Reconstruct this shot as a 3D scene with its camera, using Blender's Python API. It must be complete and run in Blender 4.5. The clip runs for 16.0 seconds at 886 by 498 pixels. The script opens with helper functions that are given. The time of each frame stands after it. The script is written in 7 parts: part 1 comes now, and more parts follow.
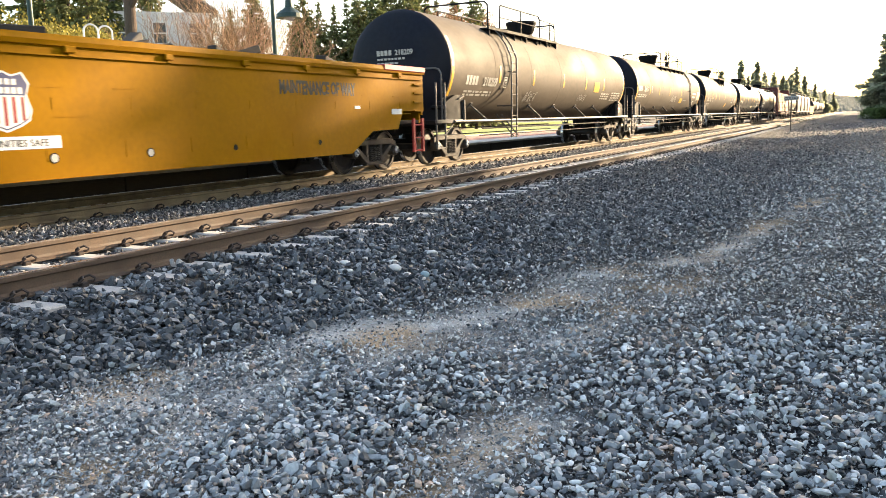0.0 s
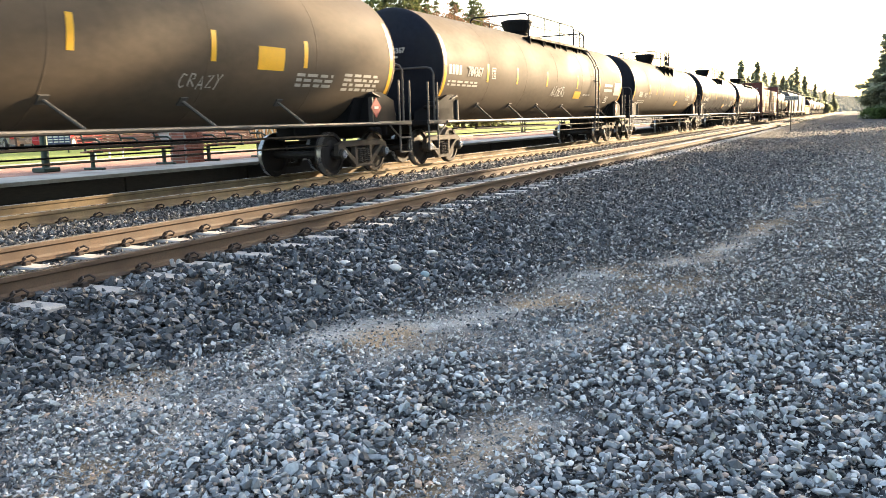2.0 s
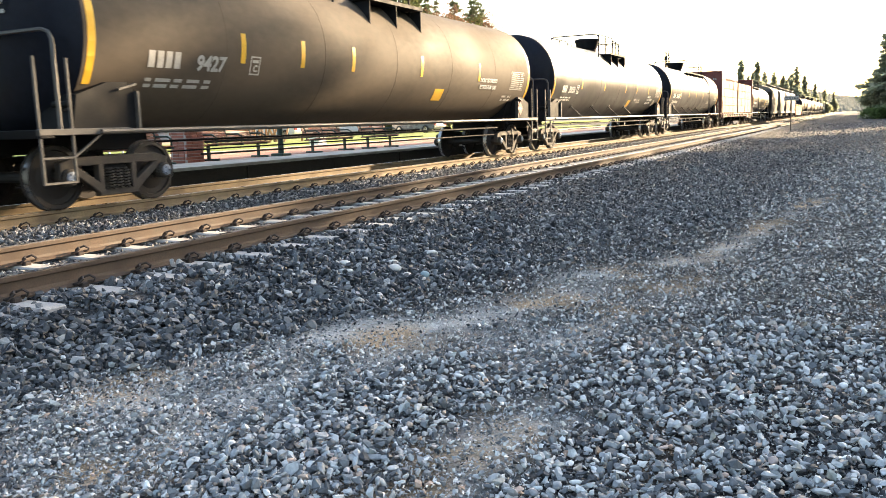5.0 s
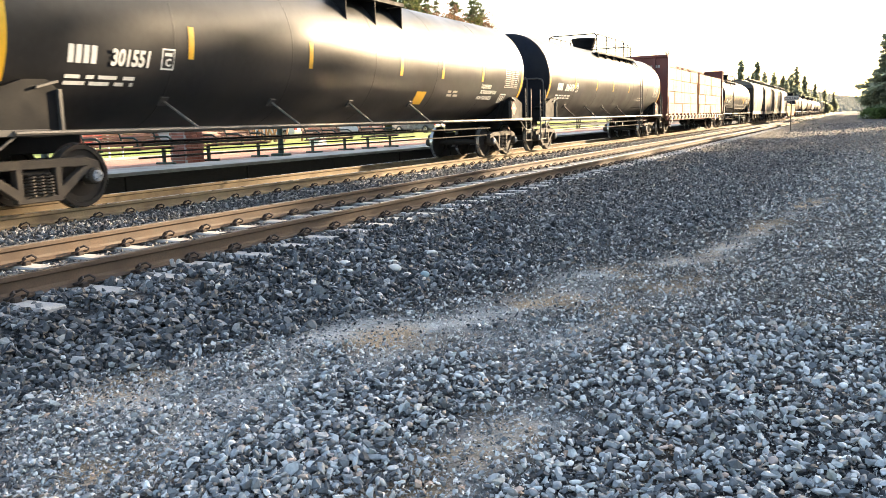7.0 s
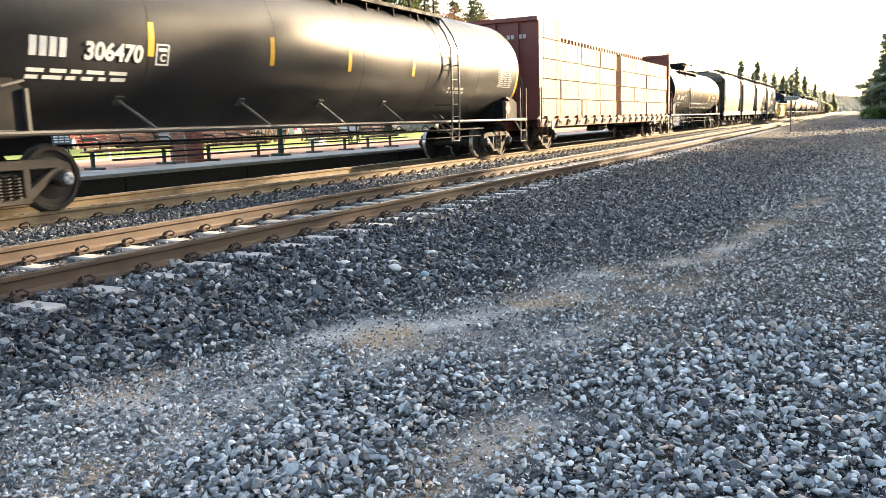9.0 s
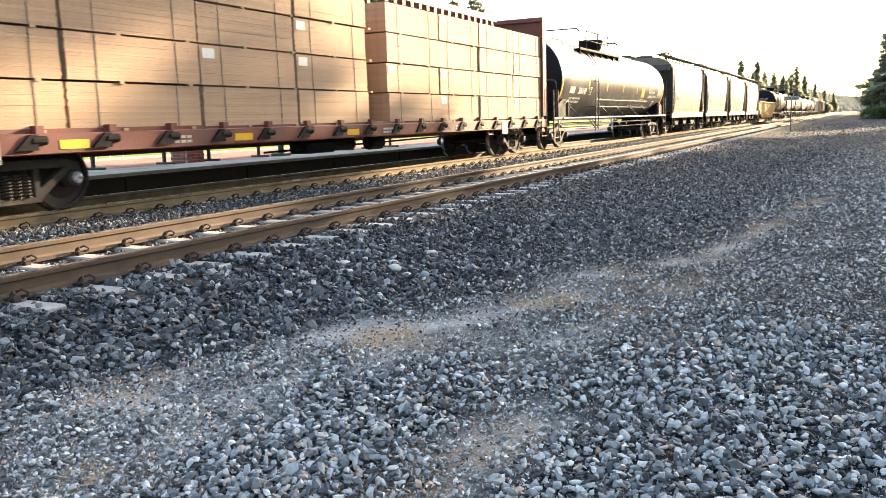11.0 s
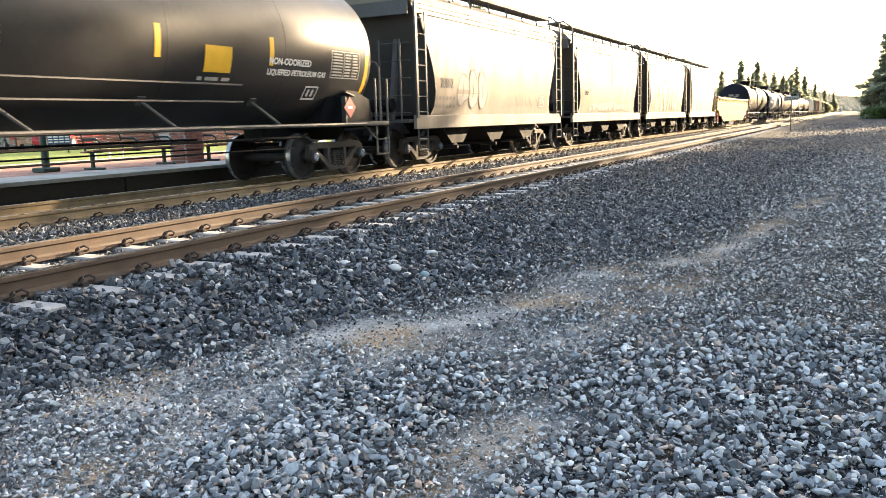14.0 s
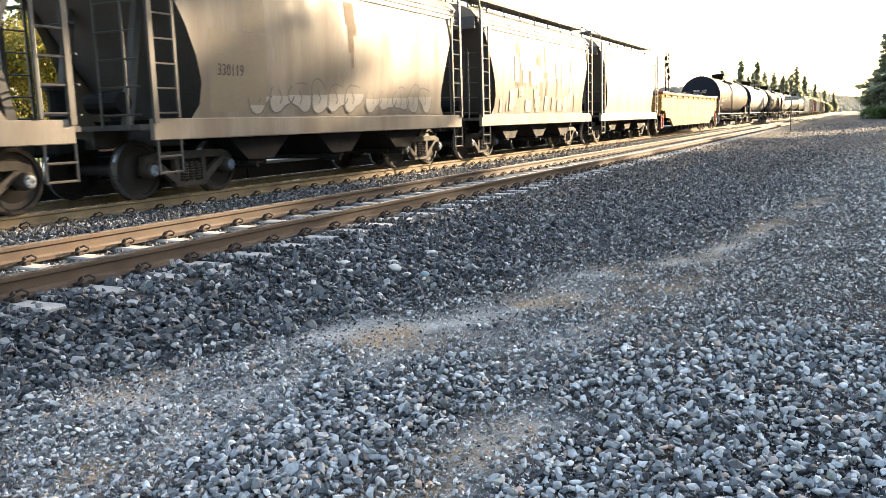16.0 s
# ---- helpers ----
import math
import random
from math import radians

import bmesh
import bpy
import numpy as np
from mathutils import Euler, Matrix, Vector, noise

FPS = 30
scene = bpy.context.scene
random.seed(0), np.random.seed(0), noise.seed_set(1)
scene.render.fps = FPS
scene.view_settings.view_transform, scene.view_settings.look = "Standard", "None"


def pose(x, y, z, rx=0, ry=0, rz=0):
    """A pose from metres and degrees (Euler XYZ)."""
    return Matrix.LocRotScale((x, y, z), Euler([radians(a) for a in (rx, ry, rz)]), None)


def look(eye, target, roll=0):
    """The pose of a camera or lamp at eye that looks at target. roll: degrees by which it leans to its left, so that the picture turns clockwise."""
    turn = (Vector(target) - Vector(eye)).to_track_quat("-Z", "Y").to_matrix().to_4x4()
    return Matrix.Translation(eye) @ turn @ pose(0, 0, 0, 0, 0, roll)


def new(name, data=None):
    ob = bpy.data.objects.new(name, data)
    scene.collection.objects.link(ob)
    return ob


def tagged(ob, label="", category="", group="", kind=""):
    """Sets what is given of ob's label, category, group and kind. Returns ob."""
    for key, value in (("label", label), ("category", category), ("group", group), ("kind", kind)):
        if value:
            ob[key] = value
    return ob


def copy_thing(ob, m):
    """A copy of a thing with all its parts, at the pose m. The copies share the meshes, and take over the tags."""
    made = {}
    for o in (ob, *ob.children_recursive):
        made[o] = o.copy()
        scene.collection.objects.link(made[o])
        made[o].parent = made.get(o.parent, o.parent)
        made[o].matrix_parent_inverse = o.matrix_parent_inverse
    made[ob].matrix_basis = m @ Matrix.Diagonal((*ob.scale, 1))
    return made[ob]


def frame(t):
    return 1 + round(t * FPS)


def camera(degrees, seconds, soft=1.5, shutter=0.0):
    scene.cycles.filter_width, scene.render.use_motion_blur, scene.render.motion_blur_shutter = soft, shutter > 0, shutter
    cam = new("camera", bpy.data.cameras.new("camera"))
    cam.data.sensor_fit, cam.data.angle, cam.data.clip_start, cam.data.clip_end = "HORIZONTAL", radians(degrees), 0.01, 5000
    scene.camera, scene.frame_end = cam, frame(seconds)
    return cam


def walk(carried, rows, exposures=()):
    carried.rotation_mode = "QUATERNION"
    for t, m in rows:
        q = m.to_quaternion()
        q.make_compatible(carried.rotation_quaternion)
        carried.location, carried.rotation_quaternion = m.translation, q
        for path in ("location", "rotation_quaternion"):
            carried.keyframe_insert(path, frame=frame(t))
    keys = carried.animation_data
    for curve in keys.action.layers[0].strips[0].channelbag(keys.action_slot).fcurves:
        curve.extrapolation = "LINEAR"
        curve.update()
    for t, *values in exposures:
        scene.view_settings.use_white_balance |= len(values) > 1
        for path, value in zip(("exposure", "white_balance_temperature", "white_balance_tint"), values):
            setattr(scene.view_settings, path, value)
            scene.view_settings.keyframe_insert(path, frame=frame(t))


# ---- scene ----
# Axes: y runs along the tracks towards the distance, x to the right of them, z = 0 at the rail tops.
cam = camera(56.79, 16.0, soft=0.5, shutter=0.12)
EYE = (0.0, 0.0, 1.054)
VIEW = look(EYE, (-4.4262, 8.8367, -0.4701), -1.75)
walk(cam, [(0, VIEW), (16, VIEW)], [(0, 2.04, 7020, 10), (0.8, 2.06, 7020, 10), (2.0, 2.18, 7020, 10), (9.5, 2.20, 7020, 10), (11.4, 2.12, 7020, 10), (12.6, 2.12, 7020, 10), (13.8, 2.22, 7020, 10), (16, 2.22, 7020, 10)])

# ---------------------------------------------------------------- light
SUN_AZ, SUN_EL = radians(22), radians(16)
world = bpy.data.worlds.new("sky")
scene.world = world
world.use_nodes = True
wn = world.node_tree
sky = wn.nodes.new("ShaderNodeTexSky")
sky.sky_type, sky.sun_disc = "NISHITA", False
sky.sun_elevation, sky.sun_rotation = SUN_EL, SUN_AZ
sky.dust_density, sky.air_density, sky.ozone_density = 2.6, 1.0, 1.0
wn.links.new(sky.outputs[0], wn.nodes["Background"].inputs[0])
wn.nodes["Background"].inputs[1].default_value = 0.15
sun_dir = Vector((math.sin(SUN_AZ) * math.cos(SUN_EL), math.cos(SUN_AZ) * math.cos(SUN_EL), math.sin(SUN_EL)))
sun = new("sun", bpy.data.lights.new("sun", "SUN"))
sun.data.energy, sun.data.angle, sun.data.color = 4.4, radians(0.6), (1.0, 0.79, 0.54)
sun.matrix_world = look(sun_dir * 100, (0, 0, 0))

# ---------------------------------------------------------------- materials


def mat(name, base, rough=0.7, metal=0.0, vary=0.25, scale=3.0, fine=40.0, bump=0.2, dist=0.004, dirt=None, dirt_amount=0.4,
        dirt_scale=1.2, random=0.0, coat=0.0, spec=0.5, stretch=(1, 1, 1), island=0.0, coat_rough=0.12):
    """A painted or natural surface: base colour with coarse and fine variation, an optional dirt colour in patches, and relief."""
    m = bpy.data.materials.new(name)
    m.use_nodes = True
    t = m.node_tree
    n, l = t.nodes, t.links
    b = n["Principled BSDF"]
    b.inputs["Metallic"].default_value = metal
    b.inputs["Coat Weight"].default_value = coat
    b.inputs["Specular IOR Level"].default_value = spec
    b.inputs["Coat Roughness"].default_value = coat_rough
    co = n.new("ShaderNodeTexCoord")
    mp = n.new("ShaderNodeMapping")
    mp.inputs["Scale"].default_value = stretch
    l.new(co.outputs["Object"], mp.inputs[0])

    def noise_tex(sc, detail=4):
        x = n.new("ShaderNodeTexNoise")
        x.inputs["Scale"].default_value, x.inputs["Detail"].default_value = sc, detail
        l.new(mp.outputs[0], x.inputs["Vector"])
        return x

    coarse, small = noise_tex(scale), noise_tex(fine, 3)
    add = n.new("ShaderNodeMath")
    add.operation = "ADD"
    l.new(coarse.outputs["Fac"], add.inputs[0])
    l.new(small.outputs["Fac"], add.inputs[1])
    mr = n.new("ShaderNodeMapRange")
    mr.inputs["From Min"].default_value, mr.inputs["From Max"].default_value = 0.65, 1.35
    mr.inputs["To Min"].default_value, mr.inputs["To Max"].default_value = 1 - vary, 1 + vary
    l.new(add.outputs[0], mr.inputs["Value"])
    value = mr.outputs[0]
    if random or island:
        if island:
            src = n.new("ShaderNodeNewGeometry").outputs["Random Per Island"]
        else:
            src = n.new("ShaderNodeObjectInfo").outputs["Random"]
        k = island or random
        rr = n.new("ShaderNodeMapRange")
        rr.inputs["To Min"].default_value, rr.inputs["To Max"].default_value = 1 - k, 1 + k
        l.new(src, rr.inputs["Value"])
        mu = n.new("ShaderNodeMath")
        mu.operation = "MULTIPLY"
        l.new(value, mu.inputs[0])
        l.new(rr.outputs[0], mu.inputs[1])
        value = mu.outputs[0]
    sc = n.new("ShaderNodeVectorMath")
    sc.operation = "SCALE"
    sc.inputs[0].default_value = base[:3]
    l.new(value, sc.inputs["Scale"])
    colour = sc.outputs[0]
    rough_src = None
    if dirt:
        dn = noise_tex(dirt_scale, 6)
        dr = n.new("ShaderNodeMapRange")
        dr.inputs["From Min"].default_value = 0.62 - dirt_amount * 0.4
        dr.inputs["From Max"].default_value = 0.78 - dirt_amount * 0.2
        dr.inputs["To Max"].default_value = 0.9
        l.new(dn.outputs["Fac"], dr.inputs["Value"])
        mx = n.new("ShaderNodeMix")
        mx.data_type = "RGBA"
        l.new(dr.outputs[0], mx.inputs["Factor"])
        l.new(colour, mx.inputs[6])
        mx.inputs[7].default_value = (*dirt[:3], 1)
        colour = mx.outputs[2]
    l.new(colour, b.inputs["Base Color"])
    ro = n.new("ShaderNodeMapRange")
    ro.inputs["From Min"].default_value, ro.inputs["From Max"].default_value = 0.3, 0.7
    ro.inputs["To Min"].default_value, ro.inputs["To Max"].default_value = max(0.03, rough - 0.1), min(1, rough + 0.1)
    l.new(coarse.outputs["Fac"], ro.inputs["Value"])
    l.new(ro.outputs[0], b.inputs["Roughness"])
    if bump:
        bp = n.new("ShaderNodeBump")
        bp.inputs["Strength"].default_value, bp.inputs["Distance"].default_value = bump, dist
        l.new(add.outputs[0], bp.inputs["Height"])
        l.new(bp.outputs[0], b.inputs["Normal"])
    return m


def stone_mat(name, stops, rough=0.85, spec=0.35):
    """Loose stones: each one takes a colour of its own out of the stops, with fine grain."""
    m = bpy.data.materials.new(name)
    m.use_nodes = True
    n, l = m.node_tree.nodes, m.node_tree.links
    b = n["Principled BSDF"]
    b.inputs["Roughness"].default_value = rough
    b.inputs["Specular IOR Level"].default_value = spec
    geo = n.new("ShaderNodeNewGeometry")
    ramp = n.new("ShaderNodeValToRGB")
    ramp.color_ramp.interpolation = "LINEAR"
    e = ramp.color_ramp.elements
    while len(e) < len(stops):
        e.new(0.5)
    for el, (p, c) in zip(e, stops):
        el.position, el.color = p, (*c, 1)
    l.new(geo.outputs["Random Per Island"], ramp.inputs[0])
    co = n.new("ShaderNodeTexCoord")
    nz = n.new("ShaderNodeTexNoise")
    nz.inputs["Scale"].default_value, nz.inputs["Detail"].default_value = 60, 4
    l.new(co.outputs["Object"], nz.inputs["Vector"])
    mr = n.new("ShaderNodeMapRange")
    mr.inputs["To Min"].default_value, mr.inputs["To Max"].default_value = 0.55, 1.45
    l.new(nz.outputs["Fac"], mr.inputs["Value"])
    sc = n.new("ShaderNodeVectorMath")
    sc.operation = "SCALE"
    l.new(ramp.outputs[0], sc.inputs[0])
    l.new(mr.outputs[0], sc.inputs["Scale"])
    l.new(sc.outputs[0], b.inputs["Base Color"])
    bp = n.new("ShaderNodeBump")
    bp.inputs["Strength"].default_value, bp.inputs["Distance"].default_value = 0.5, 0.004
    l.new(nz.outputs["Fac"], bp.inputs["Height"])
    l.new(bp.outputs[0], b.inputs["Normal"])
    return m


M_RAIL_SIDE = mat("rusty rail", (0.088, 0.056, 0.036), 0.75, 0.0, 0.35, 6, 60, 0.4, 0.002, (0.05, 0.031, 0.021), 0.4, 2.0)
# lighter tan copy of the rail steel, sunlight put into its colour
M_RAIL_LIT = mat("tan rail coloured as sunlit", (0.20, 0.145, 0.082), 0.8, 0.0, 0.3, 6, 60, 0.4, 0.002, (0.11, 0.072, 0.042), 0.4, 2.0)
M_RAIL_TOP = mat("worn rail head", (0.42, 0.40, 0.39), 0.3, 0.9, 0.2, 5, 50, 0.1, 0.001)
M_CLIP = mat("rusty spring clip", (0.045, 0.032, 0.026), 0.8, 0.2, 0.3, 20, 90, 0.3, 0.002)
M_TIE = mat("weathered concrete", (0.38, 0.36, 0.34), 0.9, 0, 0.25, 5, 70, 0.5, 0.004, (0.22, 0.19, 0.17), 0.4, 3)
M_BALLAST = stone_mat("crushed basalt", [(0.0, (0.02, 0.022, 0.026)), (0.5, (0.068, 0.073, 0.081)), (0.82, (0.155, 0.16, 0.167)), (0.95, (0.31, 0.31, 0.312)), (1.0, (0.42, 0.41, 0.40))], 0.6, 0.4)
M_GRAVEL = stone_mat("mixed river gravel", [(0.0, (0.03, 0.032, 0.036)), (0.15, (0.12, 0.125, 0.13)), (0.4, (0.34, 0.345, 0.35)), (0.7, (0.62, 0.62, 0.60)), (0.82, (0.80, 0.79, 0.77)), (0.87, (0.50, 0.44, 0.37)), (0.91, (0.46, 0.31, 0.22)), (0.94, (0.52, 0.42, 0.38)), (1.0, (0.82, 0.81, 0.79))], 0.6, 0.5)
M_DARKSTONE = stone_mat("dark blue-grey broken stone", [(0.0, (0.03, 0.033, 0.038)), (0.25, (0.10, 0.107, 0.115)), (0.6, (0.25, 0.262, 0.27)), (0.88, (0.52, 0.53, 0.53)), (0.94, (0.30, 0.34, 0.33)), (1.0, (0.44, 0.31, 0.23))], 0.6, 0.5)
M_BROWN = mat("brown-black tank paint under dust", (0.086, 0.066, 0.047), 0.75, 0, 0.2, 0.8, 8, 0.05, 0.004, (0.11, 0.084, 0.061), 0.45, 0.5, spec=0.2, stretch=(1, 0.5, 1))
M_BLACK = mat("gloss black tank paint", (0.018, 0.018, 0.0195), 0.45, 0, 0.25, 0.8, 9, 0.02, 0.004, (0.032, 0.029, 0.027), 0.25, 0.6, coat=0.15, coat_rough=0.26, spec=0.29)
M_DARK = mat("dark underframe paint", (0.007, 0.007, 0.008), 0.7, 0, 0.3, 3, 30, 0.2, 0.004, (0.018, 0.014, 0.012), 0.3, 2, spec=0.15)
# navy-black that holds the shade of the tank ends turned from the sun
M_HEAD_SHADED = mat("navy-black shaded tank head", (0.010, 0.012, 0.019), 0.6, 0, 0.25, 1, 10, 0.05, 0.004, (0.016, 0.016, 0.019), 0.3, 0.8, spec=0.12)
M_TRUCK = mat("dusty cast steel", (0.05, 0.04, 0.032), 0.75, 0.1, 0.35, 4, 50, 0.4, 0.004, (0.022, 0.018, 0.016), 0.5, 5)
M_WHEEL = mat("rust-filmed wheel", (0.020, 0.015, 0.013), 0.7, 0.2, 0.3, 4, 50, 0.3, 0.003)
M_TREAD = mat("polished wheel tread", (0.5, 0.48, 0.46), 0.3, 0.9, 0.15, 5, 60, 0.05, 0.001)
M_GREYPIPE = mat("grey weathered handrail paint", (0.075, 0.07, 0.066), 0.55, 0.2, 0.25, 8, 60, 0.2, 0.002)
M_YELLOW = mat("yellow painted steel", (0.275, 0.125, 0.0004), 0.65, 0, 0.12, 1.0, 12, 0.05, 0.004, (0.24, 0.102, 0.0006), 0.3, 0.7, spec=0.06)
M_FADED_Y = mat("faded yellow painted steel", (0.40, 0.27, 0.075), 0.65, 0, 0.15, 1.0, 12, 0.05, 0.004, (0.30, 0.18, 0.05), 0.3, 0.7, spec=0.2)
M_DECAL_Y = mat("yellow reflective tape", (0.75, 0.42, 0.03), 0.45, 0, 0.12, 6, 60, 0.05, 0.001)
M_DECAL_W = mat("white stencil paint", (0.72, 0.71, 0.68), 0.6, 0, 0.15, 8, 60, 0.05, 0.001)
M_WHITE_DULL = mat("faded white paint", (0.42, 0.40, 0.36), 0.65, 0, 0.25, 6, 60, 0.05, 0.001)
M_RED = mat("red painted steel", (0.36, 0.03, 0.03), 0.5, 0, 0.2, 3, 30, 0.1, 0.003, (0.15, 0.04, 0.03), 0.3, 2)
M_NAVY = mat("navy paint", (0.03, 0.04, 0.12), 0.5, 0, 0.1, 5, 40, 0.03, 0.001)
M_INK = mat("dark grey-brown lettering paint", (0.04, 0.032, 0.025), 0.6, 0, 0.2, 6, 60, 0.05, 0.001)
M_OXIDE = mat("red oxide freight paint", (0.15, 0.036, 0.028), 0.6, 0, 0.25, 1.5, 25, 0.15, 0.004, (0.10, 0.04, 0.03), 0.4, 1)
M_HOPPER = mat("grimy beige hopper paint", (0.20, 0.172, 0.14), 0.6, 0, 0.22, 1.0, 14, 0.1, 0.006, (0.125, 0.096, 0.07), 0.72, 0.7, stretch=(1, 2.6, 0.4))
M_HOPPER_W = mat("chalky white hopper paint", (0.37, 0.34, 0.275), 0.55, 0, 0.16, 0.7, 14, 0.1, 0.006, (0.27, 0.205, 0.145), 0.5, 0.5, stretch=(1, 2.2, 0.35))
M_HOPPER_D = mat("grey hopper end paint", (0.075, 0.07, 0.067), 0.7, 0, 0.25, 2, 25, 0.15, 0.004, (0.06, 0.05, 0.045), 0.4, 1)
M_LUMBER = mat("sawn lumber edges", (0.40, 0.26, 0.165), 0.75, 0, 0.2, 1.5, 60, 0.3, 0.004, random=0.09, stretch=(8, 0.25, 8))
M_ASPHALT = mat("compacted dark soil", (0.10, 0.10, 0.105), 0.95, 0, 0.3, 3, 60, 0.6, 0.02)
M_CAP = mat("grey-blue bearing cap", (0.16, 0.19, 0.24), 0.55, 0.2, 0.5, 9, 60, 0.2, 0.002)
M_PALE = mat("pale limestone", (0.55, 0.53, 0.50), 0.85, 0, 0.2, 12, 80, 0.4, 0.004)
M_BLUESTONE = mat("blue-green stone", (0.22, 0.30, 0.32), 0.7, 0, 0.12, 12, 80, 0.2, 0.003)
M_SCRAWL = mat("faded pale spray paint", (0.235, 0.21, 0.18), 0.7, 0, 0.25, 6, 60, 0.05, 0.001)
M_FADED = mat("chalky faded spray fill", (0.255, 0.235, 0.21), 0.7, 0, 0.25, 3, 40, 0.05, 0.001)
M_RUSTED = mat("brown rust stain", (0.15, 0.10, 0.06), 0.8, 0, 0.4, 5, 40, 0.1, 0.001)
M_SCRAWL_D = mat("faded dark spray paint", (0.095, 0.085, 0.08), 0.7, 0, 0.3, 6, 60, 0.05, 0.001)
M_CONC = mat("platform concrete", (0.40, 0.39, 0.37), 0.9, 0, 0.2, 2, 50, 0.3, 0.003, (0.25, 0.23, 0.21), 0.35, 1.5)
# real colour of the load's timbers; on the platform wall it paints shade
M_TIMBER_SHADE = mat("dark creosoted timber", (0.035, 0.028, 0.022), 0.9, 0, 0.3, 4, 40, 0.4, 0.006, stretch=(1, 0.2, 1))
M_REDGRAVEL = mat("pinkish red cinder gravel", (0.36, 0.19, 0.14), 0.95, 0, 0.45, 2, 28, 0.9, 0.03)
M_GRASS = mat("mown lawn", (0.17, 0.22, 0.04), 0.95, 0, 0.35, 0.8, 25, 0.6, 0.03)
M_ROAD = mat("pale worn road", (0.34, 0.28, 0.21), 0.95, 0, 0.2, 0.5, 20, 0.3, 0.01)
M_SLAT = mat("red-brown stained bench slats", (0.30, 0.13, 0.085), 0.55, 0, 0.2, 3, 40, 0.2, 0.002, random=0.15, stretch=(4, 0.4, 4))
M_IRON = mat("dark green cast iron", (0.02, 0.045, 0.035), 0.5, 0.2, 0.2, 6, 60, 0.2, 0.002)
M_BRICK = mat("red brick", (0.28, 0.11, 0.08), 0.9, 0, 0.25, 8, 60, 0.5, 0.003, random=0.25)
M_MORTAR = mat("grey mortar", (0.36, 0.33, 0.30), 0.95, 0, 0.2, 8, 80, 0.5, 0.003)
M_GLASS = mat("dark window glass", (0.02, 0.025, 0.03), 0.08, 0, 0.1, 2, 10, 0)
M_TYRE = mat("black tyre rubber", (0.02, 0.02, 0.02), 0.85, 0, 0.2, 8, 60, 0.2, 0.002)
M_CARW = mat("white car paint", (0.7, 0.7, 0.68), 0.25, 0, 0.04, 2, 30, 0, coat=0.6)
M_CARR = mat("red car paint", (0.42, 0.03, 0.03), 0.25, 0, 0.05, 2, 30, 0, coat=0.6)
M_CARG = mat("grey car paint", (0.2, 0.2, 0.21), 0.25, 0.3, 0.05, 2, 30, 0, coat=0.6)
M_HOUSE = mat("white clapboard", (0.7, 0.7, 0.68), 0.7, 0, 0.08, 1, 30, 0.1, 0.004)
M_ROOF = mat("grey shingles", (0.16, 0.15, 0.15), 0.9, 0, 0.3, 3, 40, 0.5, 0.01)
M_BARK = mat("furrowed bark", (0.075, 0.052, 0.04), 0.95, 0, 0.4, 3, 25, 0.9, 0.02, stretch=(3, 3, 0.5))
M_TWIG = mat("tan bare twigs", (0.33, 0.2, 0.12), 0.9, 0, 0.3, 3, 25, 0.3, 0.01)


def leaf_mat(name, base, k=0.45, through_light=0.3):
    m = mat(name, base, 0.75, 0, 0.25, 1.5, 20, 0.0, island=k)
    b = m.node_tree.nodes["Principled BSDF"]
    b.inputs["Specular IOR Level"].default_value = 0.2
    tr = m.node_tree.nodes.new("ShaderNodeBsdfTranslucent")
    mix = m.node_tree.nodes.new("ShaderNodeMixShader")
    mix.inputs[0].default_value = through_light
    src = b.inputs["Base Color"].links[0].from_socket
    m.node_tree.links.new(src, tr.inputs["Color"])
    m.node_tree.links.new(b.outputs[0], mix.inputs[1])
    m.node_tree.links.new(tr.outputs[0], mix.inputs[2])
    out = m.node_tree.nodes["Material Output"]
    m.node_tree.links.new(mix.outputs[0], out.inputs[0])
    return m


M_NEEDLE = leaf_mat("dark conifer needles", (0.10, 0.12, 0.048))
M_NEEDLE2 = leaf_mat("olive conifer needles", (0.13, 0.14, 0.055))
# raised pale, with more light let through, so the colour carries distance haze
M_NEEDLE_HAZE = leaf_mat("needles paled grey-green for haze", (0.36, 0.38, 0.28), 0.3, 0.85)
M_RUST = leaf_mat("rust-brown autumn leaves", (0.22, 0.12, 0.07))
M_GOLD = leaf_mat("yellow-green autumn leaves", (0.26, 0.22, 0.05))
M_SHRUB = leaf_mat("green shrub leaves", (0.09, 0.13, 0.04))
# base colour of the far ridge, lightened in place of haze
M_HAZE = leaf_mat("far conifers paled for haze", (0.30, 0.30, 0.27), 0.10)


# ---------------------------------------------------------------- building helpers


def link_mesh(name, bm, material, smooth=False):
    me = bpy.data.meshes.new(name)
    bm.normal_update()
    bm.to_mesh(me)
    bm.free()
    me.materials.append(material)
    if smooth:
        for p in me.polygons:
            p.use_smooth = True
    return me


def part(name, bm, material, parent, label="", smooth=False, m=None):
    """Links a bmesh, or a ready mesh, as one object under its thing or part."""
    me = link_mesh(name, bm, material, smooth) if isinstance(bm, bmesh.types.BMesh) else bm
    ob = new(name, me)
    ob.parent = parent
    if m is not None:
        ob.matrix_basis = m
    if label:
        ob["label"] = label
    return ob


def thing(name, bm, material, label, category, group="", kind="", smooth=False, m=None):
    me = link_mesh(name, bm, material, smooth) if isinstance(bm, bmesh.types.BMesh) else bm
    ob = new(name, me)
    if m is not None:
        ob.matrix_basis = m
    return tagged(ob, label, category, group, kind)


def empty_thing(name, m, label, category, group="", kind=""):
    ob = new(name)
    ob.empty_display_size = 0.3
    ob.matrix_basis = m
    return tagged(ob, label, category, group, kind)


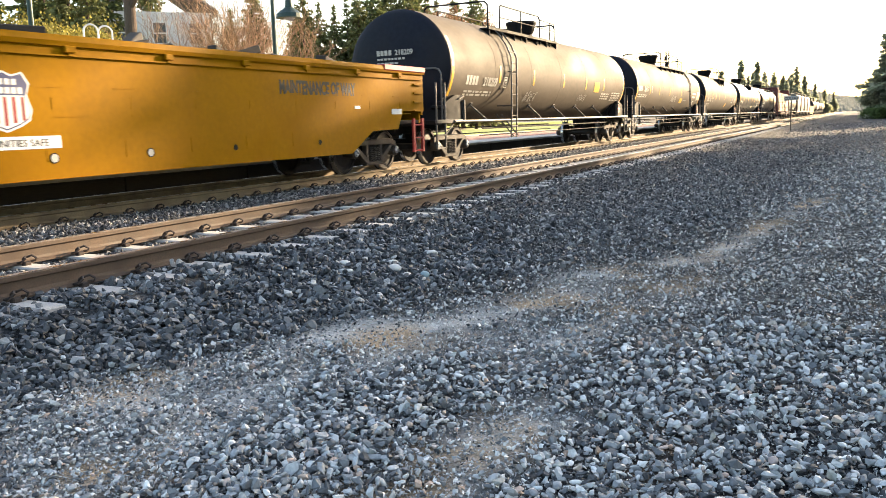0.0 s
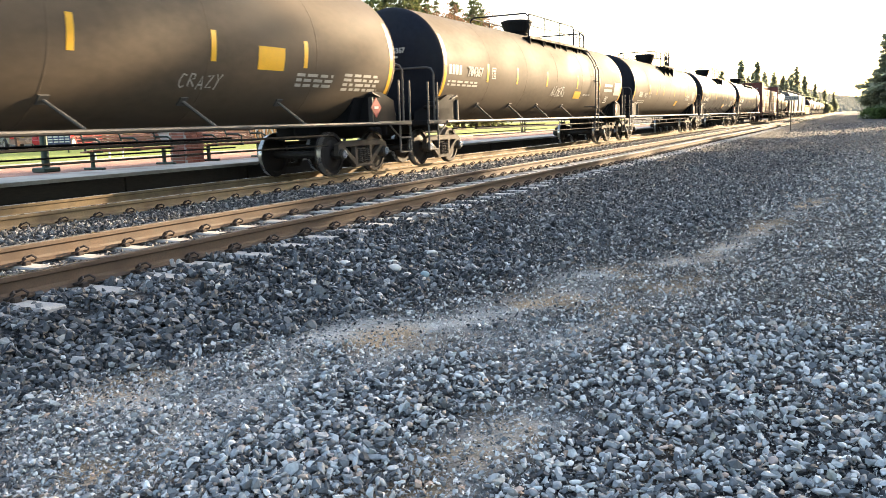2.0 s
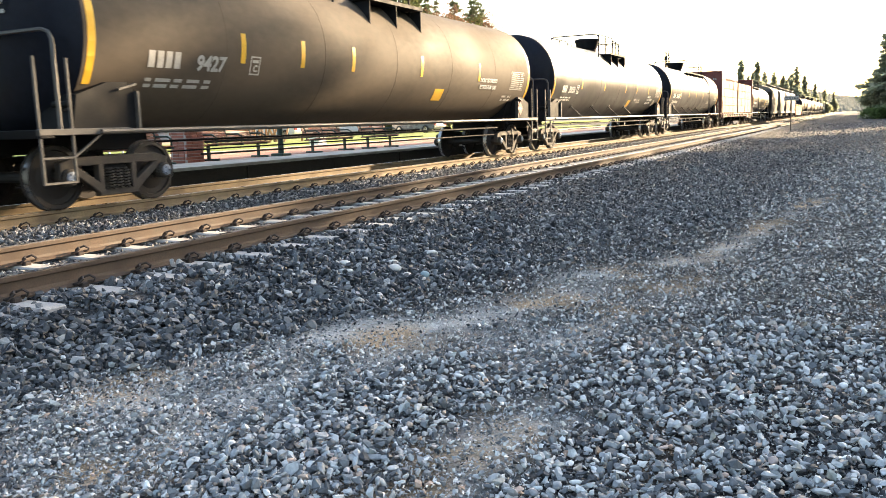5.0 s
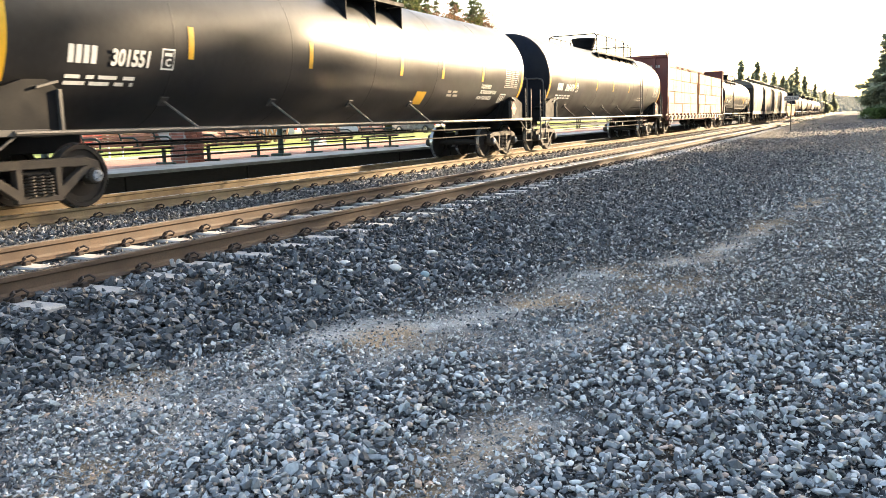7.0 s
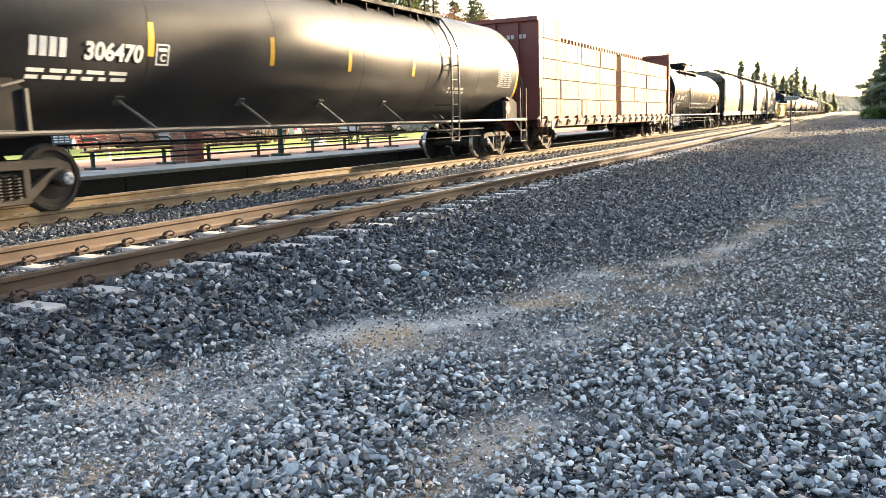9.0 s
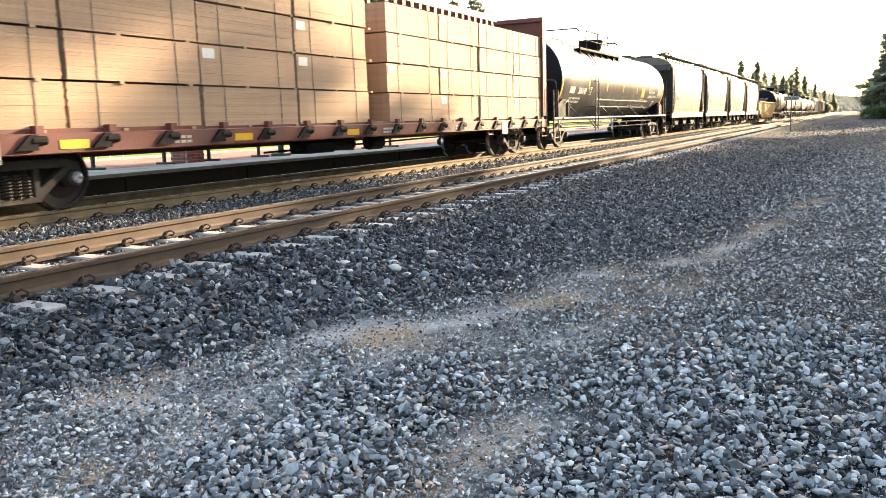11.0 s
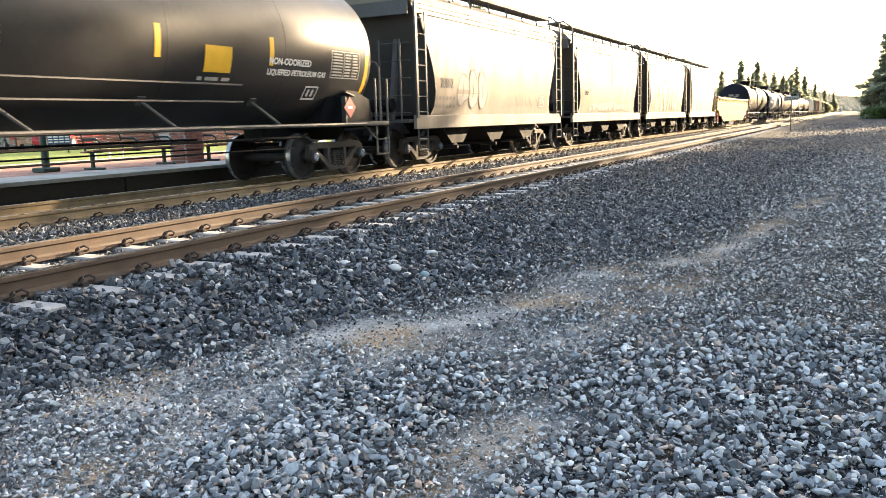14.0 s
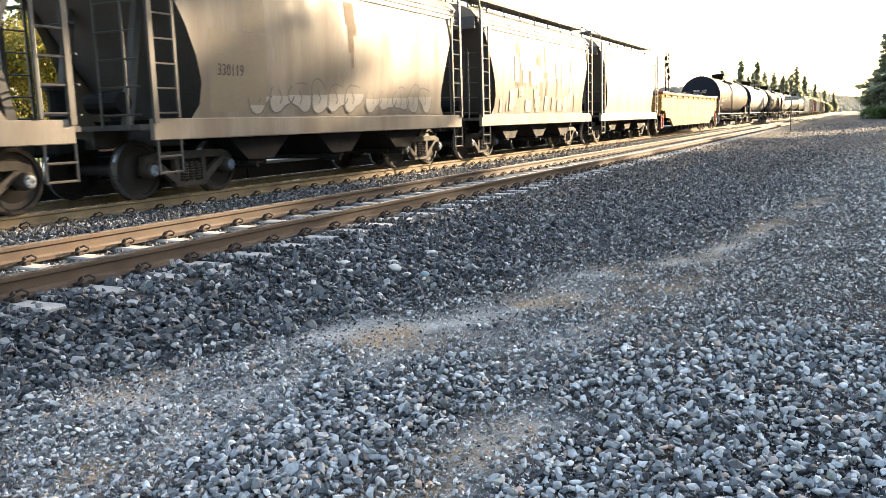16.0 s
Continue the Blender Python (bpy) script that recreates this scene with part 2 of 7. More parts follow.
def box(bm, x, y, z, sx, sy, sz, rx=0, ry=0, rz=0, bev=0.0):
    """A box centred at x, y, z; bev rounds its edges."""
    r = bmesh.ops.create_cube(bm, size=1, matrix=pose(x, y, z, rx, ry, rz) @ Matrix.Diagonal((sx, sy, sz, 1)))
    if bev:
        es = list({e for v in r["verts"] for e in v.link_edges})
        bmesh.ops.bevel(bm, geom=es, offset=bev, segments=1, affect="EDGES")


def rod(bm, a, b, r, seg=6, r2=None):
    """A round bar from a to b."""
    a, b = Vector(a), Vector(b)
    d = b - a
    q = d.to_track_quat("Z", "Y").to_matrix().to_4x4()
    bmesh.ops.create_cone(bm, cap_ends=True, segments=seg, radius1=r, radius2=r if r2 is None else r2, depth=d.length,
                          matrix=Matrix.Translation((a + b) / 2) @ q)


def pipe(bm, pts, r, seg=6):
    """A bent tube through the points."""
    P = [Vector(p) for p in pts]
    rings = []
    up = None
    for i, p in enumerate(P):
        d = ((P[i] - P[i - 1]).normalized() if i else Vector()) + ((P[i + 1] - P[i]).normalized() if i < len(P) - 1 else Vector())
        d = d.normalized()
        u = (up - d * up.dot(d)) if up is not None else d.orthogonal()
        up = u.normalized() if u.length > 1e-4 else d.orthogonal().normalized()
        w = d.cross(up)
        rings.append([bm.verts.new(p + (up * math.cos(2 * math.pi * k / seg) + w * math.sin(2 * math.pi * k / seg)) * r) for k in range(seg)])
    for a, b in zip(rings[:-1], rings[1:]):
        for k in range(seg):
            bm.faces.new((a[k], a[(k + 1) % seg], b[(k + 1) % seg], b[k]))
    bm.faces.new(rings[0][::-1])
    bm.faces.new(rings[-1])


def extrude_y(bm, outline, y0, y1, caps=True):
    """A prism along y out of an (x, z) outline."""
    a = [bm.verts.new((x, y0, z)) for x, z in outline]
    b = [bm.verts.new((x, y1, z)) for x, z in outline]
    k = len(outline)
    for i in range(k):
        bm.faces.new((a[i], a[(i + 1) % k], b[(i + 1) % k], b[i]))
    if caps:
        bm.faces.new(a[::-1])
        bm.faces.new(b)
    bmesh.ops.recalc_face_normals(bm, faces=bm.faces[:])


def extrude_x(bm, outline, x0, x1):
    """A prism along x out of a (y, z) outline."""
    a = [bm.verts.new((x0, y, z)) for y, z in outline]
    b = [bm.verts.new((x1, y, z)) for y, z in outline]
    k = len(outline)
    fs = [bm.faces.new((a[i], a[(i + 1) % k], b[(i + 1) % k], b[i])) for i in range(k)]
    fs += [bm.faces.new(a[::-1]), bm.faces.new(b)]
    bmesh.ops.recalc_face_normals(bm, faces=fs)


def lathe_y(bm, profile, seg=40, centre=(0, 0)):
    """A turned body about the y axis, through the (radius, y) profile."""
    rings = []
    for r, y in profile:
        if r < 1e-4:
            rings.append([bm.verts.new((centre[0], y, centre[1]))])
        else:
            rings.append([bm.verts.new((centre[0] + r * math.cos(2 * math.pi * i / seg), y, centre[1] + r * math.sin(2 * math.pi * i / seg))) for i in range(seg)])
    fs = []
    for p, q in zip(rings[:-1], rings[1:]):
        for i in range(seg):
            j = (i + 1) % seg
            if len(p) == 1 and len(q) == 1:
                continue
            if len(p) == 1:
                fs.append(bm.faces.new((p[0], q[j], q[i])))
            elif len(q) == 1:
                fs.append(bm.faces.new((p[i], p[j], q[0])))
            else:
                fs.append(bm.faces.new((p[i], p[j], q[j], q[i])))
    bmesh.ops.recalc_face_normals(bm, faces=fs)


def lathe_x(bm, profile, seg=28, y=0.0, z=0.0):
    """A turned body about an axis along x, through the (radius, x) profile."""
    rings = [[bm.verts.new((x, y + r * math.cos(2 * math.pi * i / seg), z + r * math.sin(2 * math.pi * i / seg))) for i in range(seg)] for r, x in profile]
    fs = []
    for p, q in zip(rings[:-1], rings[1:]):
        for i in range(seg):
            j = (i + 1) % seg
            fs.append(bm.faces.new((p[i], p[j], q[j], q[i])))
    fs.append(bm.faces.new(rings[0]))
    fs.append(bm.faces.new(rings[-1]))
    bmesh.ops.recalc_face_normals(bm, faces=fs)


def text_mesh(body, size, depth=0.002, bold=0.0, spacing=1.0):
    """Lettering in Blender's own font, as a mesh that reads along x and stands up along y."""
    cu = bpy.data.curves.new("lettering", "FONT")
    cu.body, cu.size, cu.extrude, cu.offset, cu.space_character = body, size, depth, bold, spacing
    cu.align_x = "CENTER"
    cu.resolution_u = 3
    ob = bpy.data.objects.new("lettering", cu)
    scene.collection.objects.link(ob)
    me = bpy.data.meshes.new_from_object(ob.evaluated_get(bpy.context.evaluated_depsgraph_get()))
    bpy.data.objects.remove(ob)
    me.name = "lettering"
    return me


# lettering on a side that faces +x: reads towards +y, stands along z, leans by lean degrees
def on_side(x, y, z, lean=0.0):
    return Matrix.Translation((x, y, z)) @ Euler((0, radians(-lean), 0)).to_matrix().to_4x4() @ Matrix(((0, 0, 1, 0), (1, 0, 0, 0), (0, 1, 0, 0), (0, 0, 0, 1)))


def on_end(x, y, z):
    return Matrix.Translation((x, y, z)) @ Matrix(((1, 0, 0, 0), (0, 0, -1, 0), (0, 1, 0, 0), (0, 0, 0, 1)))


def lettering(body, size, material, parent, m, stretch=1.0, bold=0.0, label=""):
    me = text_mesh(body, size, 0.002, bold)
    me.materials.clear()
    me.materials.append(material)
    return part("lettering", me, material, parent, label, m=m @ Matrix.Diagonal((stretch, 1, 1, 1)))


# ---------------------------------------------------------------- railway wheels and trucks
WHEEL_R, GAUGE, WHEELBASE = 0.455, 1.51, 1.76


def make_wheelset():
    bm = bmesh.new()
    for sgn in (1, -1):
        c = sgn * GAUGE / 2
        prof = [(0.13, 0.06), (0.13, 0.075), (0.30, 0.03), (0.375, 0.035), (0.385, 0.068), (WHEEL_R - 0.012, 0.068), (WHEEL_R, 0.055),
                (WHEEL_R + 0.004, -0.03), (WHEEL_R + 0.028, -0.052), (WHEEL_R + 0.02, -0.07), (0.385, -0.072), (0.37, -0.03), (0.2, -0.05), (0.13, -0.06)]
        lathe_x(bm, [(r, c + sgn * x) for r, x in prof], 32)
    rod(bm, (-1.05, 0, 0), (1.05, 0, 0), 0.085, 12)
    for sgn in (1, -1):
        for k in range(3):
            a = 2 * math.pi * k / 3
            rod(bm, (sgn * 1.04, 0.07 * math.cos(a), 0.07 * math.sin(a)), (sgn * 1.065, 0.07 * math.cos(a), 0.07 * math.sin(a)), 0.018, 6)
    return link_mesh("wheelset", bm, M_WHEEL, False)


def make_rim():
    bm = bmesh.new()
    lathe_x(bm, [(WHEEL_R - 0.002, 0.0695), (WHEEL_R + 0.003, 0.056), (WHEEL_R + 0.006, -0.03)], 32)
    for p in [f for f in bm.faces if len(f.verts) > 6]:
        bm.faces.remove(p)
    return link_mesh("tread", bm, M_TREAD, True)


def make_sideframe():
    """One cast side frame with its two slanting openings, centred on the truck, outer face towards +x."""
    bm = bmesh.new()
    h, w = WHEELBASE / 2, 0.12

    def web(pts):
        extrude_x(bm, pts, -w / 2, w / 2)

    web([(-h - 0.12, 0.66), (-h + 0.12, 0.73), (h - 0.12, 0.73), (h + 0.12, 0.66), (h + 0.12, 0.56), (h - 0.15, 0.60), (-h + 0.15, 0.60), (-h - 0.12, 0.56)])
    for s in (1, -1):
        o = [(s * (h - 0.16), 0.60), (s * (h + 0.02), 0.60), (s * 0.36, 0.20), (s * 0.25, 0.20), (s * 0.25, 0.29)]
        web(o if s > 0 else o[::-1])
        o = [(s * 0.25, 0.20), (s * 0.35, 0.20), (s * 0.35, 0.62), (s * 0.25, 0.62)]
        web(o if s > 0 else o[::-1])
        o = [(s * (h - 0.14), 0.42), (s * (h + 0.14), 0.42), (s * (h + 0.12), 0.62), (s * (h - 0.12), 0.62)]
        web(o if s > 0 else o[::-1])
    web([(-0.36, 0.15), (0.36, 0.15), (0.36, 0.24), (-0.36, 0.24)])
    bmesh.ops.bevel(bm, geom=bm.edges[:], offset=0.012, segments=1, affect="EDGES")
    return link_mesh("side_frame", bm, M_TRUCK)


def make_springs():
    bm = bmesh.new()
    pts = [(0.062 * math.cos(k * 0.785), 0.062 * math.sin(k * 0.785), 0.245 + k * 0.0052) for k in range(57)]
    pipe(bm, pts, 0.014, 5)
    return link_mesh("coil_spring", bm, M_TRUCK)


def make_bolster():
    bm = bmesh.new()
    box(bm, 0, 0, 0.58, 2.0, 0.42, 0.14, bev=0.02)
    box(bm, 0, 0, 0.72, 0.5, 0.4, 0.2, bev=0.02)
    for s in (1, -1):
        box(bm, 0, s * 0.42, 0.44, 1.7, 0.12, 0.14, bev=0.015)
        for c in (1, -1):
            box(bm, c * 0.76, s * 0.47, 0.45, 0.09, 0.1, 0.3, bev=0.01)
    return link_mesh("bolster", bm, M_DARK)


def make_bearing():
    bm = bmesh.new()
    lathe_x(bm, [(0.12, 0.0), (0.125, 0.06), (0.125, 0.17), (0.10, 0.2), (0.055, 0.21)], 16)
    return link_mesh("bearing", bm, M_TRUCK)


WHEELSET, TREAD, SIDEFRAME, SPRINGS, BOLSTER, BEARING = make_wheelset(), make_rim(), make_sideframe(), make_springs(), make_bolster(), make_bearing()
def cap_mesh():
    bm = bmesh.new()
    lathe_x(bm, [(0.085, -0.012), (0.085, 0.004), (0.06, 0.012)], 14)
    for k in range(3):
        a = 2 * math.pi * k / 3
        rod(bm, (0.008, 0.05 * math.cos(a), 0.05 * math.sin(a)), (0.03, 0.05 * math.cos(a), 0.05 * math.sin(a)), 0.017, 6)
    return link_mesh("bearing_cap", bm, M_CAP)


CAP = cap_mesh()
ROLLING = []      # wheelsets that turn


def truck(car, y, rolling):
    """A two-axle truck under its car: side frames, springs, bolster and two wheelsets that roll."""
    t = part("truck", BOLSTER, M_DARK, car, "dusty cast steel two-axle truck", m=pose(0, y, 0))
    for s in (1, -1):
        part("side_frame", SIDEFRAME, M_TRUCK, t, m=pose(s * 1.0, 0, 0))
        for yy in (-0.14, 0.0, 0.14) if rolling else ():
            part("coil_spring", SPRINGS, M_TRUCK, t, m=pose(s * 1.03, yy, 0))
        for e in (1, -1):
            part("bearing_cap", CAP, M_CAP, t, m=pose(s * 1.141, e * WHEELBASE / 2, WHEEL_R))
            part("bearing", BEARING, M_TRUCK, t, m=pose(s * 0.93, e * WHEELBASE / 2, WHEEL_R, 0, 0, 0 if s > 0 else 180))
    for e in (1, -1):
        w = part("wheelset", WHEELSET, M_WHEEL, t, m=pose(0, e * WHEELBASE / 2, WHEEL_R))
        for s in (1, -1):
            part("wheel_tread", TREAD, M_TREAD, t, m=pose(s * GAUGE / 2, e * WHEELBASE / 2, WHEEL_R, 0, 0, 0 if s > 0 else 180))
        if rolling:
            ROLLING.append((w, e * WHEELBASE / 2))
    return t


def coupler_mesh():
    bm = bmesh.new()
    box(bm, 0, 0.4, 0.86, 0.2, 0.9, 0.22, bev=0.03)
    box(bm, 0.03, -0.1, 0.86, 0.34, 0.28, 0.28, bev=0.05)
    return link_mesh("coupler", bm, M_DARK)


COUPLER = coupler_mesh()
TRAIN = []        # (car, centre along the track at the start)
TRACK_X = -10.785


def car_base(name, centre, label, category, spacing, rolling=True, half=None):
    car = empty_thing(name, pose(TRACK_X, centre, 0), label, category, "cars of the freight train")
    TRAIN.append((car, centre))
    for s in (1, -1):
        truck(car, s * spacing / 2, rolling)
    h = half or spacing / 2 + 1.3
    part("coupler", COUPLER, M_DARK, car, m=pose(0, -h - 0.45, 0))
    part("coupler", COUPLER, M_DARK, car, m=pose(0, h + 0.45, 0, 0, 0, 180))
    return car


# ---------------------------------------------------------------- tank cars
TANK_R, TANK_Z = 1.49, 2.52


def tank_patch(bm, y0, y1, z0, z1, r=TANK_R + 0.006, seg=6):
    """A sticker that follows the shell on the side towards +x, between two heights."""
    a0, a1 = math.asin((z0 - TANK_Z) / TANK_R), math.asin((z1 - TANK_Z) / TANK_R)
    rows = []
    for i in range(seg + 1):
        a = a0 + (a1 - a0) * i / seg
        rows.append([bm.verts.new((r * math.cos(a), y, TANK_Z + r * math.sin(a))) for y in (y0, y1)])
    for p, q in zip(rows[:-1], rows[1:]):
        bm.faces.new((p[0], p[1], q[1], q[0]))


def tank_side(y, z, lift=0.012):
    a = math.asin((z - TANK_Z) / TANK_R)
    return on_side((TANK_R + lift) * math.cos(a), y, TANK_Z + (TANK_R + lift) * math.sin(a), math.degrees(a))


def shell_bars(bm, y, z, width, height, rows, seed, gap=0.12):
    """Lines of small print, as plain bars on the shell."""
    rng = random.Random(seed)
    for k in range(rows):
        yy, zz = y, z - k * height * 1.7
        while yy < y + width:
            w = rng.uniform(0.1, 0.35)
            tank_patch(bm, yy, min(yy + w, y + width), zz, zz + height, seg=1)
            yy += w + gap * rng.uniform(0.5, 1)


def platform_and_rails(car, ladder_y):
    """The flared dome housing with its walkway, brackets, posts and rails on top of the shell."""
    bm = bmesh.new()
    prof = [(0.40, TANK_R - 0.1), (0.40, TANK_R + 0.06), (0.44, TANK_R + 0.1), (0.53, TANK_R + 0.40), (0.555, TANK_R + 0.41), (0.555, TANK_R + 0.47), (0.50, TANK_R + 0.50), (0.0, TANK_R + 0.52)]
    rings = [[bm.verts.new((r * math.cos(k * math.pi / 12), r * math.sin(k * math.pi / 12), TANK_Z + h)) for k in range(24)] for r, h in prof[:-1]]
    for a, b in zip(rings[:-1], rings[1:]):
        for k in range(24):
            bm.faces.new((a[k], a[(k + 1) % 24], b[(k + 1) % 24], b[k]))
    bm.faces.new(rings[-1])
    part("dome_housing", bm, M_DARK, car, "dark steel flared valve housing on the top")
    floor, top = TANK_Z + 1.22, TANK_Z + 1.99
    foot = TANK_Z + math.sqrt(TANK_R ** 2 - 1.04 ** 2)
    if ladder_y is None:
        y0, y1, hoop, rail, low = -1.0, 1.6, -1.85, (-1.85, 0.42), 1.45
        plates = (-0.85, 0.32, 1.5)
    elif ladder_y > 0:
        y0, y1, hoop, rail, low = -1.7, ladder_y + 0.3, -1.62, (-1.62, ladder_y - 1.3), ladder_y
        plates = [y0 + 0.1 + k * (y1 - y0 - 0.2) / 5 for k in range(6)]
    else:
        y0, y1, hoop, rail, low = ladder_y - 0.75, 0.7, ladder_y - 0.62, (ladder_y + 0.3, -0.98), 0.57
        plates = [y0 + 0.1 + k * (y1 - y0 - 0.2) / 6 for k in range(7)]
    wide = 1.33 if ladder_y is None else 1.12
    for sx in (1, -1):
        bm = bmesh.new()
        box(bm, sx * (0.72 + wide) / 2, (y0 + y1) / 2, floor, wide - 0.72, y1 - y0, 0.04)
        box(bm, sx * wide, (y0 + y1) / 2, floor + 0.02, 0.02, y1 - y0, 0.08)
        part("walkway", bm, M_DARK, car, "steel grating walkway")
        for yy in plates:
            bm = bmesh.new()
            drop = math.sqrt(TANK_R ** 2 - (wide - 0.01) ** 2)
            o = [(sx * 0.8, floor - 0.03), (sx * (wide - 0.01), floor - 0.03), (sx * (wide - 0.01), TANK_Z + drop - 0.03), (sx * (wide - 0.12), TANK_Z + drop)]
            extrude_y(bm, o, yy - 0.012, yy + 0.012)
            part("walkway_bracket", bm, M_DARK, car)
        x = sx * 1.04
        bm = bmesh.new()
        ya, yb = rail
        pipe(bm, [(x, ya, foot), (x, ya, top - 0.08), (x, ya + 0.08, top), (x, yb - 0.1, top), (x, yb, top - 0.1), (x, yb, foot)], 0.026, 6)
        g = part("guard_rail", bm, M_DARK, car, "dark pipe railing beside the walkway")
        n = max(2, int((yb - ya) / 1.3))
        for k in range(1, n):
            yy = ya + k * (yb - ya) / n
            bm = bmesh.new()
            rod(bm, (x, yy, foot), (x, yy, top), 0.022, 6)
            part("post", bm, M_DARK, g)
        bm = bmesh.new()
        rod(bm, (x, ya, top - 0.36), (x, low, top - 0.36), 0.018, 6)
        part("mid_rail", bm, M_DARK, g)
        bm = bmesh.new()
        pipe(bm, [(x, yb, top - 0.1), (x, low - 0.06, top - 0.12), (x, low, top - 0.2), (x, low, foot)], 0.022, 6)
        rod(bm, (x, low - 0.5, foot), (x, low - 0.5, top - 0.12), 0.02, 6)
        part("low_rail", bm, M_DARK, g)
    for yy, h in ((hoop, top + 0.02), (low, top - 0.14)):
        bm = bmesh.new()
        pipe(bm, [(-1.04, yy, foot), (-1.04, yy, h - 0.1), (-0.94, yy, h), (0.94, yy, h), (1.04, yy, h - 0.1), (1.04, yy, foot)], 0.028, 6)
        part("end_hoop", bm, M_DARK, car)


def lathe_ring_solid(bm, x, y, z0, z1, r, seg=20):
    bmesh.ops.create_cone(bm, cap_ends=True, segments=seg, radius1=r, radius2=r, depth=z1 - z0, matrix=Matrix.Translation((x, y, (z0 + z1) / 2)))
    bmesh.ops.create_cone(bm, cap_ends=True, segments=seg, radius1=r + 0.04, radius2=r + 0.02, depth=0.08, matrix=Matrix.Translation((x, y, z1 + 0.02)))


def rung_mesh():
    bm = bmesh.new()
    rod(bm, (0, -0.21, 0), (0, 0.21, 0), 0.014, 6)
    return link_mesh("rung", bm, M_GREYPIPE)


RUNG = rung_mesh()


def tank_car(centre, spacing, shell, label, number, ladder_y, mark, digits, box_y, stripes, square, extras, rolling=True, num_z=2.0, num_size=0.34, struts=(-5.0, -1.5, 1.7, 5.1), data=()):
    car = car_base("tank_car", centre, label, "tank car", spacing, rolling, spacing / 2 + 1.35)
    L = spacing / 2 + 1.18                      # half length of the tank over its heads
    R = TANK_R
    depth = 0.42
    # shell with its girth welds standing a little proud
    bm = bmesh.new()
    n_seg = 6
    lathe_y(bm, [(R, -L + depth), (R, L - depth)], 96, (0, TANK_Z))
    part("shell", bm, shell, car, smooth=True)
    for k in range(1, n_seg):
        bm = bmesh.new()
        yy = -L + depth + k * (2 * L - 2 * depth) / n_seg
        lathe_y(bm, [(R - 0.002, yy - 0.016), (R + 0.004, yy - 0.008), (R + 0.004, yy + 0.008), (R - 0.002, yy + 0.016)], 64, (0, TANK_Z))
        part("weld_seam", bm, shell, car, smooth=True)
    for s in (1, -1):
        bm = bmesh.new()
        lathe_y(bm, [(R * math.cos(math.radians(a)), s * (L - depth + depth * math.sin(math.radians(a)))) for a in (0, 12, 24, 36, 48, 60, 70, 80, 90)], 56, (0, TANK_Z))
        # forward head takes the shaded colour, rear head the shell's own
        part("head", bm, M_HEAD_SHADED if s < 0 else shell, car, "domed tank end, forward one coloured dark for shade", smooth=True)
    # saddles, stub sills and end platforms
    for s in (1, -1):
        y = s * spacing / 2
        bm = bmesh.new()
        arc = [(R * 1.01 * math.sin(math.radians(a)), TANK_Z - R * 1.01 * math.cos(math.radians(a))) for a in range(-58, 59, 8)]
        extrude_y(bm, [(-1.0, 1.02), (1.0, 1.02)] + arc[::-1], y - 0.55, y + 0.35)
        part("saddle", bm, M_DARK, car)
        bm = bmesh.new()
        box(bm, 0, s * (spacing / 2 + 0.1), 0.93, 0.5, 3.0, 0.3, bev=0.02)
        box(bm, 0, s * (spacing / 2 + 1.45), 1.06, 2.9, 0.22, 0.12, bev=0.01)
        box(bm, 0, s * (spacing / 2 + 1.1), 1.09, 2.9, 0.7, 0.05)
        part("stub_sill", bm, M_DARK, car)
        for c in (1, -1):
            bm = bmesh.new()
            x = c * 1.42
            ye = s * (spacing / 2 + 1.54)
            y2 = s * (spacing / 2 + 1.04)
            for yy in (ye, y2):
                rod(bm, (x, yy, 0.40), (x, yy, 2.05), 0.024, 6)
            for zz in (0.41, 0.74):
                rod(bm, (x, ye, zz), (x, y2, zz), 0.02, 6)
            box(bm, x, s * (spacing / 2 + 0.82), 1.08, 0.07, 1.5, 0.09, bev=0.01)
            rod(bm, (x, y2, 0.74), (x, s * (spacing / 2 + 0.55), 1.05), 0.018, 6)
            part("corner_handrail", bm, M_GREYPIPE, car, "grey pipe handrail and step at the end platform")
            # black saddle wing that carries the shell, with a pale edge flange
            o = [(0.98, 1.08), (0.88, 1.58), (0.34, 1.76), (0.0, 1.77), (-0.16, 1.64), (-0.13, 1.07)]
            bm = bmesh.new()
            extrude_x(bm, [(s * (spacing / 2 + a), b) for a, b in o], c * 0.7, c * 1.37)
            part("saddle_wing", bm, M_DARK, car, "black welded saddle wing under the tank")
            bm = bmesh.new()
            box(bm, c * 1.38, s * (spacing / 2 - 0.15), 1.36, 0.1, 0.045, 0.56)
            box(bm, c * 1.38, s * (spacing / 2 + 0.03), 1.70, 0.09, 0.34, 0.03, rx=s * -14)
            part("wing_flange", bm, M_GREYPIPE, car, "grey edge flange of the saddle wing")
        bm = bmesh.new()
        ye = s * (spacing / 2 + 1.22)
        pipe(bm, [(-1.42, ye, 1.1), (-1.42, ye, 2.28), (-1.36, ye, 2.38), (-1.24, ye, 2.42), (1.24, ye, 2.42), (1.36, ye, 2.38), (1.42, ye, 2.28), (1.42, ye, 1.1)], 0.028)
        part("end_hoop_rail", bm, M_GREYPIPE, car, "bent pipe rail across the end platform")
    # brake gear on the forward end
    bm = bmesh.new()
    yb = -spacing / 2 - 0.75
    box(bm, 1.2, yb, 1.32, 0.3, 0.34, 0.24, bev=0.03)
    rod(bm, (1.1, yb + 0.28, 1.3), (1.36, yb + 0.28, 1.3), 0.1, 12)
    rod(bm, (1.0, yb - 0.2, 1.45), (1.34, yb - 0.2, 1.45), 0.05, 10)
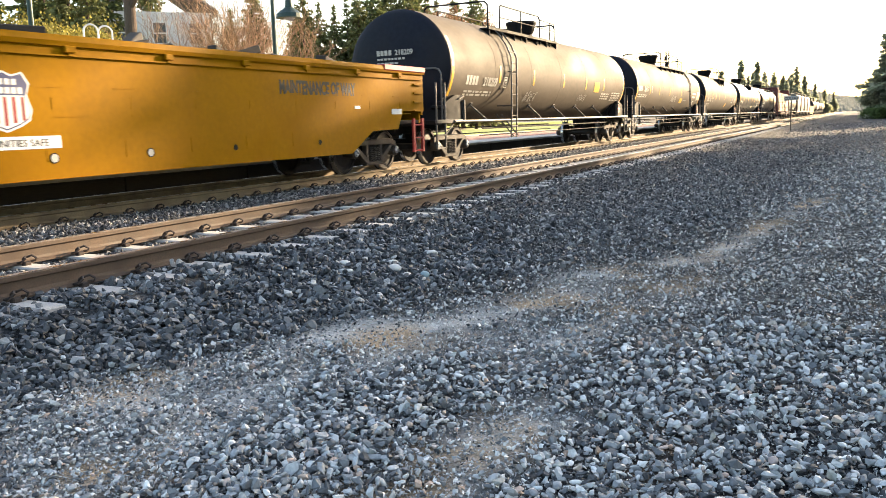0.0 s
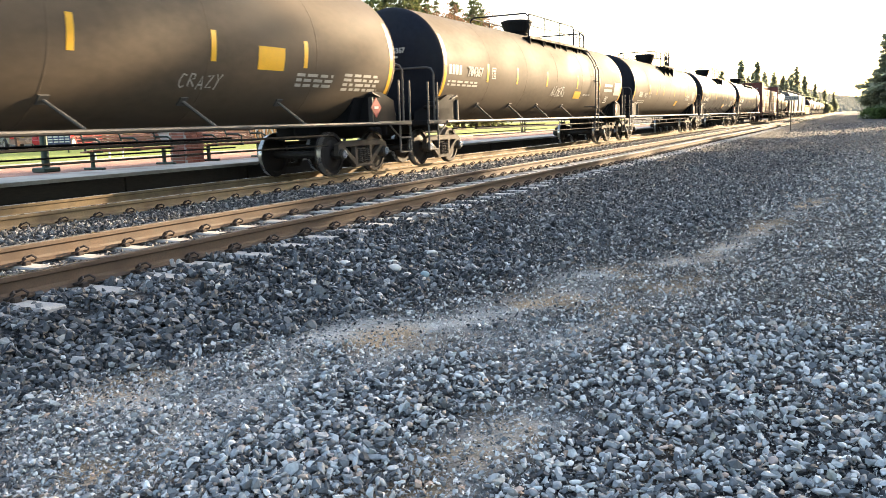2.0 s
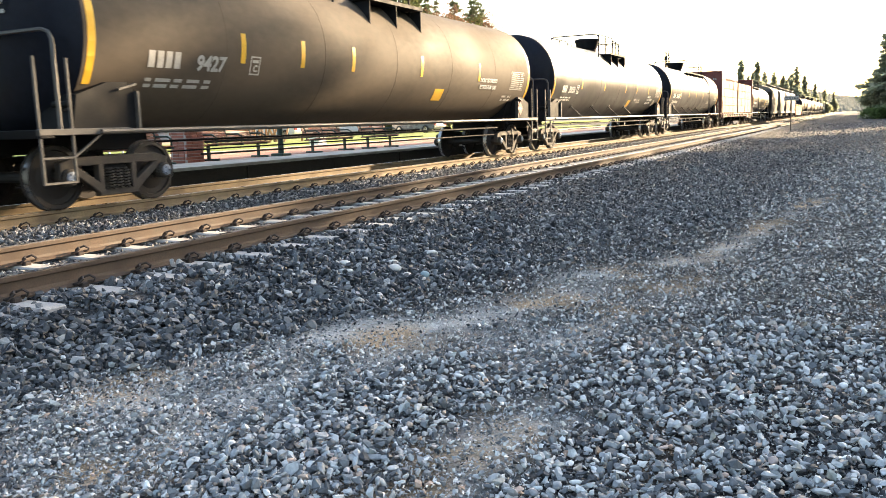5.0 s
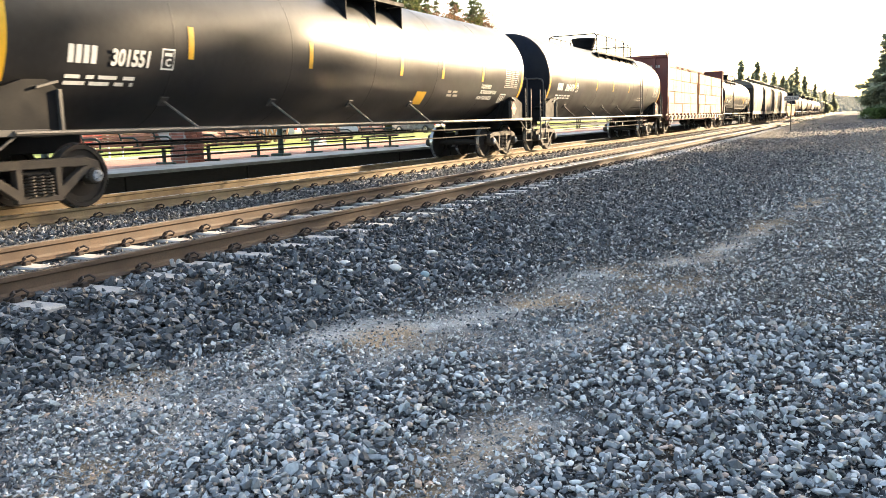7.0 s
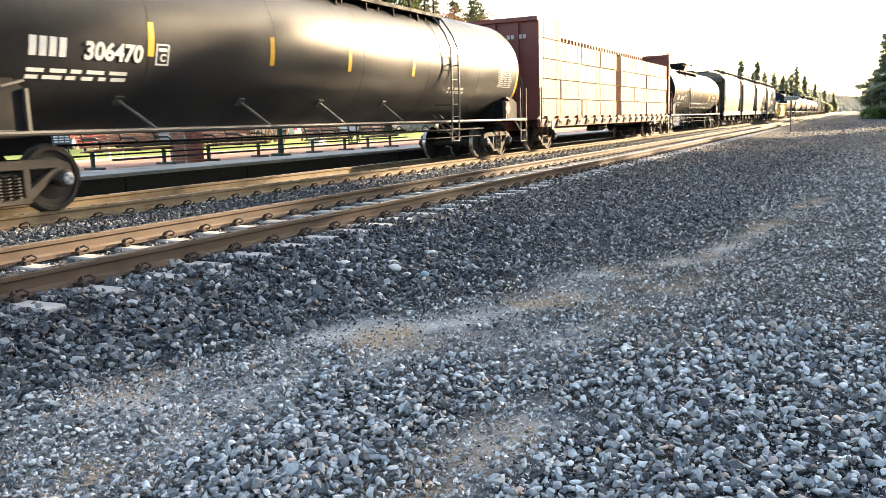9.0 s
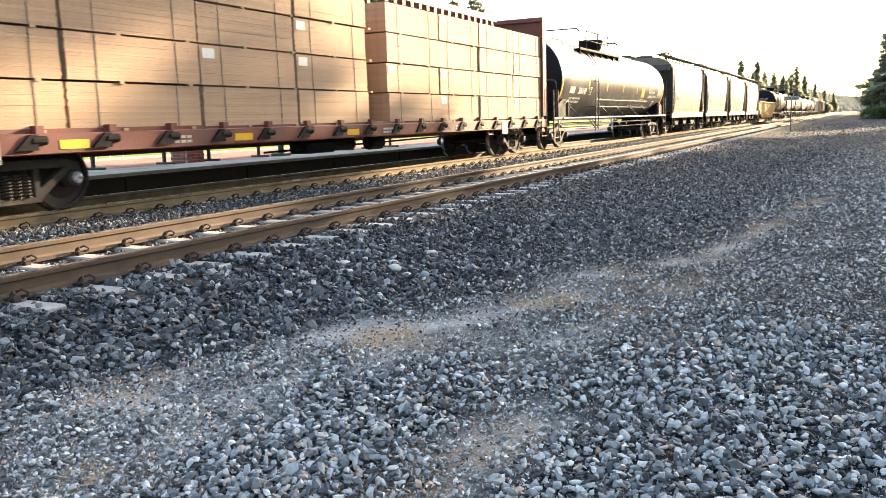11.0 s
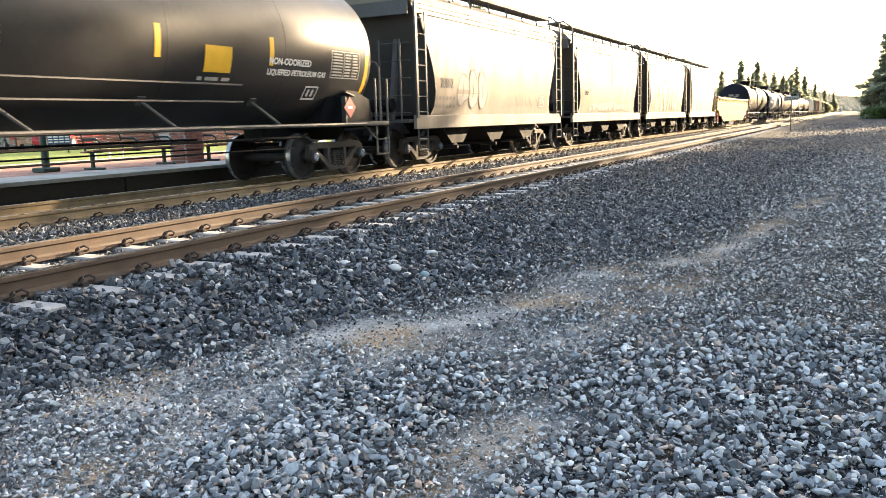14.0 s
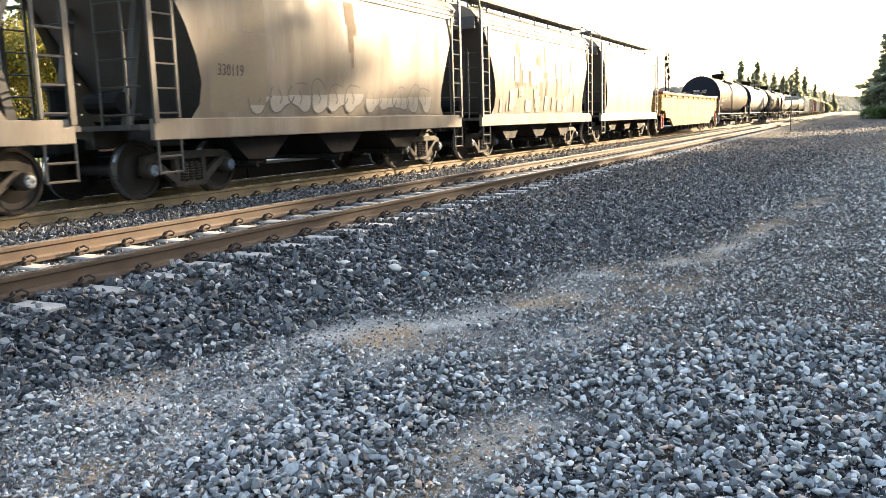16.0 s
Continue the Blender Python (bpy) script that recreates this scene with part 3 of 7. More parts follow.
    pipe(bm, [(1.3, yb - 0.3, 1.36), (1.32, yb, 1.5), (1.3, yb + 0.35, 1.44), (1.28, yb + 0.45, 1.2)], 0.02, 6)
    part("brake_gear", bm, M_DARK, car)
    yr = spacing / 2 + 0.5
    bm = bmesh.new()
    lathe_y(bm, [(0.0, yr - 0.06), (0.09, yr - 0.05), (0.14, yr), (0.14, yr + 0.52), (0.09, yr + 0.57), (0.0, yr + 0.58)], 16, (1.2, 1.26))
    part("air_reservoir", bm, M_GREYPIPE, car, "small grey air reservoir on the end deck", smooth=True)
    # pipe rail along each side with slanting struts
    for c in (1, -1):
        bm = bmesh.new()
        rod(bm, (c * 1.46, -spacing / 2 - 0.6, 1.075), (c * 1.46, spacing / 2 + 0.6, 1.075), 0.036, 8)
        part("side_rail", bm, M_GREYPIPE, car, "grey pipe rail along the side")
        for x, z, r in ((1.3, 0.86, 0.022), (1.2, 0.66, 0.016)):
            bm = bmesh.new()
            rod(bm, (c * x, -spacing / 2 + 1.6, z), (c * x, spacing / 2 - 1.6, z), r, 6)
            part("brake_pipe", bm, M_DARK, car)
    for y in struts:
        for c in (1, -1):
            bm = bmesh.new()
            a = math.radians(-42)
            rod(bm, (c * R * math.cos(a), y - 0.4, TANK_Z + R * math.sin(a)), (c * 1.46, y, 1.075), 0.026, 6)
            box(bm, c * R * math.cos(a), y - 0.4, TANK_Z + R * math.sin(a), 0.05, 0.16, 0.16, ry=c * 42)
            part("strut", bm, M_GREYPIPE, car)
    # side ladder
    for c in (1, -1):
        bm = bmesh.new()
        y = ladder_y if ladder_y is not None else spacing
        if ladder_y is None:
            bm.free()
            break
        for e in (-0.21, 0.21):
            pts = [(c * 1.56, y + e, 0.55), (c * 1.60, y + e, 1.4), (c * 1.60, y + e, 2.9)]
            pts += [(c * (R + 0.14) * math.cos(math.radians(a)), y + e, TANK_Z + (R + 0.14) * math.sin(math.radians(a))) for a in (28, 42, 56)]
            pipe(bm, pts, 0.024, 5)
        for zz in (1.5, 2.5):
            for e in (-0.21, 0.21):
                rod(bm, (c * (R * 0.75 if zz < 2 else R), y + e, zz), (c * 1.6, y + e, zz), 0.02, 5)
        for e in (-0.75, -0.35):
            rod(bm, (c * 1.3, y + e, 1.25), (c * 1.57, y + e + 0.7, 0.6), 0.02, 5)
        lad = part("ladder", bm, M_GREYPIPE, car, "thin grey steel side ladder")
        for k in range(9):
            part("rung", RUNG, M_GREYPIPE, lad, m=pose(c * 1.585, y, 0.58 + k * 0.31))
    platform_and_rails(car, ladder_y)
    # lettering and stickers on the side that faces the open ground
    ink = M_WHITE_DULL if shell is M_BROWN else M_DECAL_W
    wide = digits[1] - digits[0]
    lettering(number, num_size, ink, car, tank_side((digits[0] + digits[1]) / 2, num_z), wide / (0.565 * num_size * len(number)), 0.012)
    bm = bmesh.new()
    step = (mark[1] - mark[0]) / 4
    for k in range(4):
        tank_patch(bm, mark[0] + k * step, mark[0] + (k + 0.72) * step, num_z, num_z + num_size * 0.72, TANK_R + 0.006, 2)
    part("mark_bars", bm, ink, car, "white stencilled marks")
    bm = bmesh.new()
    if not data:
        shell_bars(bm, mark[0], num_z - 0.2, digits[1] - mark[0] - 0.3, 0.05, 2, centre)
    for a, b2, c2, d2 in ((0, 0.26, 0, 0.025), (0, 0.26, 0.285, 0.31), (0, 0.025, 0.025, 0.285), (0.235, 0.26, 0.025, 0.285), (0.05, 0.21, 0.2, 0.25)):
        tank_patch(bm, box_y + a, box_y + b2, num_z - 0.03 + c2, num_z - 0.03 + d2, TANK_R + 0.006, 1)
    part("stencil_bars", bm, ink, car, "white stencilled marks")
    lettering("C", 0.16, ink, car, tank_side(box_y + 0.13, num_z + 0.03), 1.0, 0.006)
    for k, line in enumerate(data):
        lettering(line, 0.105, ink, car, tank_side((mark[0] + digits[1]) / 2 - 0.22, num_z - 0.2 - k * 0.13), 1.02, 0.004)
    for yy in stripes:
        bm = bmesh.new()
        tank_patch(bm, yy - 0.06, yy + 0.06, 2.15, 2.64)
        part("reflector_stripe", bm, M_DECAL_Y, car, "yellow reflective stripe")
    if square is not None:
        bm = bmesh.new()
        tank_patch(bm, *square)
        part("yellow_panel", bm, M_DECAL_Y, car, "yellow square sticker")
    for e in (-1, 1):
        bm = bmesh.new()
        ys = sorted((e * (L - depth - 0.06), e * (L - depth - 0.19)))
        ring = []
        for i in range(9):
            a = math.radians(-32 + 62 * i / 8)
            ring.append([bm.verts.new(((R + 0.006) * math.cos(a), y, TANK_Z + (R + 0.006) * math.sin(a))) for y in ys])
        for p, q in zip(ring[:-1], ring[1:]):
            bm.faces.new((p[0], p[1], q[1], q[0]))
        part("end_stripe", bm, M_DECAL_Y, car, "yellow reflective stripe at the tank's end")
    # writing on the forward head
    def head_y(x, z):
        rr = min(0.98, math.hypot(x, z - TANK_Z) / R)
        return -(L - depth + depth * math.sqrt(1 - rr * rr)) - 0.012

    rng = random.Random(centre)
    bm = bmesh.new()
    for k in range(4):
        x = -0.42 + k * 0.12
        box(bm, x, head_y(x, TANK_Z + 0.36), TANK_Z + 0.36, 0.085, 0.012, 0.13)
    for zz, ww in ((TANK_Z + 0.2, 0.85), (TANK_Z + 0.09, 0.6)):
        x = -0.45
        while x < -0.45 + ww:
            w = rng.uniform(0.05, 0.12)
            box(bm, x + w / 2, head_y(x, zz), zz, w, 0.012, 0.05)
            x += w + 0.035
    part("head_stencil", bm, M_WHITE_DULL, car, "white stencilled marks on the end")
    lettering(number, 0.185, M_WHITE_DULL, car, on_end(0.36, head_y(0.36, TANK_Z + 0.36) - 0.03, TANK_Z + 0.295), 0.95, 0.006)
    extras(car, L, spacing)
    return car


def hazard_diamond(car, x, y, z):
    bm = bmesh.new()
    box(bm, 0, 0, 0, 0.012, 0.31, 0.31, rx=45)
    part("hazard_placard", bm, M_RED, car, "red diamond hazard placard", m=pose(x, y, z))
    bm = bmesh.new()
    box(bm, 0.008, 0, 0, 0.004, 0.16, 0.05)
    part("placard_text", bm, M_DECAL_W, car, m=pose(x, y, z))

# ---------------------------------------------------------------- ground, ballast and gravel


def toe_x(y):
    """Where the ballast shoulder ends on the gravel yard."""
    return float(np.interp(y, (2.6, 3.0, 4.05, 5.4, 7.0), (-4.6, -4.4, -4.0, -3.5, -3.4)))


def dark_x(y):
    """How far the spilled dark stones reach over the yard."""
    return float(np.interp(y, (3, 4, 5.4, 6.5, 7.8, 9, 11, 15, 30, 110), (-4.4, -3.95, -3.25, -2.8, -2.3, -1.8, -1.45, -1.1, -0.4, 1.2)))


def ground_z(x, y):
    t = toe_x(y)
    n = 0.035 * noise.noise((x * 0.35, y * 0.3, 0)) + 0.018 * noise.noise((x * 1.3, y * 1.3, 5))
    if x > t:
        return -0.42 + n * min(1, (x - t) / 0.5 + 0.3)
    if x > -5.15:
        u = (x - t) / (-5.15 - t)
        return -0.42 + u * 0.205 + n * 0.4
    if x > -12.6:
        c = 0.05 * max(0, 1 - abs(x + 8.65) / 0.9)
        return -0.225 + c * 0.5
    return -0.5


def axis(parts):
    out = []
    for a, b, step in parts:
        k = max(1, int(round((b - a) / step)))
        out += [a + (b - a) * i / k for i in range(k)]
    return out + [parts[-1][1]]


def ground_material():
    m = bpy.data.materials.new("gravel yard")
    m.use_nodes = True
    n, l = m.node_tree.nodes, m.node_tree.links
    b = n["Principled BSDF"]
    b.inputs["Roughness"].default_value = 0.95
    b.inputs["Specular IOR Level"].default_value = 0.2
    co = n.new("ShaderNodeTexCoord")

    def tex(kind, scale, detail=4):
        x = n.new(kind)
        x.inputs["Scale"].default_value = scale
        if kind == "ShaderNodeTexNoise":
            x.inputs["Detail"].default_value = detail
        l.new(co.outputs["Object"], x.inputs["Vector"])
        return x

    stones = tex("ShaderNodeTexVoronoi", 22)
    big = tex("ShaderNodeTexNoise", 2.2, 6)
    grit = tex("ShaderNodeTexNoise", 90, 4)
    hsv = n.new("ShaderNodeSeparateColor")
    l.new(stones.outputs["Color"], hsv.inputs[0])
    ramp = n.new("ShaderNodeValToRGB")
    e = ramp.color_ramp.elements
    # near-black stops put the shade of the gaps between stones into the colour
    e[0].color, e[1].color = (0.007, 0.0075, 0.009, 1), (0.13, 0.13, 0.133, 1)
    mid = e.new(0.55)
    mid.color = (0.03, 0.031, 0.034, 1)
    l.new(hsv.outputs[0], ramp.inputs[0])
    dust = n.new("ShaderNodeMix")
    dust.data_type = "RGBA"
    worn = n.new("ShaderNodeAttribute")
    worn.attribute_name = "dust"
    jig = n.new("ShaderNodeMath")
    jig.operation = "MULTIPLY_ADD"
    jig.inputs[1].default_value, jig.inputs[2].default_value = 0.9, -0.45
    l.new(big.outputs["Fac"], jig.inputs[0])
    wsum = n.new("ShaderNodeMath")
    wsum.operation, wsum.use_clamp = "ADD", True
    l.new(worn.outputs["Fac"], wsum.inputs[0])
    l.new(jig.outputs[0], wsum.inputs[1])
    tan = n.new("ShaderNodeMix")
    tan.data_type = "RGBA"
    tan.inputs[6].default_value, tan.inputs[7].default_value = (0.54, 0.525, 0.50, 1), (0.48, 0.35, 0.23, 1)
    patch = tex("ShaderNodeTexNoise", 1.1, 3)
    pr = n.new("ShaderNodeMapRange")
    pr.inputs["From Min"].default_value, pr.inputs["From Max"].default_value = 0.44, 0.60
    l.new(patch.outputs["Fac"], pr.inputs["Value"])
    l.new(pr.outputs[0], tan.inputs["Factor"])
    l.new(tan.outputs[2], dust.inputs[7])
    l.new(wsum.outputs[0], dust.inputs["Factor"])
    l.new(ramp.outputs[0], dust.inputs[6])
    mr = n.new("ShaderNodeMapRange")
    mr.inputs["To Min"].default_value, mr.inputs["To Max"].default_value = 0.2, 1.8
    l.new(grit.outputs["Fac"], mr.inputs["Value"])
    sc = n.new("ShaderNodeVectorMath")
    sc.operation = "SCALE"
    l.new(dust.outputs[2], sc.inputs[0])
    l.new(mr.outputs[0], sc.inputs["Scale"])
    l.new(sc.outputs[0], b.inputs["Base Color"])
    add = n.new("ShaderNodeMath")
    add.operation = "ADD"
    l.new(stones.outputs["Distance"], add.inputs[0])
    l.new(grit.outputs["Fac"], add.inputs[1])
    bp = n.new("ShaderNodeBump")
    bp.inputs["Strength"].default_value, bp.inputs["Distance"].default_value = 0.9, 0.03
    bp.invert = True
    l.new(add.outputs[0], bp.inputs["Height"])
    l.new(bp.outputs[0], b.inputs["Normal"])
    return m


def build_ground():
    xs = axis([(-900, -120, 130), (-120, -14, 10), (-14, -12.6, 0.7), (-12.6, -12.55, 0.05), (-12.55, -5.15, 0.25), (-5.15, 1.6, 0.15), (1.6, 20, 1.5), (20, 120, 12), (120, 1200, 180)])
    ys = axis([(-60, -4, 8), (-4, 1.6, 0.8), (1.6, 14, 0.15), (14, 40, 0.6), (40, 160, 5), (160, 700, 60), (700, 2600, 300)])
    vs = [(x, y, ground_z(x, y)) for y in ys for x in xs]
    k = len(xs)
    fs = [(j * k + i, j * k + i + 1, (j + 1) * k + i + 1, (j + 1) * k + i) for j in range(len(ys) - 1) for i in range(k - 1)]
    me = bpy.data.meshes.new("ground")
    me.from_pydata(vs, [], fs)
    me.materials.append(ground_material())
    worn = me.attributes.new("dust", "FLOAT", "POINT")
    worn.data.foreach_set("value", [max(0.0, min(1.0, lane(x, y))) * 0.95 if x > toe_x(y) - 0.2 and 1 < y < 60 else 0.0 for x, y, _ in vs])
    for p in me.polygons:
        p.use_smooth = True
    tagged(new("ground", me), "grey gravel yard with dusty wheel lanes", "ground", kind="structure")


def ico(level):
    bm = bmesh.new()
    bmesh.ops.create_icosphere(bm, subdivisions=level, radius=1)
    bm.verts.ensure_lookup_table()
    v = np.array([x.co[:] for x in bm.verts])
    f = np.array([[x.index for x in p.verts] for p in bm.faces])
    bm.free()
    return v, f


def stone_shapes(level, count, cuts, jitter, seed):
    """Broken-stone bodies: knobbed balls with flat faces struck off."""
    rng = np.random.default_rng(seed)
    v, f = ico(level)
    out = []
    for _ in range(count):
        p = v * (1 + rng.uniform(-jitter, jitter, (len(v), 1)))
        for _ in range(cuts):
            nrm = rng.normal(0, 1, 3)
            nrm /= np.linalg.norm(nrm)
            d = p @ nrm - rng.uniform(0.35, 0.75)
            p = p - np.where(d > 0, d, 0)[:, None] * nrm
        out.append(p)
    return np.array(out), f


def hull_shapes(points, count, seed):
    """Sharp-edged stones: the hulls of a few points thrown on a ball, all with the same number of faces."""
    rng = np.random.default_rng(seed)
    vs, fs = [], []
    while len(vs) < count:
        p = rng.normal(0, 1, (points, 3))
        p /= np.linalg.norm(p, axis=1)[:, None]
        bm = bmesh.new()
        for q in p:
            bm.verts.new(q)
        bmesh.ops.convex_hull(bm, input=bm.verts[:])
        bmesh.ops.triangulate(bm, faces=bm.faces[:])
        bm.verts.index_update()
        f = [[x.index for x in t.verts] for t in bm.faces]
        if len(bm.verts) == points and len(f) == 2 * points - 4:
            vs.append([x.co[:] for x in bm.verts])
            fs.append(f)
        bm.free()
    return np.array(vs), np.array(fs)


SPLIT = hull_shapes(6, 40, 4)
BROKEN = hull_shapes(8, 60, 1)
BROKEN_FINE = hull_shapes(11, 90, 2)
WORN = hull_shapes(12, 90, 5)
PEBBLE = stone_shapes(2, 30, 2, 0.05, 3)


def stone_field(name, xy, size, material, label, category, seed, flat=0.62, shapes=BROKEN, sink=0.3, smooth=False, lift=0.0, lean=0.4):
    """Many loose stones as one mesh: every one a broken, squashed and turned little body lying on the ground."""
    rng = np.random.default_rng(seed)
    n = len(xy)
    lib, faces = shapes
    nv = lib.shape[1]
    which = rng.integers(0, len(lib), n)
    v = lib[which]
    ax = np.stack([rng.uniform(0.8, 1.6, n), rng.uniform(0.65, 1.1, n), rng.uniform(flat - 0.22, flat + 0.22, n)], 1)
    v = v * ax[:, None, :] * (size[:, None, None] / 2)
    a = rng.uniform(0, 2 * math.pi, n)
    for i, j in ((1, 2), (0, 2)):
        tilt = rng.normal(0, lean, n)
        c, s = np.cos(tilt)[:, None], np.sin(tilt)[:, None]
        p, q = v[:, :, i] * c - v[:, :, j] * s, v[:, :, i] * s + v[:, :, j] * c
        v[:, :, i], v[:, :, j] = p, q
    c, s = np.cos(a)[:, None], np.sin(a)[:, None]
    x3, y3 = v[:, :, 0] * c - v[:, :, 1] * s, v[:, :, 0] * s + v[:, :, 1] * c
    z0 = np.array([ground_z(px, py) for px, py in xy]) + size * (flat / 2 - sink * flat) + lift * rng.uniform(0, 1, n) * size
    P = np.stack([x3 + xy[:, 0:1], y3 + xy[:, 1:2], v[:, :, 2] + z0[:, None]], 2).reshape(-1, 3)
    F = ((faces[which] if faces.ndim == 3 else faces[None]) + (np.arange(n) * nv)[:, None, None]).reshape(-1, 3)
    me = bpy.data.meshes.new(name)
    me.vertices.add(len(P))
    me.vertices.foreach_set("co", P.astype(np.float32).ravel())
    me.loops.add(F.size)
    me.loops.foreach_set("vertex_index", F.astype(np.int32).ravel())
    me.polygons.add(len(F))
    me.polygons.foreach_set("loop_start", (np.arange(len(F)) * 3).astype(np.int32))
    me.polygons.foreach_set("use_smooth", np.full(len(F), smooth))
    me.update(calc_edges=True)
    me.materials.append(material)
    return tagged(new(name, me), label, category, kind="stuff")


def scatter(rng, n, x0, x1, y0, y1, near=6.0):
    """Random places, thinner with distance along y."""
    u = rng.uniform(0, 1, n)
    a, b = 1 / (y0 + near), 1 / (y1 + near)
    return np.stack([rng.uniform(x0, x1, n), 1 / (a + (b - a) * u) - near], 1)


def clear_of_rails(p, ties=True):
    keep = np.ones(len(p), bool)
    for rx in (-5.73, -7.24, -10.03, -11.54):
        keep &= np.abs(p[:, 0] - rx) > 0.12
    return p[keep]


LANES = ((-3.6, 2.2, -3.6, 3.2, 0.5, 0.55), (-3.6, 3.2, -3.45, 4.3, 0.5, 0.9), (-3.45, 4.3, -2.95, 5.05, 0.5, 0.95), (-2.95, 5.05, -2.4, 5.8, 0.5, 0.9), (-2.4, 5.8, -1.96, 7.76, 0.38, 0.75),
         (-1.96, 7.76, -1.33, 8.8, 0.24, 0.6), (-1.33, 8.8, -1.05, 10.7, 0.18, 0.55), (-1.05, 10.7, -0.76, 12.85, 0.15, 0.6), (-0.76, 12.85, -0.5, 15.2, 0.17, 0.8),
         (-3.0, 2.3, -2.98, 3.66, 0.42, 0.7), (-2.98, 3.66, -2.64, 4.84, 0.4, 0.85), (-2.64, 4.84, -1.6, 5.25, 0.4, 0.7), (-1.6, 5.25, -1.2, 5.3, 0.3, 0.7), (-1.6, 5.3, -1.3, 7.5, 0.25, 0.5),
         (-1.62, 2.5, -1.48, 3.27, 0.24, 0.95), (-1.48, 3.27, -1.3, 3.75, 0.24, 0.9), (-1.3, 3.75, -1.7, 4.6, 0.25, 0.5))


def lane(x, y):
    """How dusty and bare the yard is: two worn wheel lanes and a side patch."""
    d = 0.0
    for ax, ay, bx, by, w, k in LANES:
        u = max(0.0, min(1.0, ((x - ax) * (bx - ax) + (y - ay) * (by - ay)) / ((bx - ax) ** 2 + (by - ay) ** 2)))
        r = math.hypot(x - ax - u * (bx - ax), y - ay - u * (by - ay))
        d = max(d, k * math.exp(-(r / w) ** 2))
    return d * max(0.0, 0.72 + 0.9 * noise.noise((x * 1.3, y * 1.1, 9)) + 0.7 * noise.noise((x * 4.1, y * 3.7, 2)))


def build_stones():
    rng = np.random.default_rng(3)

    def between_ties(p, part_of=1.0):
        near = (np.abs(((p[:, 1] - TIE_Y0) / TIE_STEP) % 1 - 0.5) > 0.265) & (rng.uniform(0, 1, len(p)) < 0.95)
        return p[~(near & (p[:, 0] < -4.87))]

    # ballast: shoulder, crib between the rails, and the strip between the tracks
    p = scatter(rng, 36000, -5.95, -3.0, 2.2, 45, 3.0)
    p = p[np.array([x < toe_x(y) + 0.4 * rng.uniform(-1, 1) ** 3 + 0.05 for x, y in p])]
    p = clear_of_rails(between_ties(p))
    close = p[:, 1] < 8.5
    sz = rng.uniform(0.034, 0.082, len(p)) * (0.8 + 0.4 * rng.uniform(0, 1, len(p)) ** 3)
    stone_field("shoulder_ballast", p[close], sz[close], M_BALLAST, "dark grey crushed stone ballast shoulder", "ballast", 5, 0.62, BROKEN_FINE, lift=0.75, lean=0.6)
    stone_field("shoulder_ballast", p[~close], sz[~close], M_BALLAST, "dark grey crushed stone ballast shoulder", "ballast", 15, 0.62, lift=0.75, lean=0.6)
    p = scatter(rng, 10000, -7.15, -5.85, 3.5, 45, 3.0)
    p = clear_of_rails(between_ties(p))
    stone_field("crib_ballast", p, rng.uniform(0.03, 0.065, len(p)), M_BALLAST, "dark crushed stone between the rails", "ballast", 6, 0.62, lift=0.2, lean=0.6)
    p = clear_of_rails(scatter(rng, 22000, -9.92, -7.34, 4.5, 60, 3.0))
    stone_field("track_ballast", p, rng.uniform(0.035, 0.07, len(p)), M_BALLAST, "dark crushed stone between the two tracks", "ballast", 7, 0.62, lift=0.9, lean=0.6)
    # yard gravel: a bed of broken stones and rounded pebbles with larger ones on it, thin in the worn lanes
    p = scatter(rng, 132000, -4.9, 1.3, 1.7, 34, 1.6)
    keep, big = [], []
    for x, y in p:
        d = max(0.0, lane(x, y))
        heap = 0.5 + 0.5 * noise.noise((x * 0.8, y * 0.5, 3))
        keep.append(x > toe_x(y) - 0.3 and x < 0.35 + 0.09 * y and rng.uniform() > 0.8 * d)
        big.append((0.75 + 0.5 * heap) * (1 - 0.55 * min(1, d)))
    keep = np.array(keep)
    p, big = p[keep], np.array(big)[keep]
    sz = (0.012 + 0.039 * rng.uniform(0, 1, len(p)) ** 3.3) * np.clip(big, 0.45, 1.25) * (1 + 0.02 * np.clip(p[:, 1] - 5, 0, 25))
    dark = p[:, 0] + rng.normal(0, 0.38, len(p)) < np.array([dark_x(y) for y in p[:, 1]])
    dark &= rng.uniform(0, 1, len(p)) < 0.74
    stone_field("spilled_ballast", p[dark], np.clip(sz[dark] * 1.35, 0.024, 0.085), M_BALLAST, "dark ballast stones spilled over the yard", "ballast", 38, 0.7, BROKEN, 0.2, False, 0.6, 0.6)
    p, sz = p[~dark], sz[~dark]
    close = (p[:, 1] < 6.0) & (sz > 0.026)
    round_ = close & (rng.uniform(0, 1, len(p)) < 0.10)
    stone_field("pebble_gravel", p[round_], sz[round_], M_GRAVEL, "rounded grey and tan pebbles of the yard", "gravel", 18, 0.55, PEBBLE, 0.2, True, 0.5)
    m = close & ~round_
    coarse = m & (rng.uniform(0, 1, len(p)) < np.clip((sz - 0.02) / 0.02, 0, 0.7))
    stone_field("coarse_gravel", p[coarse], sz[coarse] * 1.1, M_DARKSTONE, "dark blue-grey broken stones of the yard", "gravel", 48, 0.62, WORN, 0.2, False, 0.8, 0.5)
    m = m & ~coarse
    stone_field("broken_gravel", p[m], sz[m], M_GRAVEL, "broken grey stones of the yard", "gravel", 8, 0.62, WORN, 0.2, False, 0.7, 0.5)
    half = rng.uniform(0, 1, len(p)) < 0.72
    stone_field("yard_gravel", p[~close & half], sz[~close & half], M_GRAVEL, "mixed grey and tan gravel", "gravel", 28, 0.7, SPLIT, 0.2, False, 0.6, 0.5)
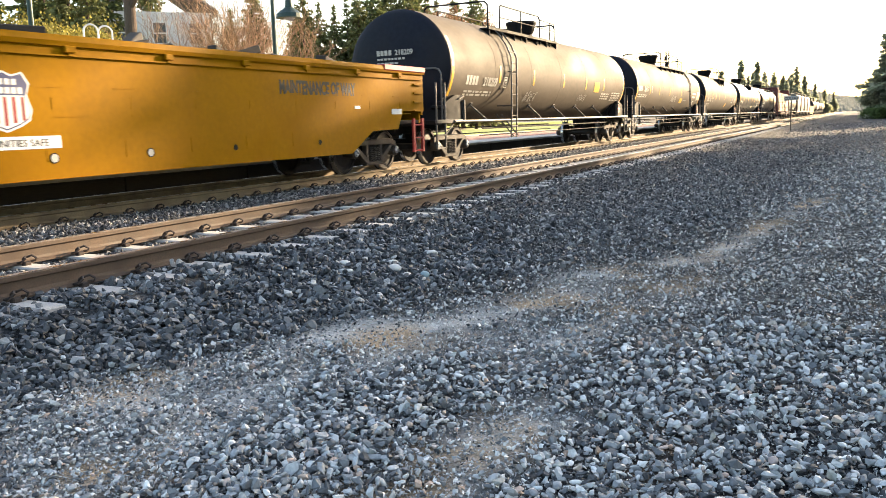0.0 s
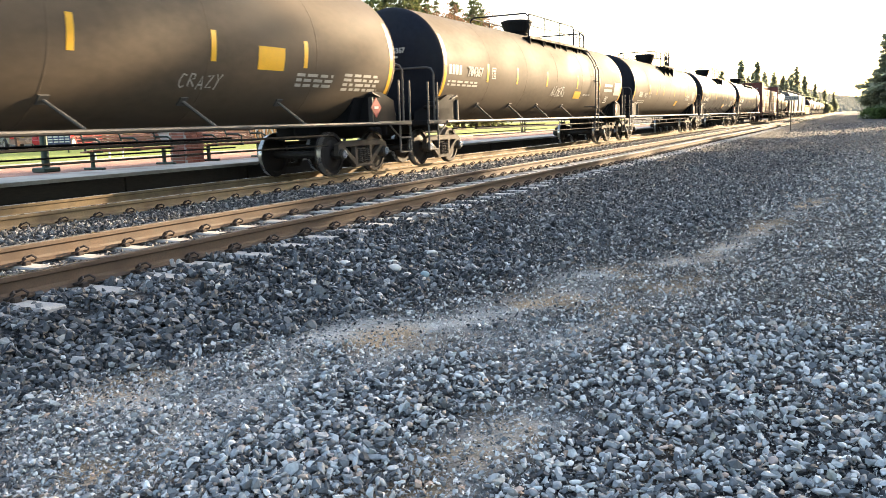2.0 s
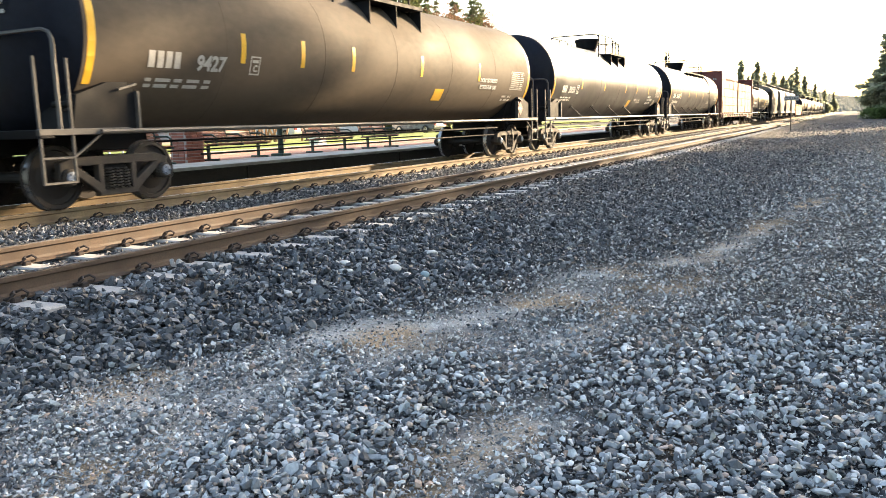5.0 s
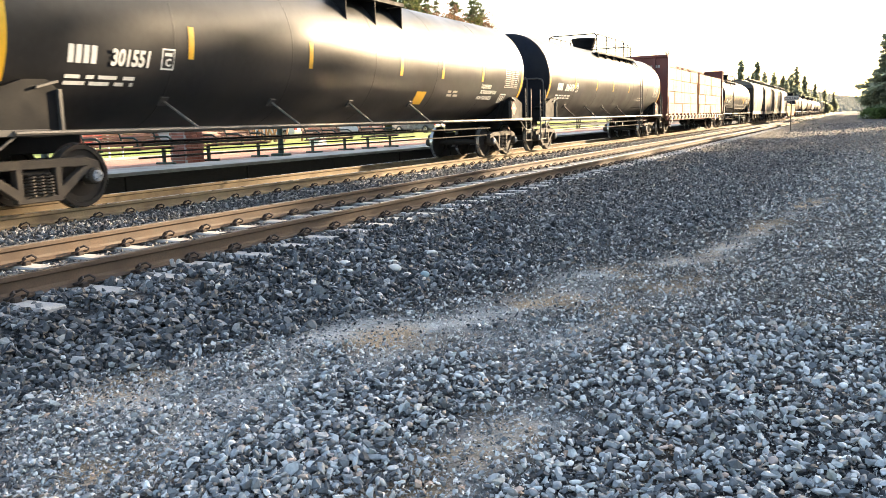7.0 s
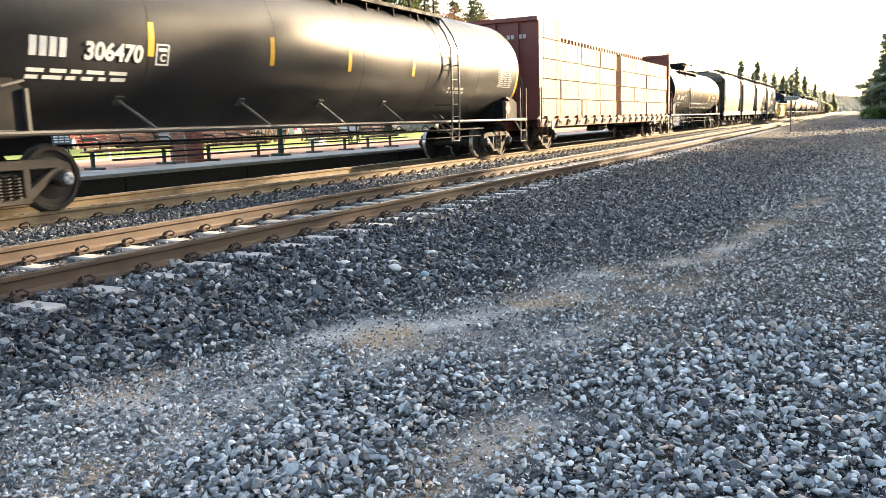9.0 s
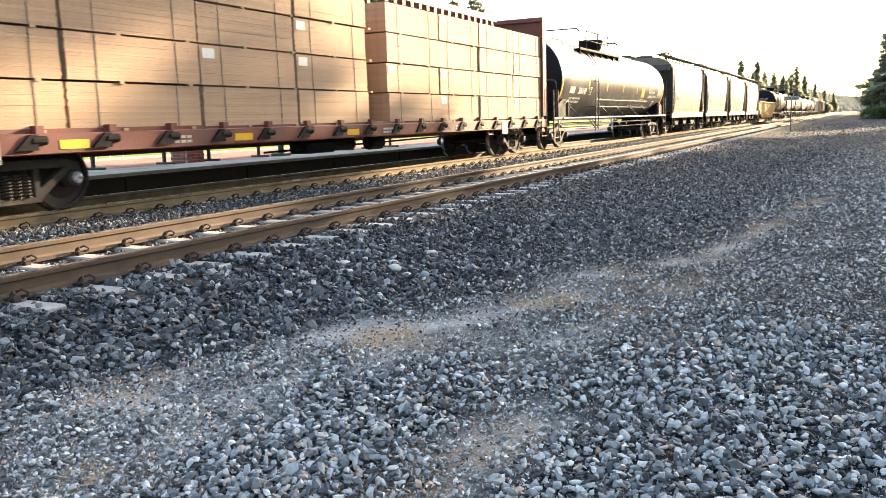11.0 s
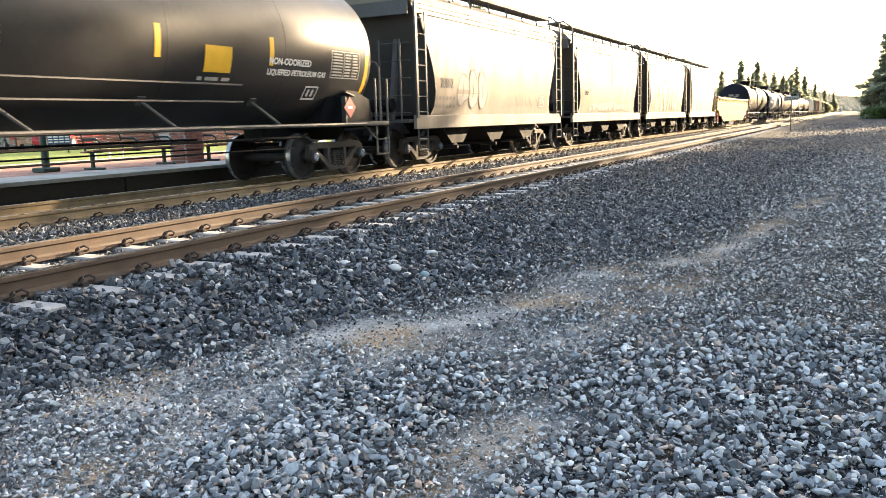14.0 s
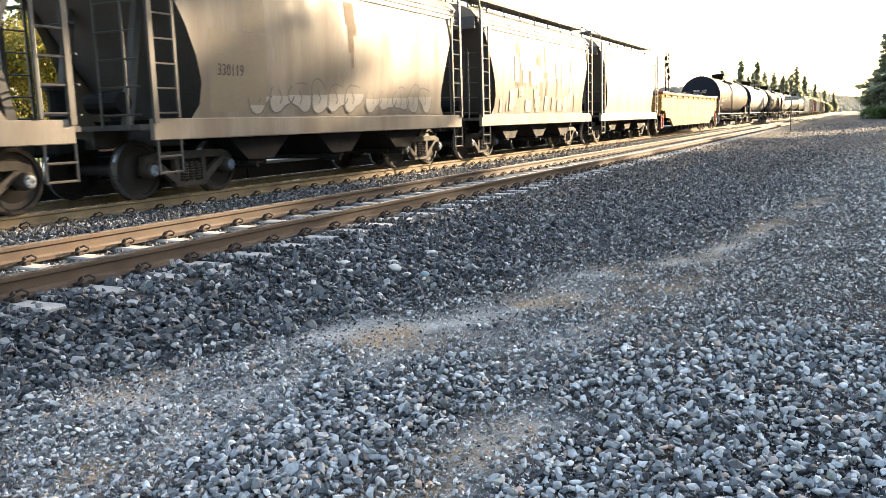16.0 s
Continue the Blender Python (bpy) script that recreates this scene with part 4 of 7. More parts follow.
    stone_field("yard_gravel", p[~close & ~half], sz[~close & ~half], M_DARKSTONE, "dark blue-grey gravel", "gravel", 29, 0.7, SPLIT, 0.2, False, 0.6, 0.5)
    p = scatter(rng, 70000, -4.6, 1.0, 1.7, 12, 1.5)
    p = p[np.array([x > toe_x(y) - 0.1 and rng.uniform() < 0.15 + 1.2 * lane(x, y) for x, y in p])]
    stone_field("fine_gravel", p, 0.008 + 0.026 * rng.uniform(0, 1, len(p)) ** 2.2, M_GRAVEL, "fine grey grit between the stones", "grit", 9, 0.7, SPLIT, 0.1)
    p = scatter(rng, 20000, -4.2, 9, 12, 110, 6.0)
    dark = p[:, 0] + rng.normal(0, 0.5, len(p)) < np.array([dark_x(y) for y in p[:, 1]])
    dark &= rng.uniform(0, 1, len(p)) < 0.7
    stone_field("spilled_ballast", p[dark], rng.uniform(0.035, 0.06, int(dark.sum())) * (1 + p[dark][:, 1] / 60), M_BALLAST, "dark ballast stones spilled over the yard", "ballast", 39, 0.55, BROKEN, 0.3)
    p = p[~dark]
    stone_field("far_gravel", p, rng.uniform(0.035, 0.06, len(p)) * (1 + p[:, 1] / 60), M_DARKSTONE, "coarse grey gravel of the yard", "gravel", 10, 0.55, SPLIT, 0.3)
    # pale stones that lie apart at the foot of the ballast
    lib, faces = PEBBLE
    for k, (x, y, size, flat, material, label) in enumerate((
            (-3.88, 6.70, 0.15, 0.7, M_PALE, "pale limestone lump at the ballast toe"), (-4.02, 6.9, 0.13, 0.6, M_PALE, "pale limestone lump at the ballast toe"),
            (-3.70, 6.62, 0.10, 0.7, M_PALE, "pale limestone lump at the ballast toe"), (-4.35, 6.55, 0.14, 0.45, M_PALE, "flat pale stone on the ballast"),
            (-4.2, 6.35, 0.12, 0.5, M_PALE, "flat pale stone on the ballast"), (-3.95, 7.6, 0.15, 0.45, M_PALE, "flat pale stone on the ballast"),
            (-3.58, 6.74, 0.115, 0.75, M_BLUESTONE, "smooth round blue-green stone"), (-4.5, 5.9, 0.09, 0.6, M_PALE, "pale stone on the ballast slope"))):
        me = bpy.data.meshes.new("loose_stone")
        me.from_pydata([tuple(q) for q in (lib[k] if k != 6 else ico(2)[0]) * [size * 0.55, size * 0.45, size * flat * 0.5]], [], [tuple(f) for f in faces])
        me.materials.append(material)
        for f in me.polygons:
            f.use_smooth = True
        ob = new("loose_stone", me)
        ob.matrix_basis = pose(x, y, ground_z(x, y) + size * 0.3, 0, 0, k * 50)
        tagged(ob, label, "stone", "pale stones by the ballast")


# ---------------------------------------------------------------- tracks
TIE_STEP, TIE_Y0 = 0.61, 3.98
RAIL_OUT = [(-0.07, -0.185), (0.07, -0.185), (0.07, -0.174), (0.018, -0.155), (0.010, -0.13), (0.010, -0.055), (0.034, -0.042), (0.036, -0.008), (0.030, 0.0),
            (-0.030, 0.0), (-0.036, -0.008), (-0.034, -0.042), (-0.010, -0.055), (-0.010, -0.13), (-0.018, -0.155), (-0.07, -0.174)]


def build_rails():
    for rx in (-5.73, -7.24, -10.03, -11.54):
        bm = bmesh.new()
        for a, b in ((-30, 60), (60, 700)):
            extrude_y(bm, [(x + rx, z) for x, z in RAIL_OUT], a, b)
        r = thing("rail", bm, M_RAIL_SIDE if rx > -8 else M_RAIL_LIT, "rusty brown steel running rail with a worn head" if rx > -8 else "steel running rail coloured tan as sunlit, with a worn head", "rail", "rails of the two tracks")
        bm = bmesh.new()
        box(bm, rx, 335, 0.0015, 0.058, 730, 0.003)
        part("worn_head", bm, M_RAIL_TOP, r, "polished running surface")


def tie_mesh():
    bm = bmesh.new()
    extrude_x(bm, [(-0.13, -0.42), (0.13, -0.42), (0.105, -0.19), (-0.105, -0.19)], -1.3, 1.3)
    bmesh.ops.bevel(bm, geom=bm.edges[:], offset=0.015, segments=1, affect="EDGES")
    return link_mesh("tie", bm, M_TIE)


def clip_mesh():
    """A bent spring clip with its shoulder block, for the +x side of a rail foot."""
    bm = bmesh.new()
    box(bm, 0.115, 0, -0.175, 0.06, 0.07, 0.045, bev=0.008)
    pts = [(0.06, -0.055, -0.165), (0.13, -0.06, -0.15), (0.155, -0.035, -0.118), (0.12, -0.01, -0.105), (0.065, 0.0, -0.135), (0.045, 0.015, -0.155),
           (0.08, 0.03, -0.12), (0.13, 0.055, -0.10), (0.165, 0.075, -0.125), (0.13, 0.09, -0.155), (0.07, 0.085, -0.165)]
    pipe(bm, pts, 0.011, 5)
    return link_mesh("rail_clip", bm, M_CLIP)


def build_ties():
    tie, clip = tie_mesh(), clip_mesh()
    first = True
    for tx, y_end, grp in ((-6.485, 75, "ties of the near track"), (-10.785, 75, "ties of the far track")):
        k = -6
        while TIE_Y0 + k * TIE_STEP < y_end:
            y = TIE_Y0 + k * TIE_STEP + (0.2 if tx < -8 else 0) + 0.012 * math.sin(k * 12.9)
            ob = new("concrete_tie", tie)
            ob.matrix_basis = pose(tx, y, 0, 0, 0, 0.4 * math.sin(k * 7.7))
            tagged(ob, "weathered grey concrete tie half sunk in ballast", "railway tie", grp)
            far = y > 45
            for rx in (-0.755, 0.755):
                for s in (1, -1):
                    if (far and s < 0) or (tx < -8 and rx < 0):
                        continue
                    part("rail_clip", clip, M_CLIP, ob, m=pose(rx, 0, 0, 0, 0, 0 if s > 0 else 180))
            k += 1


build_ground()
build_rails()
build_ties()
build_stones()


GLYPHS = {"A": ["0,0 .35,1 .7,0", ".12,.35 .6,.35"], "L": [".1,1 0,0 .6,.1"], "M": ["0,0 .1,1 .35,.4 .6,1 .75,0"], "E": [".6,.95 .1,.9 0,.5 .1,.05 .65,.1", ".05,.5 .45,.52"],
          "R": ["0,0 .05,1", ".0,.95 .5,.9 .55,.6 .1,.5 .7,0"], "2": ["0,.5 .3,.6 .35,.4 0,.05 .45,.1"], "C": [".6,.9 .2,1 0,.6 .05,.2 .3,0 .6,.15"], "Z": ["0,.9 .6,1 .05,.05 .7,.1"],
          "Y": ["0,1 .3,.5 .65,1", ".3,.5 .1,-.2"], "D": ["0,1 .05,0 .5,.2 .6,.6 .3,.95 -.1,1"], "F": ["0,0 .15,1 .7,1", ".1,.55 .5,.6"], "X": ["0,1 .7,0", ".65,1 0,0"]}


def ribbon(pts, r):
    """One flat brush stroke along the points."""
    bm = bmesh.new()
    P = [Vector((a, b, 0)) for a, b in pts]
    rows = []
    for i, p in enumerate(P):
        d = (P[min(i + 1, len(P) - 1)] - P[max(i - 1, 0)]).normalized()
        n = Vector((-d.y, d.x, 0)) * r
        rows.append((bm.verts.new(p + n), bm.verts.new(p - n)))
    for a, b in zip(rows[:-1], rows[1:]):
        bm.faces.new((a[1], b[1], b[0], a[0]))
    return bm


def strokes(parent, m, word, width, height, material, r):
    """A sprayed tag: each letter drawn in bent brush strokes."""
    tag = None
    w = width / len(word)
    for k, ch in enumerate(word):
        for line in GLYPHS[ch]:
            pts = [tuple(float(v) for v in q.split(",")) for q in line.split()]
            bm = ribbon([((k + a) * w, (b + 0.12 * math.sin(k * 2.1)) * height) for a, b in pts], r)
            if tag is None:
                tag = part("graffiti", bm, material, parent, "sprayed tag", m=m)
            else:
                part("paint_stroke", bm, material, tag)


def scribble(parent, m, seed, width, height, material, count=5, r=0.018):
    """Sprayed loops that form no word."""
    rng = random.Random(seed)
    tag = None
    for k in range(count):
        x0, w, ph, wild = width * (k + 0.05) / count, width / count * 0.95, rng.uniform(0, 6), rng.uniform(3.6, 6.2)
        pts = [(x0 + w * (0.5 + 0.5 * math.sin(ph + i / 22 * wild)), height * (0.5 + 0.48 * math.cos(ph * 1.7 + i / 22 * wild * 0.93))) for i in range(23)]
        bm = ribbon(pts, r * rng.uniform(0.7, 1.2))
        if tag is None:
            tag = part("graffiti", bm, material, parent, "sprayed scrawl", m=m)
        else:
            part("paint_stroke", bm, material, tag)


def bubbles(parent, m, seed, count, width, height, fill, line):
    """Faded bubble shapes in a row, pale inside a dark brushed outline."""
    rng = random.Random(seed)
    tag = None
    w = width / count
    for k in range(count):
        cx, ph = (k + 0.5) * w, rng.uniform(0, 6)
        pts = []
        for i in range(25):
            a = 2 * math.pi * i / 24
            r = 1 + 0.16 * math.sin(2 * a + ph) + 0.12 * math.sin(3 * a + 2 * ph)
            pts.append((cx + 0.56 * w * r * math.cos(a) * 0.95, height * (0.5 + 0.46 * r * math.sin(a))))
        bm = bmesh.new()
        bm.faces.new([bm.verts.new((a, b, 0.0006 * k)) for a, b in pts[:-1]])
        if tag is None:
            tag = part("graffiti", bm, fill, parent, "faded sprayed bubble lettering", m=m)
        else:
            part("bubble", bm, fill, tag)
        for q, r in ((pts[3:25], 0.016), ([(cx - 0.1 * w, height * 0.7), (cx + 0.05 * w, height * 0.45), (cx - 0.05 * w, height * 0.3)], 0.014)):
            bm = ribbon(q, r)
            for v in bm.verts:
                v.co.z = 0.005 + 0.0006 * k
            part("paint_stroke", bm, line, tag)


def no_marks(car):
    pass


def no_extras(car, L, spacing):
    pass


# ---------------------------------------------------------------- covered hoppers
HOP_LEVELS = [(1.22, 1.50, 4.62), (1.45, 1.53, 4.42), (1.8, 1.57, 4.38), (2.2, 1.60, 4.50), (2.6, 1.61, 4.68), (3.0, 1.605, 4.90), (3.4, 1.58, 5.12), (3.72, 1.54, 5.28), (3.9, 1.49, 5.34)]


def hopper_side_x(z):
    for (z0, x0, _), (z1, x1, _) in zip(HOP_LEVELS[:-1], HOP_LEVELS[1:]):
        if z0 <= z <= z1:
            return x0 + (x1 - x0) * (z - z0) / (z1 - z0)
    return 1.5


def hopper_patch(bm, y0, y1, z0, z1, lift=0.006, seg=5):
    rows = []
    for i in range(seg + 1):
        z = z0 + (z1 - z0) * i / seg
        rows.append([bm.verts.new((hopper_side_x(z) + lift, y, z)) for y in (y0, y1)])
    for p, q in zip(rows[:-1], rows[1:]):
        bm.faces.new((p[0], p[1], q[1], q[0]))


def hopper_side(y, z, lift=0.012):
    return on_side(hopper_side_x(z) + lift, y, z, -4.7)


def hopper_car(centre, paint, label, extras, spacing=8.1):
    car = car_base("hopper_car", centre, label, "hopper car", spacing, True, 5.42)
    E2 = 5.33
    bm = bmesh.new()                            # curved side sheets, one on each side
    for c in (1, -1):
        rows = [[bm.verts.new((c * x, (-ye + 2 * ye * i / 12) * 0.965, z)) for i in range(13)] for z, x, ye in HOP_LEVELS]
        for p, q in zip(rows[:-1], rows[1:]):
            for i in range(12):
                bm.faces.new((p[i], p[i + 1], q[i + 1], q[i]) if c > 0 else (p[i + 1], p[i], q[i], q[i + 1]))
    part("side_sheet", bm, paint, car, smooth=True)
    bm = bmesh.new()                            # weld seams and eave ribs
    for c in (1, -1):
        for zz in (3.62, 3.74, 3.86):
            box(bm, c * (hopper_side_x(zz) + 0.01), 0, zz, 0.035, 10.5, 0.035)
    part("eave_rib", bm, paint, car)
    for s in (1, -1):                           # end slope sheet and end bulkhead
        bm = bmesh.new()
        extrude_x(bm, [(s * 5.3, 3.88), (s * 3.1, 1.0), (s * 2.9, 1.0), (s * 5.1, 3.9)], -1.5, 1.5)
        part("slope_sheet", bm, M_HOPPER_D, car)
        bm = bmesh.new()
        box(bm, 0, s * 5.32, 3.75, 2.9, 0.06, 0.36)
        for x in (-0.75, 0.75):
            box(bm, x, s * 4.75, 2.5, 0.12, 0.14, 2.9, rx=s * 12)
        box(bm, 0, s * 5.05, 1.12, 3.0, 0.9, 0.08)
        part("end_frame", bm, M_HOPPER_D, car, "dark grey end framing")
    bm = bmesh.new()                            # roof
    extrude_y(bm, [(1.5, 3.89), (1.36, 4.06), (0.95, 4.24), (0.5, 4.32), (-0.5, 4.32), (-0.95, 4.24), (-1.36, 4.06), (-1.5, 3.89)], -5.36, 5.36)
    part("roof", bm, paint, car)
    for k in range(6):
        bm = bmesh.new()
        box(bm, 0, -4.5 + k * 1.8, 4.38, 0.9, 1.5, 0.12, bev=0.03)
        part("hatch_cover", bm, M_HOPPER_D, car)
    bm = bmesh.new()                            # running boards on brackets
    for c in (1, -1):
        box(bm, c * 0.95, 0, 4.46, 0.5, 10.9, 0.05)
        for k in range(9):
            y = -5.3 + k * 10.6 / 8
            rod(bm, (c * 1.18, y, 4.45), (c * 1.25, y, 4.12), 0.022, 5)
        box(bm, c * 1.2, 0, 4.47, 0.04, 10.9, 0.09)
    part("running_board", bm, M_HOPPER_D, car, "dark grating running board on the roof")
    bm = bmesh.new()                            # side sill
    for c in (1, -1):
        box(bm, c * 1.56, 0, 1.08, 0.09, 2 * E2, 0.32, bev=0.012)
    part("side_sill", bm, paint, car)
    bm = bmesh.new()
    box(bm, 0, 0, 0.95, 0.6, 10.6, 0.3, bev=0.02)
    part("centre_sill", bm, M_HOPPER_D, car)
    for k in range(3):                          # discharge bays
        y = -2.6 + k * 2.6
        bm = bmesh.new()
        extrude_x(bm, [(y - 1.25, 1.25), (y - 0.35, 0.52), (y + 0.35, 0.52), (y + 1.25, 1.25)], -1.35, 1.35)
        box(bm, 0, y, 0.46, 2.3, 0.8, 0.1, bev=0.02)
        rod(bm, (1.0, y - 0.3, 0.42), (1.5, y - 0.3, 0.42), 0.05, 8)
        part("discharge_bay", bm, M_DARK, car, "dark sloping discharge hopper")
    for s in (1, -1):
        for c in (1, -1):
            bm = bmesh.new()                    # corner ladder
            y0, y1, x = s * 5.29, s * 4.82, c * 1.62
            box(bm, x, y0, 2.62, 0.05, 0.09, 2.9)
            box(bm, x, y1, 2.45, 0.035, 0.05, 2.4)
            for k in range(7):
                z = 1.32 + k * 0.36
                rod(bm, (x, y0, z), (x, y1, z), 0.016, 5)
            rod(bm, (x, y0, 0.92), (x, y0, 0.42), 0.022, 5)
            rod(bm, (x, y1, 0.92), (x, y1, 0.42), 0.022, 5)
            for z in (0.44, 0.68):
                rod(bm, (x, y0, z), (x, y1, z), 0.018, 5)
            pipe(bm, [(x, y0, 3.9), (x - c * 0.05, y0, 4.3), (x - c * 0.35, y0, 4.52), (c * 0.75, y0, 4.5)], 0.022, 5)
            part("corner_ladder", bm, M_GREYPIPE if paint is M_HOPPER else paint, car, "steel corner ladder and post")
        bm = bmesh.new()                        # ladder across the end
        for x in (0.75, 1.3):
            rod(bm, (x, s * 5.5, 1.1), (x, s * 5.5, 3.0), 0.022, 5)
        for k in range(5):
            rod(bm, (0.75, s * 5.5, 1.3 + k * 0.4), (1.55, s * 5.5, 1.3 + k * 0.4), 0.016, 5)
        part("end_ladder", bm, M_GREYPIPE, car)
    bm = bmesh.new()
    lathe_ring_solid(bm, -0.6, -5.1, 1.2, 1.75, 0.2, 12)
    part("air_reservoir", bm, M_DARK, car)
    bm = bmesh.new()
    rod(bm, (0.2, -5.2, 1.5), (0.9, -5.2, 1.5), 0.16, 12)
    part("brake_cylinder", bm, M_DARK, car)
    extras(car)
    return car


# ---------------------------------------------------------------- centre-beam lumber car
def centre_beam_car(centre, spacing):
    car = car_base("centre_beam_flatcar", centre, "red-brown centre-beam flatcar loaded with stacked sawn lumber packs", "flatcar", spacing, True, 10.75)
    half = 10.68
    bm = bmesh.new()
    box(bm, 0, 0, 0.92, 0.7, 2 * half, 0.45, bev=0.02)
    part("centre_sill", bm, M_OXIDE, car)
    for c in (1, -1):
        bm = bmesh.new()
        box(bm, c * 1.5, 0, 0.935, 0.1, 2 * half, 0.27, bev=0.012)
        part("side_sill", bm, M_OXIDE, car)
    bm = bmesh.new()
    box(bm, 0, 0, 1.1, 2.89, 2 * half - 0.01, 0.06)
    part("deck", bm, M_OXIDE, car)
    for s in (1, -1):
        bm = bmesh.new()
        box(bm, 0, s * (half - 0.1), 2.65, 2.9, 0.12, 3.2)
        wall = part("bulkhead", bm, M_OXIDE, car, "red-brown ribbed end bulkhead")
        for x in (-1.5, 1.5):
            bm = bmesh.new()
            box(bm, x, s * (half - 0.16), 2.7, 0.09, 0.34, 3.06, bev=0.01)
            part("bulkhead_post", bm, M_OXIDE, wall)
        for x in (-0.8, 0, 0.8):
            bm = bmesh.new()
            box(bm, x, s * (half + 0.0), 2.65, 0.12, 0.16, 3.1)
            part("rib", bm, M_OXIDE, wall)
        bm = bmesh.new()
        box(bm, 0, s * (half - 0.1), 4.3, 3.05, 0.34, 0.14, bev=0.01)
        part("bulkhead_cap", bm, M_OXIDE, wall)
        for c in (1, -1):
            bm = bmesh.new()
            y0, y1, x = s * (half - 0.1), s * (half - 0.6), c * 1.58
            for y in (y0, y1):
                rod(bm, (x, y, 0.5), (x, y, 1.0), 0.02, 5)
            rod(bm, (x, y0, 0.51), (x, y1, 0.51), 0.018, 5)
            rod(bm, (x, y0 + s * 0.02, 1.0), (x, y0 + s * 0.02, 2.1), 0.02, 5)
            for k in range(4):
                rod(bm, (x, y0 + s * 0.02, 1.25 + k * 0.26), (c * 1.5, y0 - s * 0.2, 1.25 + k * 0.26), 0.014, 5)
            part("corner_ladder", bm, M_OXIDE, car)
    bm = bmesh.new()
    box(bm, 0, 0.6, 4.3, 0.6, 2 * half - 3.6, 0.2, bev=0.01)
    for k in range(18):
        y = -half + 0.6 + k * (2 * half - 1.2) / 17
        box(bm, 0, y, 2.65, 0.3, 0.14, 3.0)
    box(bm, 0, 0, 1.9, 0.05, 2 * half - 0.4, 1.5)
    for k in range(40):
        box(bm, 0.29, -half + 2.3 + k * (2 * half - 3.9) / 39, 4.14, 0.05, 0.16, 0.16)
    part("centre_beam", bm, M_OXIDE, car, "red-brown centre girder with a toothed top chord")
    for k in range(18):                        # stake pockets and winches
        y = -9.96 + k * 1.16
        bm = bmesh.new()
        extrude_x(bm, [(y - 0.3, 0.86), (y + 0.02, 0.86), (y + 0.02, 1.06), (y - 0.08, 1.06)], 1.52, 1.6)
        rod(bm, (1.56, y - 0.05, 0.98), (1.56, y + 0.16, 0.98), 0.06, 10)
        part("winch", bm, M_DARK, car)
        bm = bmesh.new()
        box(bm, 0.9, y + 0.1, 1.12, 1.3, 0.12, 0.1)
        part("bolster_bar", bm, M_OXIDE, car)
    bm = bmesh.new()
    box(bm, 1.56, 6.91, 0.845, 0.012, 0.42, 0.34)
    part("placard_board", bm, M_WHITE_DULL, car, "grey card board on the sill")
    bm = bmesh.new()
    box(bm, 1.56, -9.4, 0.86, 0.012, 0.22, 0.3)
    part("placard_board", bm, M_WHITE_DULL, car, "grey card board on the sill")
    for y in (-8.2, -4.8, -1.38, 5.45, 8.9):
        bm = bmesh.new()
        box(bm, 1.556, y, 0.92, 0.008, 0.46, 0.12)
        part("reflector_stripe", bm, M_DECAL_Y, car, "yellow reflective strip")
    for y in (-6.6, -0.1, 3.6, 7.6):
        bm = bmesh.new()
        for k in range(5):
            for zz in (0.96, 0.89):
                box(bm, 1.553, y + k * 0.13, zz, 0.004, 0.1, 0.04)
        part("stencil_bars", bm, M_WHITE_DULL, car, "white stencilled marks")
    bm = bmesh.new()
    pipe(bm, [(1.5, 5.78, 0.82), (1.5, 5.78, 0.68), (1.5, 6.1, 0.68), (1.5, 6.1, 0.82)], 0.03, 6)
    part("step_bracket", bm, M_OXIDE, car)
    bm = bmesh.new()
    box(bm, 0.9, -1.9, 0.64, 0.5, 1.0, 0.24, bev=0.05)
    rod(bm, (0.8, -1.2, 0.66), (0.8, -0.3, 0.66), 0.13, 12)
    rod(bm, (1.0, 0.1, 0.66), (1.0, 0.6, 0.66), 0.16, 12)
    rod(bm, (1.0, -3.6, 0.6), (1.0, 4.5, 0.7), 0.02, 6)
    part("brake_reservoir", bm, M_DARK, car, "black air brake gear under the deck")
    # lumber packs: courses of boards with gaps between packs
    rng = random.Random(4)
    runs = [(-10.45, -8.2), (-8.15, -5.65), (-5.6, -3.1), (-3.05, -0.56), (0.3, 2.88), (2.92, 5.32), (5.36, 7.86), (7.9, 10.42)]
    courses = 14
    hh = 0.63 / courses
    for c in (1, -1):
        for ri, (y0, y1) in enumerate(runs):
            bm = bmesh.new()
            box(bm, 0, 0, 0, 1.28, y1 - y0 - 0.012, hh * 0.985)
            board = link_mesh("board_course", bm, M_LUMBER)
            for lay in range(5):
                if lay == 4 and ri != 0:
                    continue
                z0 = 1.11 + lay * 0.66
                dx = rng.uniform(-0.035, 0.02)
                bm = bmesh.new()
                box(bm, c * (0.80 + dx), (y0 + y1) / 2, z0 + 0.315, 1.22, y1 - y0 - 0.03, 0.62)
                pk = part("lumber_pack", bm, M_LUMBER, car, "banded pack of sawn lumber")
                if c > 0:
                    for q in range(courses):
                        part("board_course", board, M_LUMBER, pk, m=pose(0.82 + dx + rng.uniform(-0.003, 0.003), (y0 + y1) / 2 + rng.uniform(-0.008, 0.008), z0 + (q + 0.5) * hh))
                    for f in (0.2, 0.8):
                        bm = bmesh.new()
                        box(bm, 1.468 + dx, y0 + (y1 - y0) * f, z0 + 0.315, 0.006, 0.014, 0.63)
                        part("strap", bm, M_HOPPER, pk)
                    if ri in (2, 3, 4, 5, 7) and rng.random() < 0.8:
                        bm = bmesh.new()
                        box(bm, 1.470 + dx, y0 + 0.2, z0 + 0.5, 0.006, 0.28, 0.16)
                        part("paper_tag", bm, M_DECAL_W, pk, "small white paper tag")
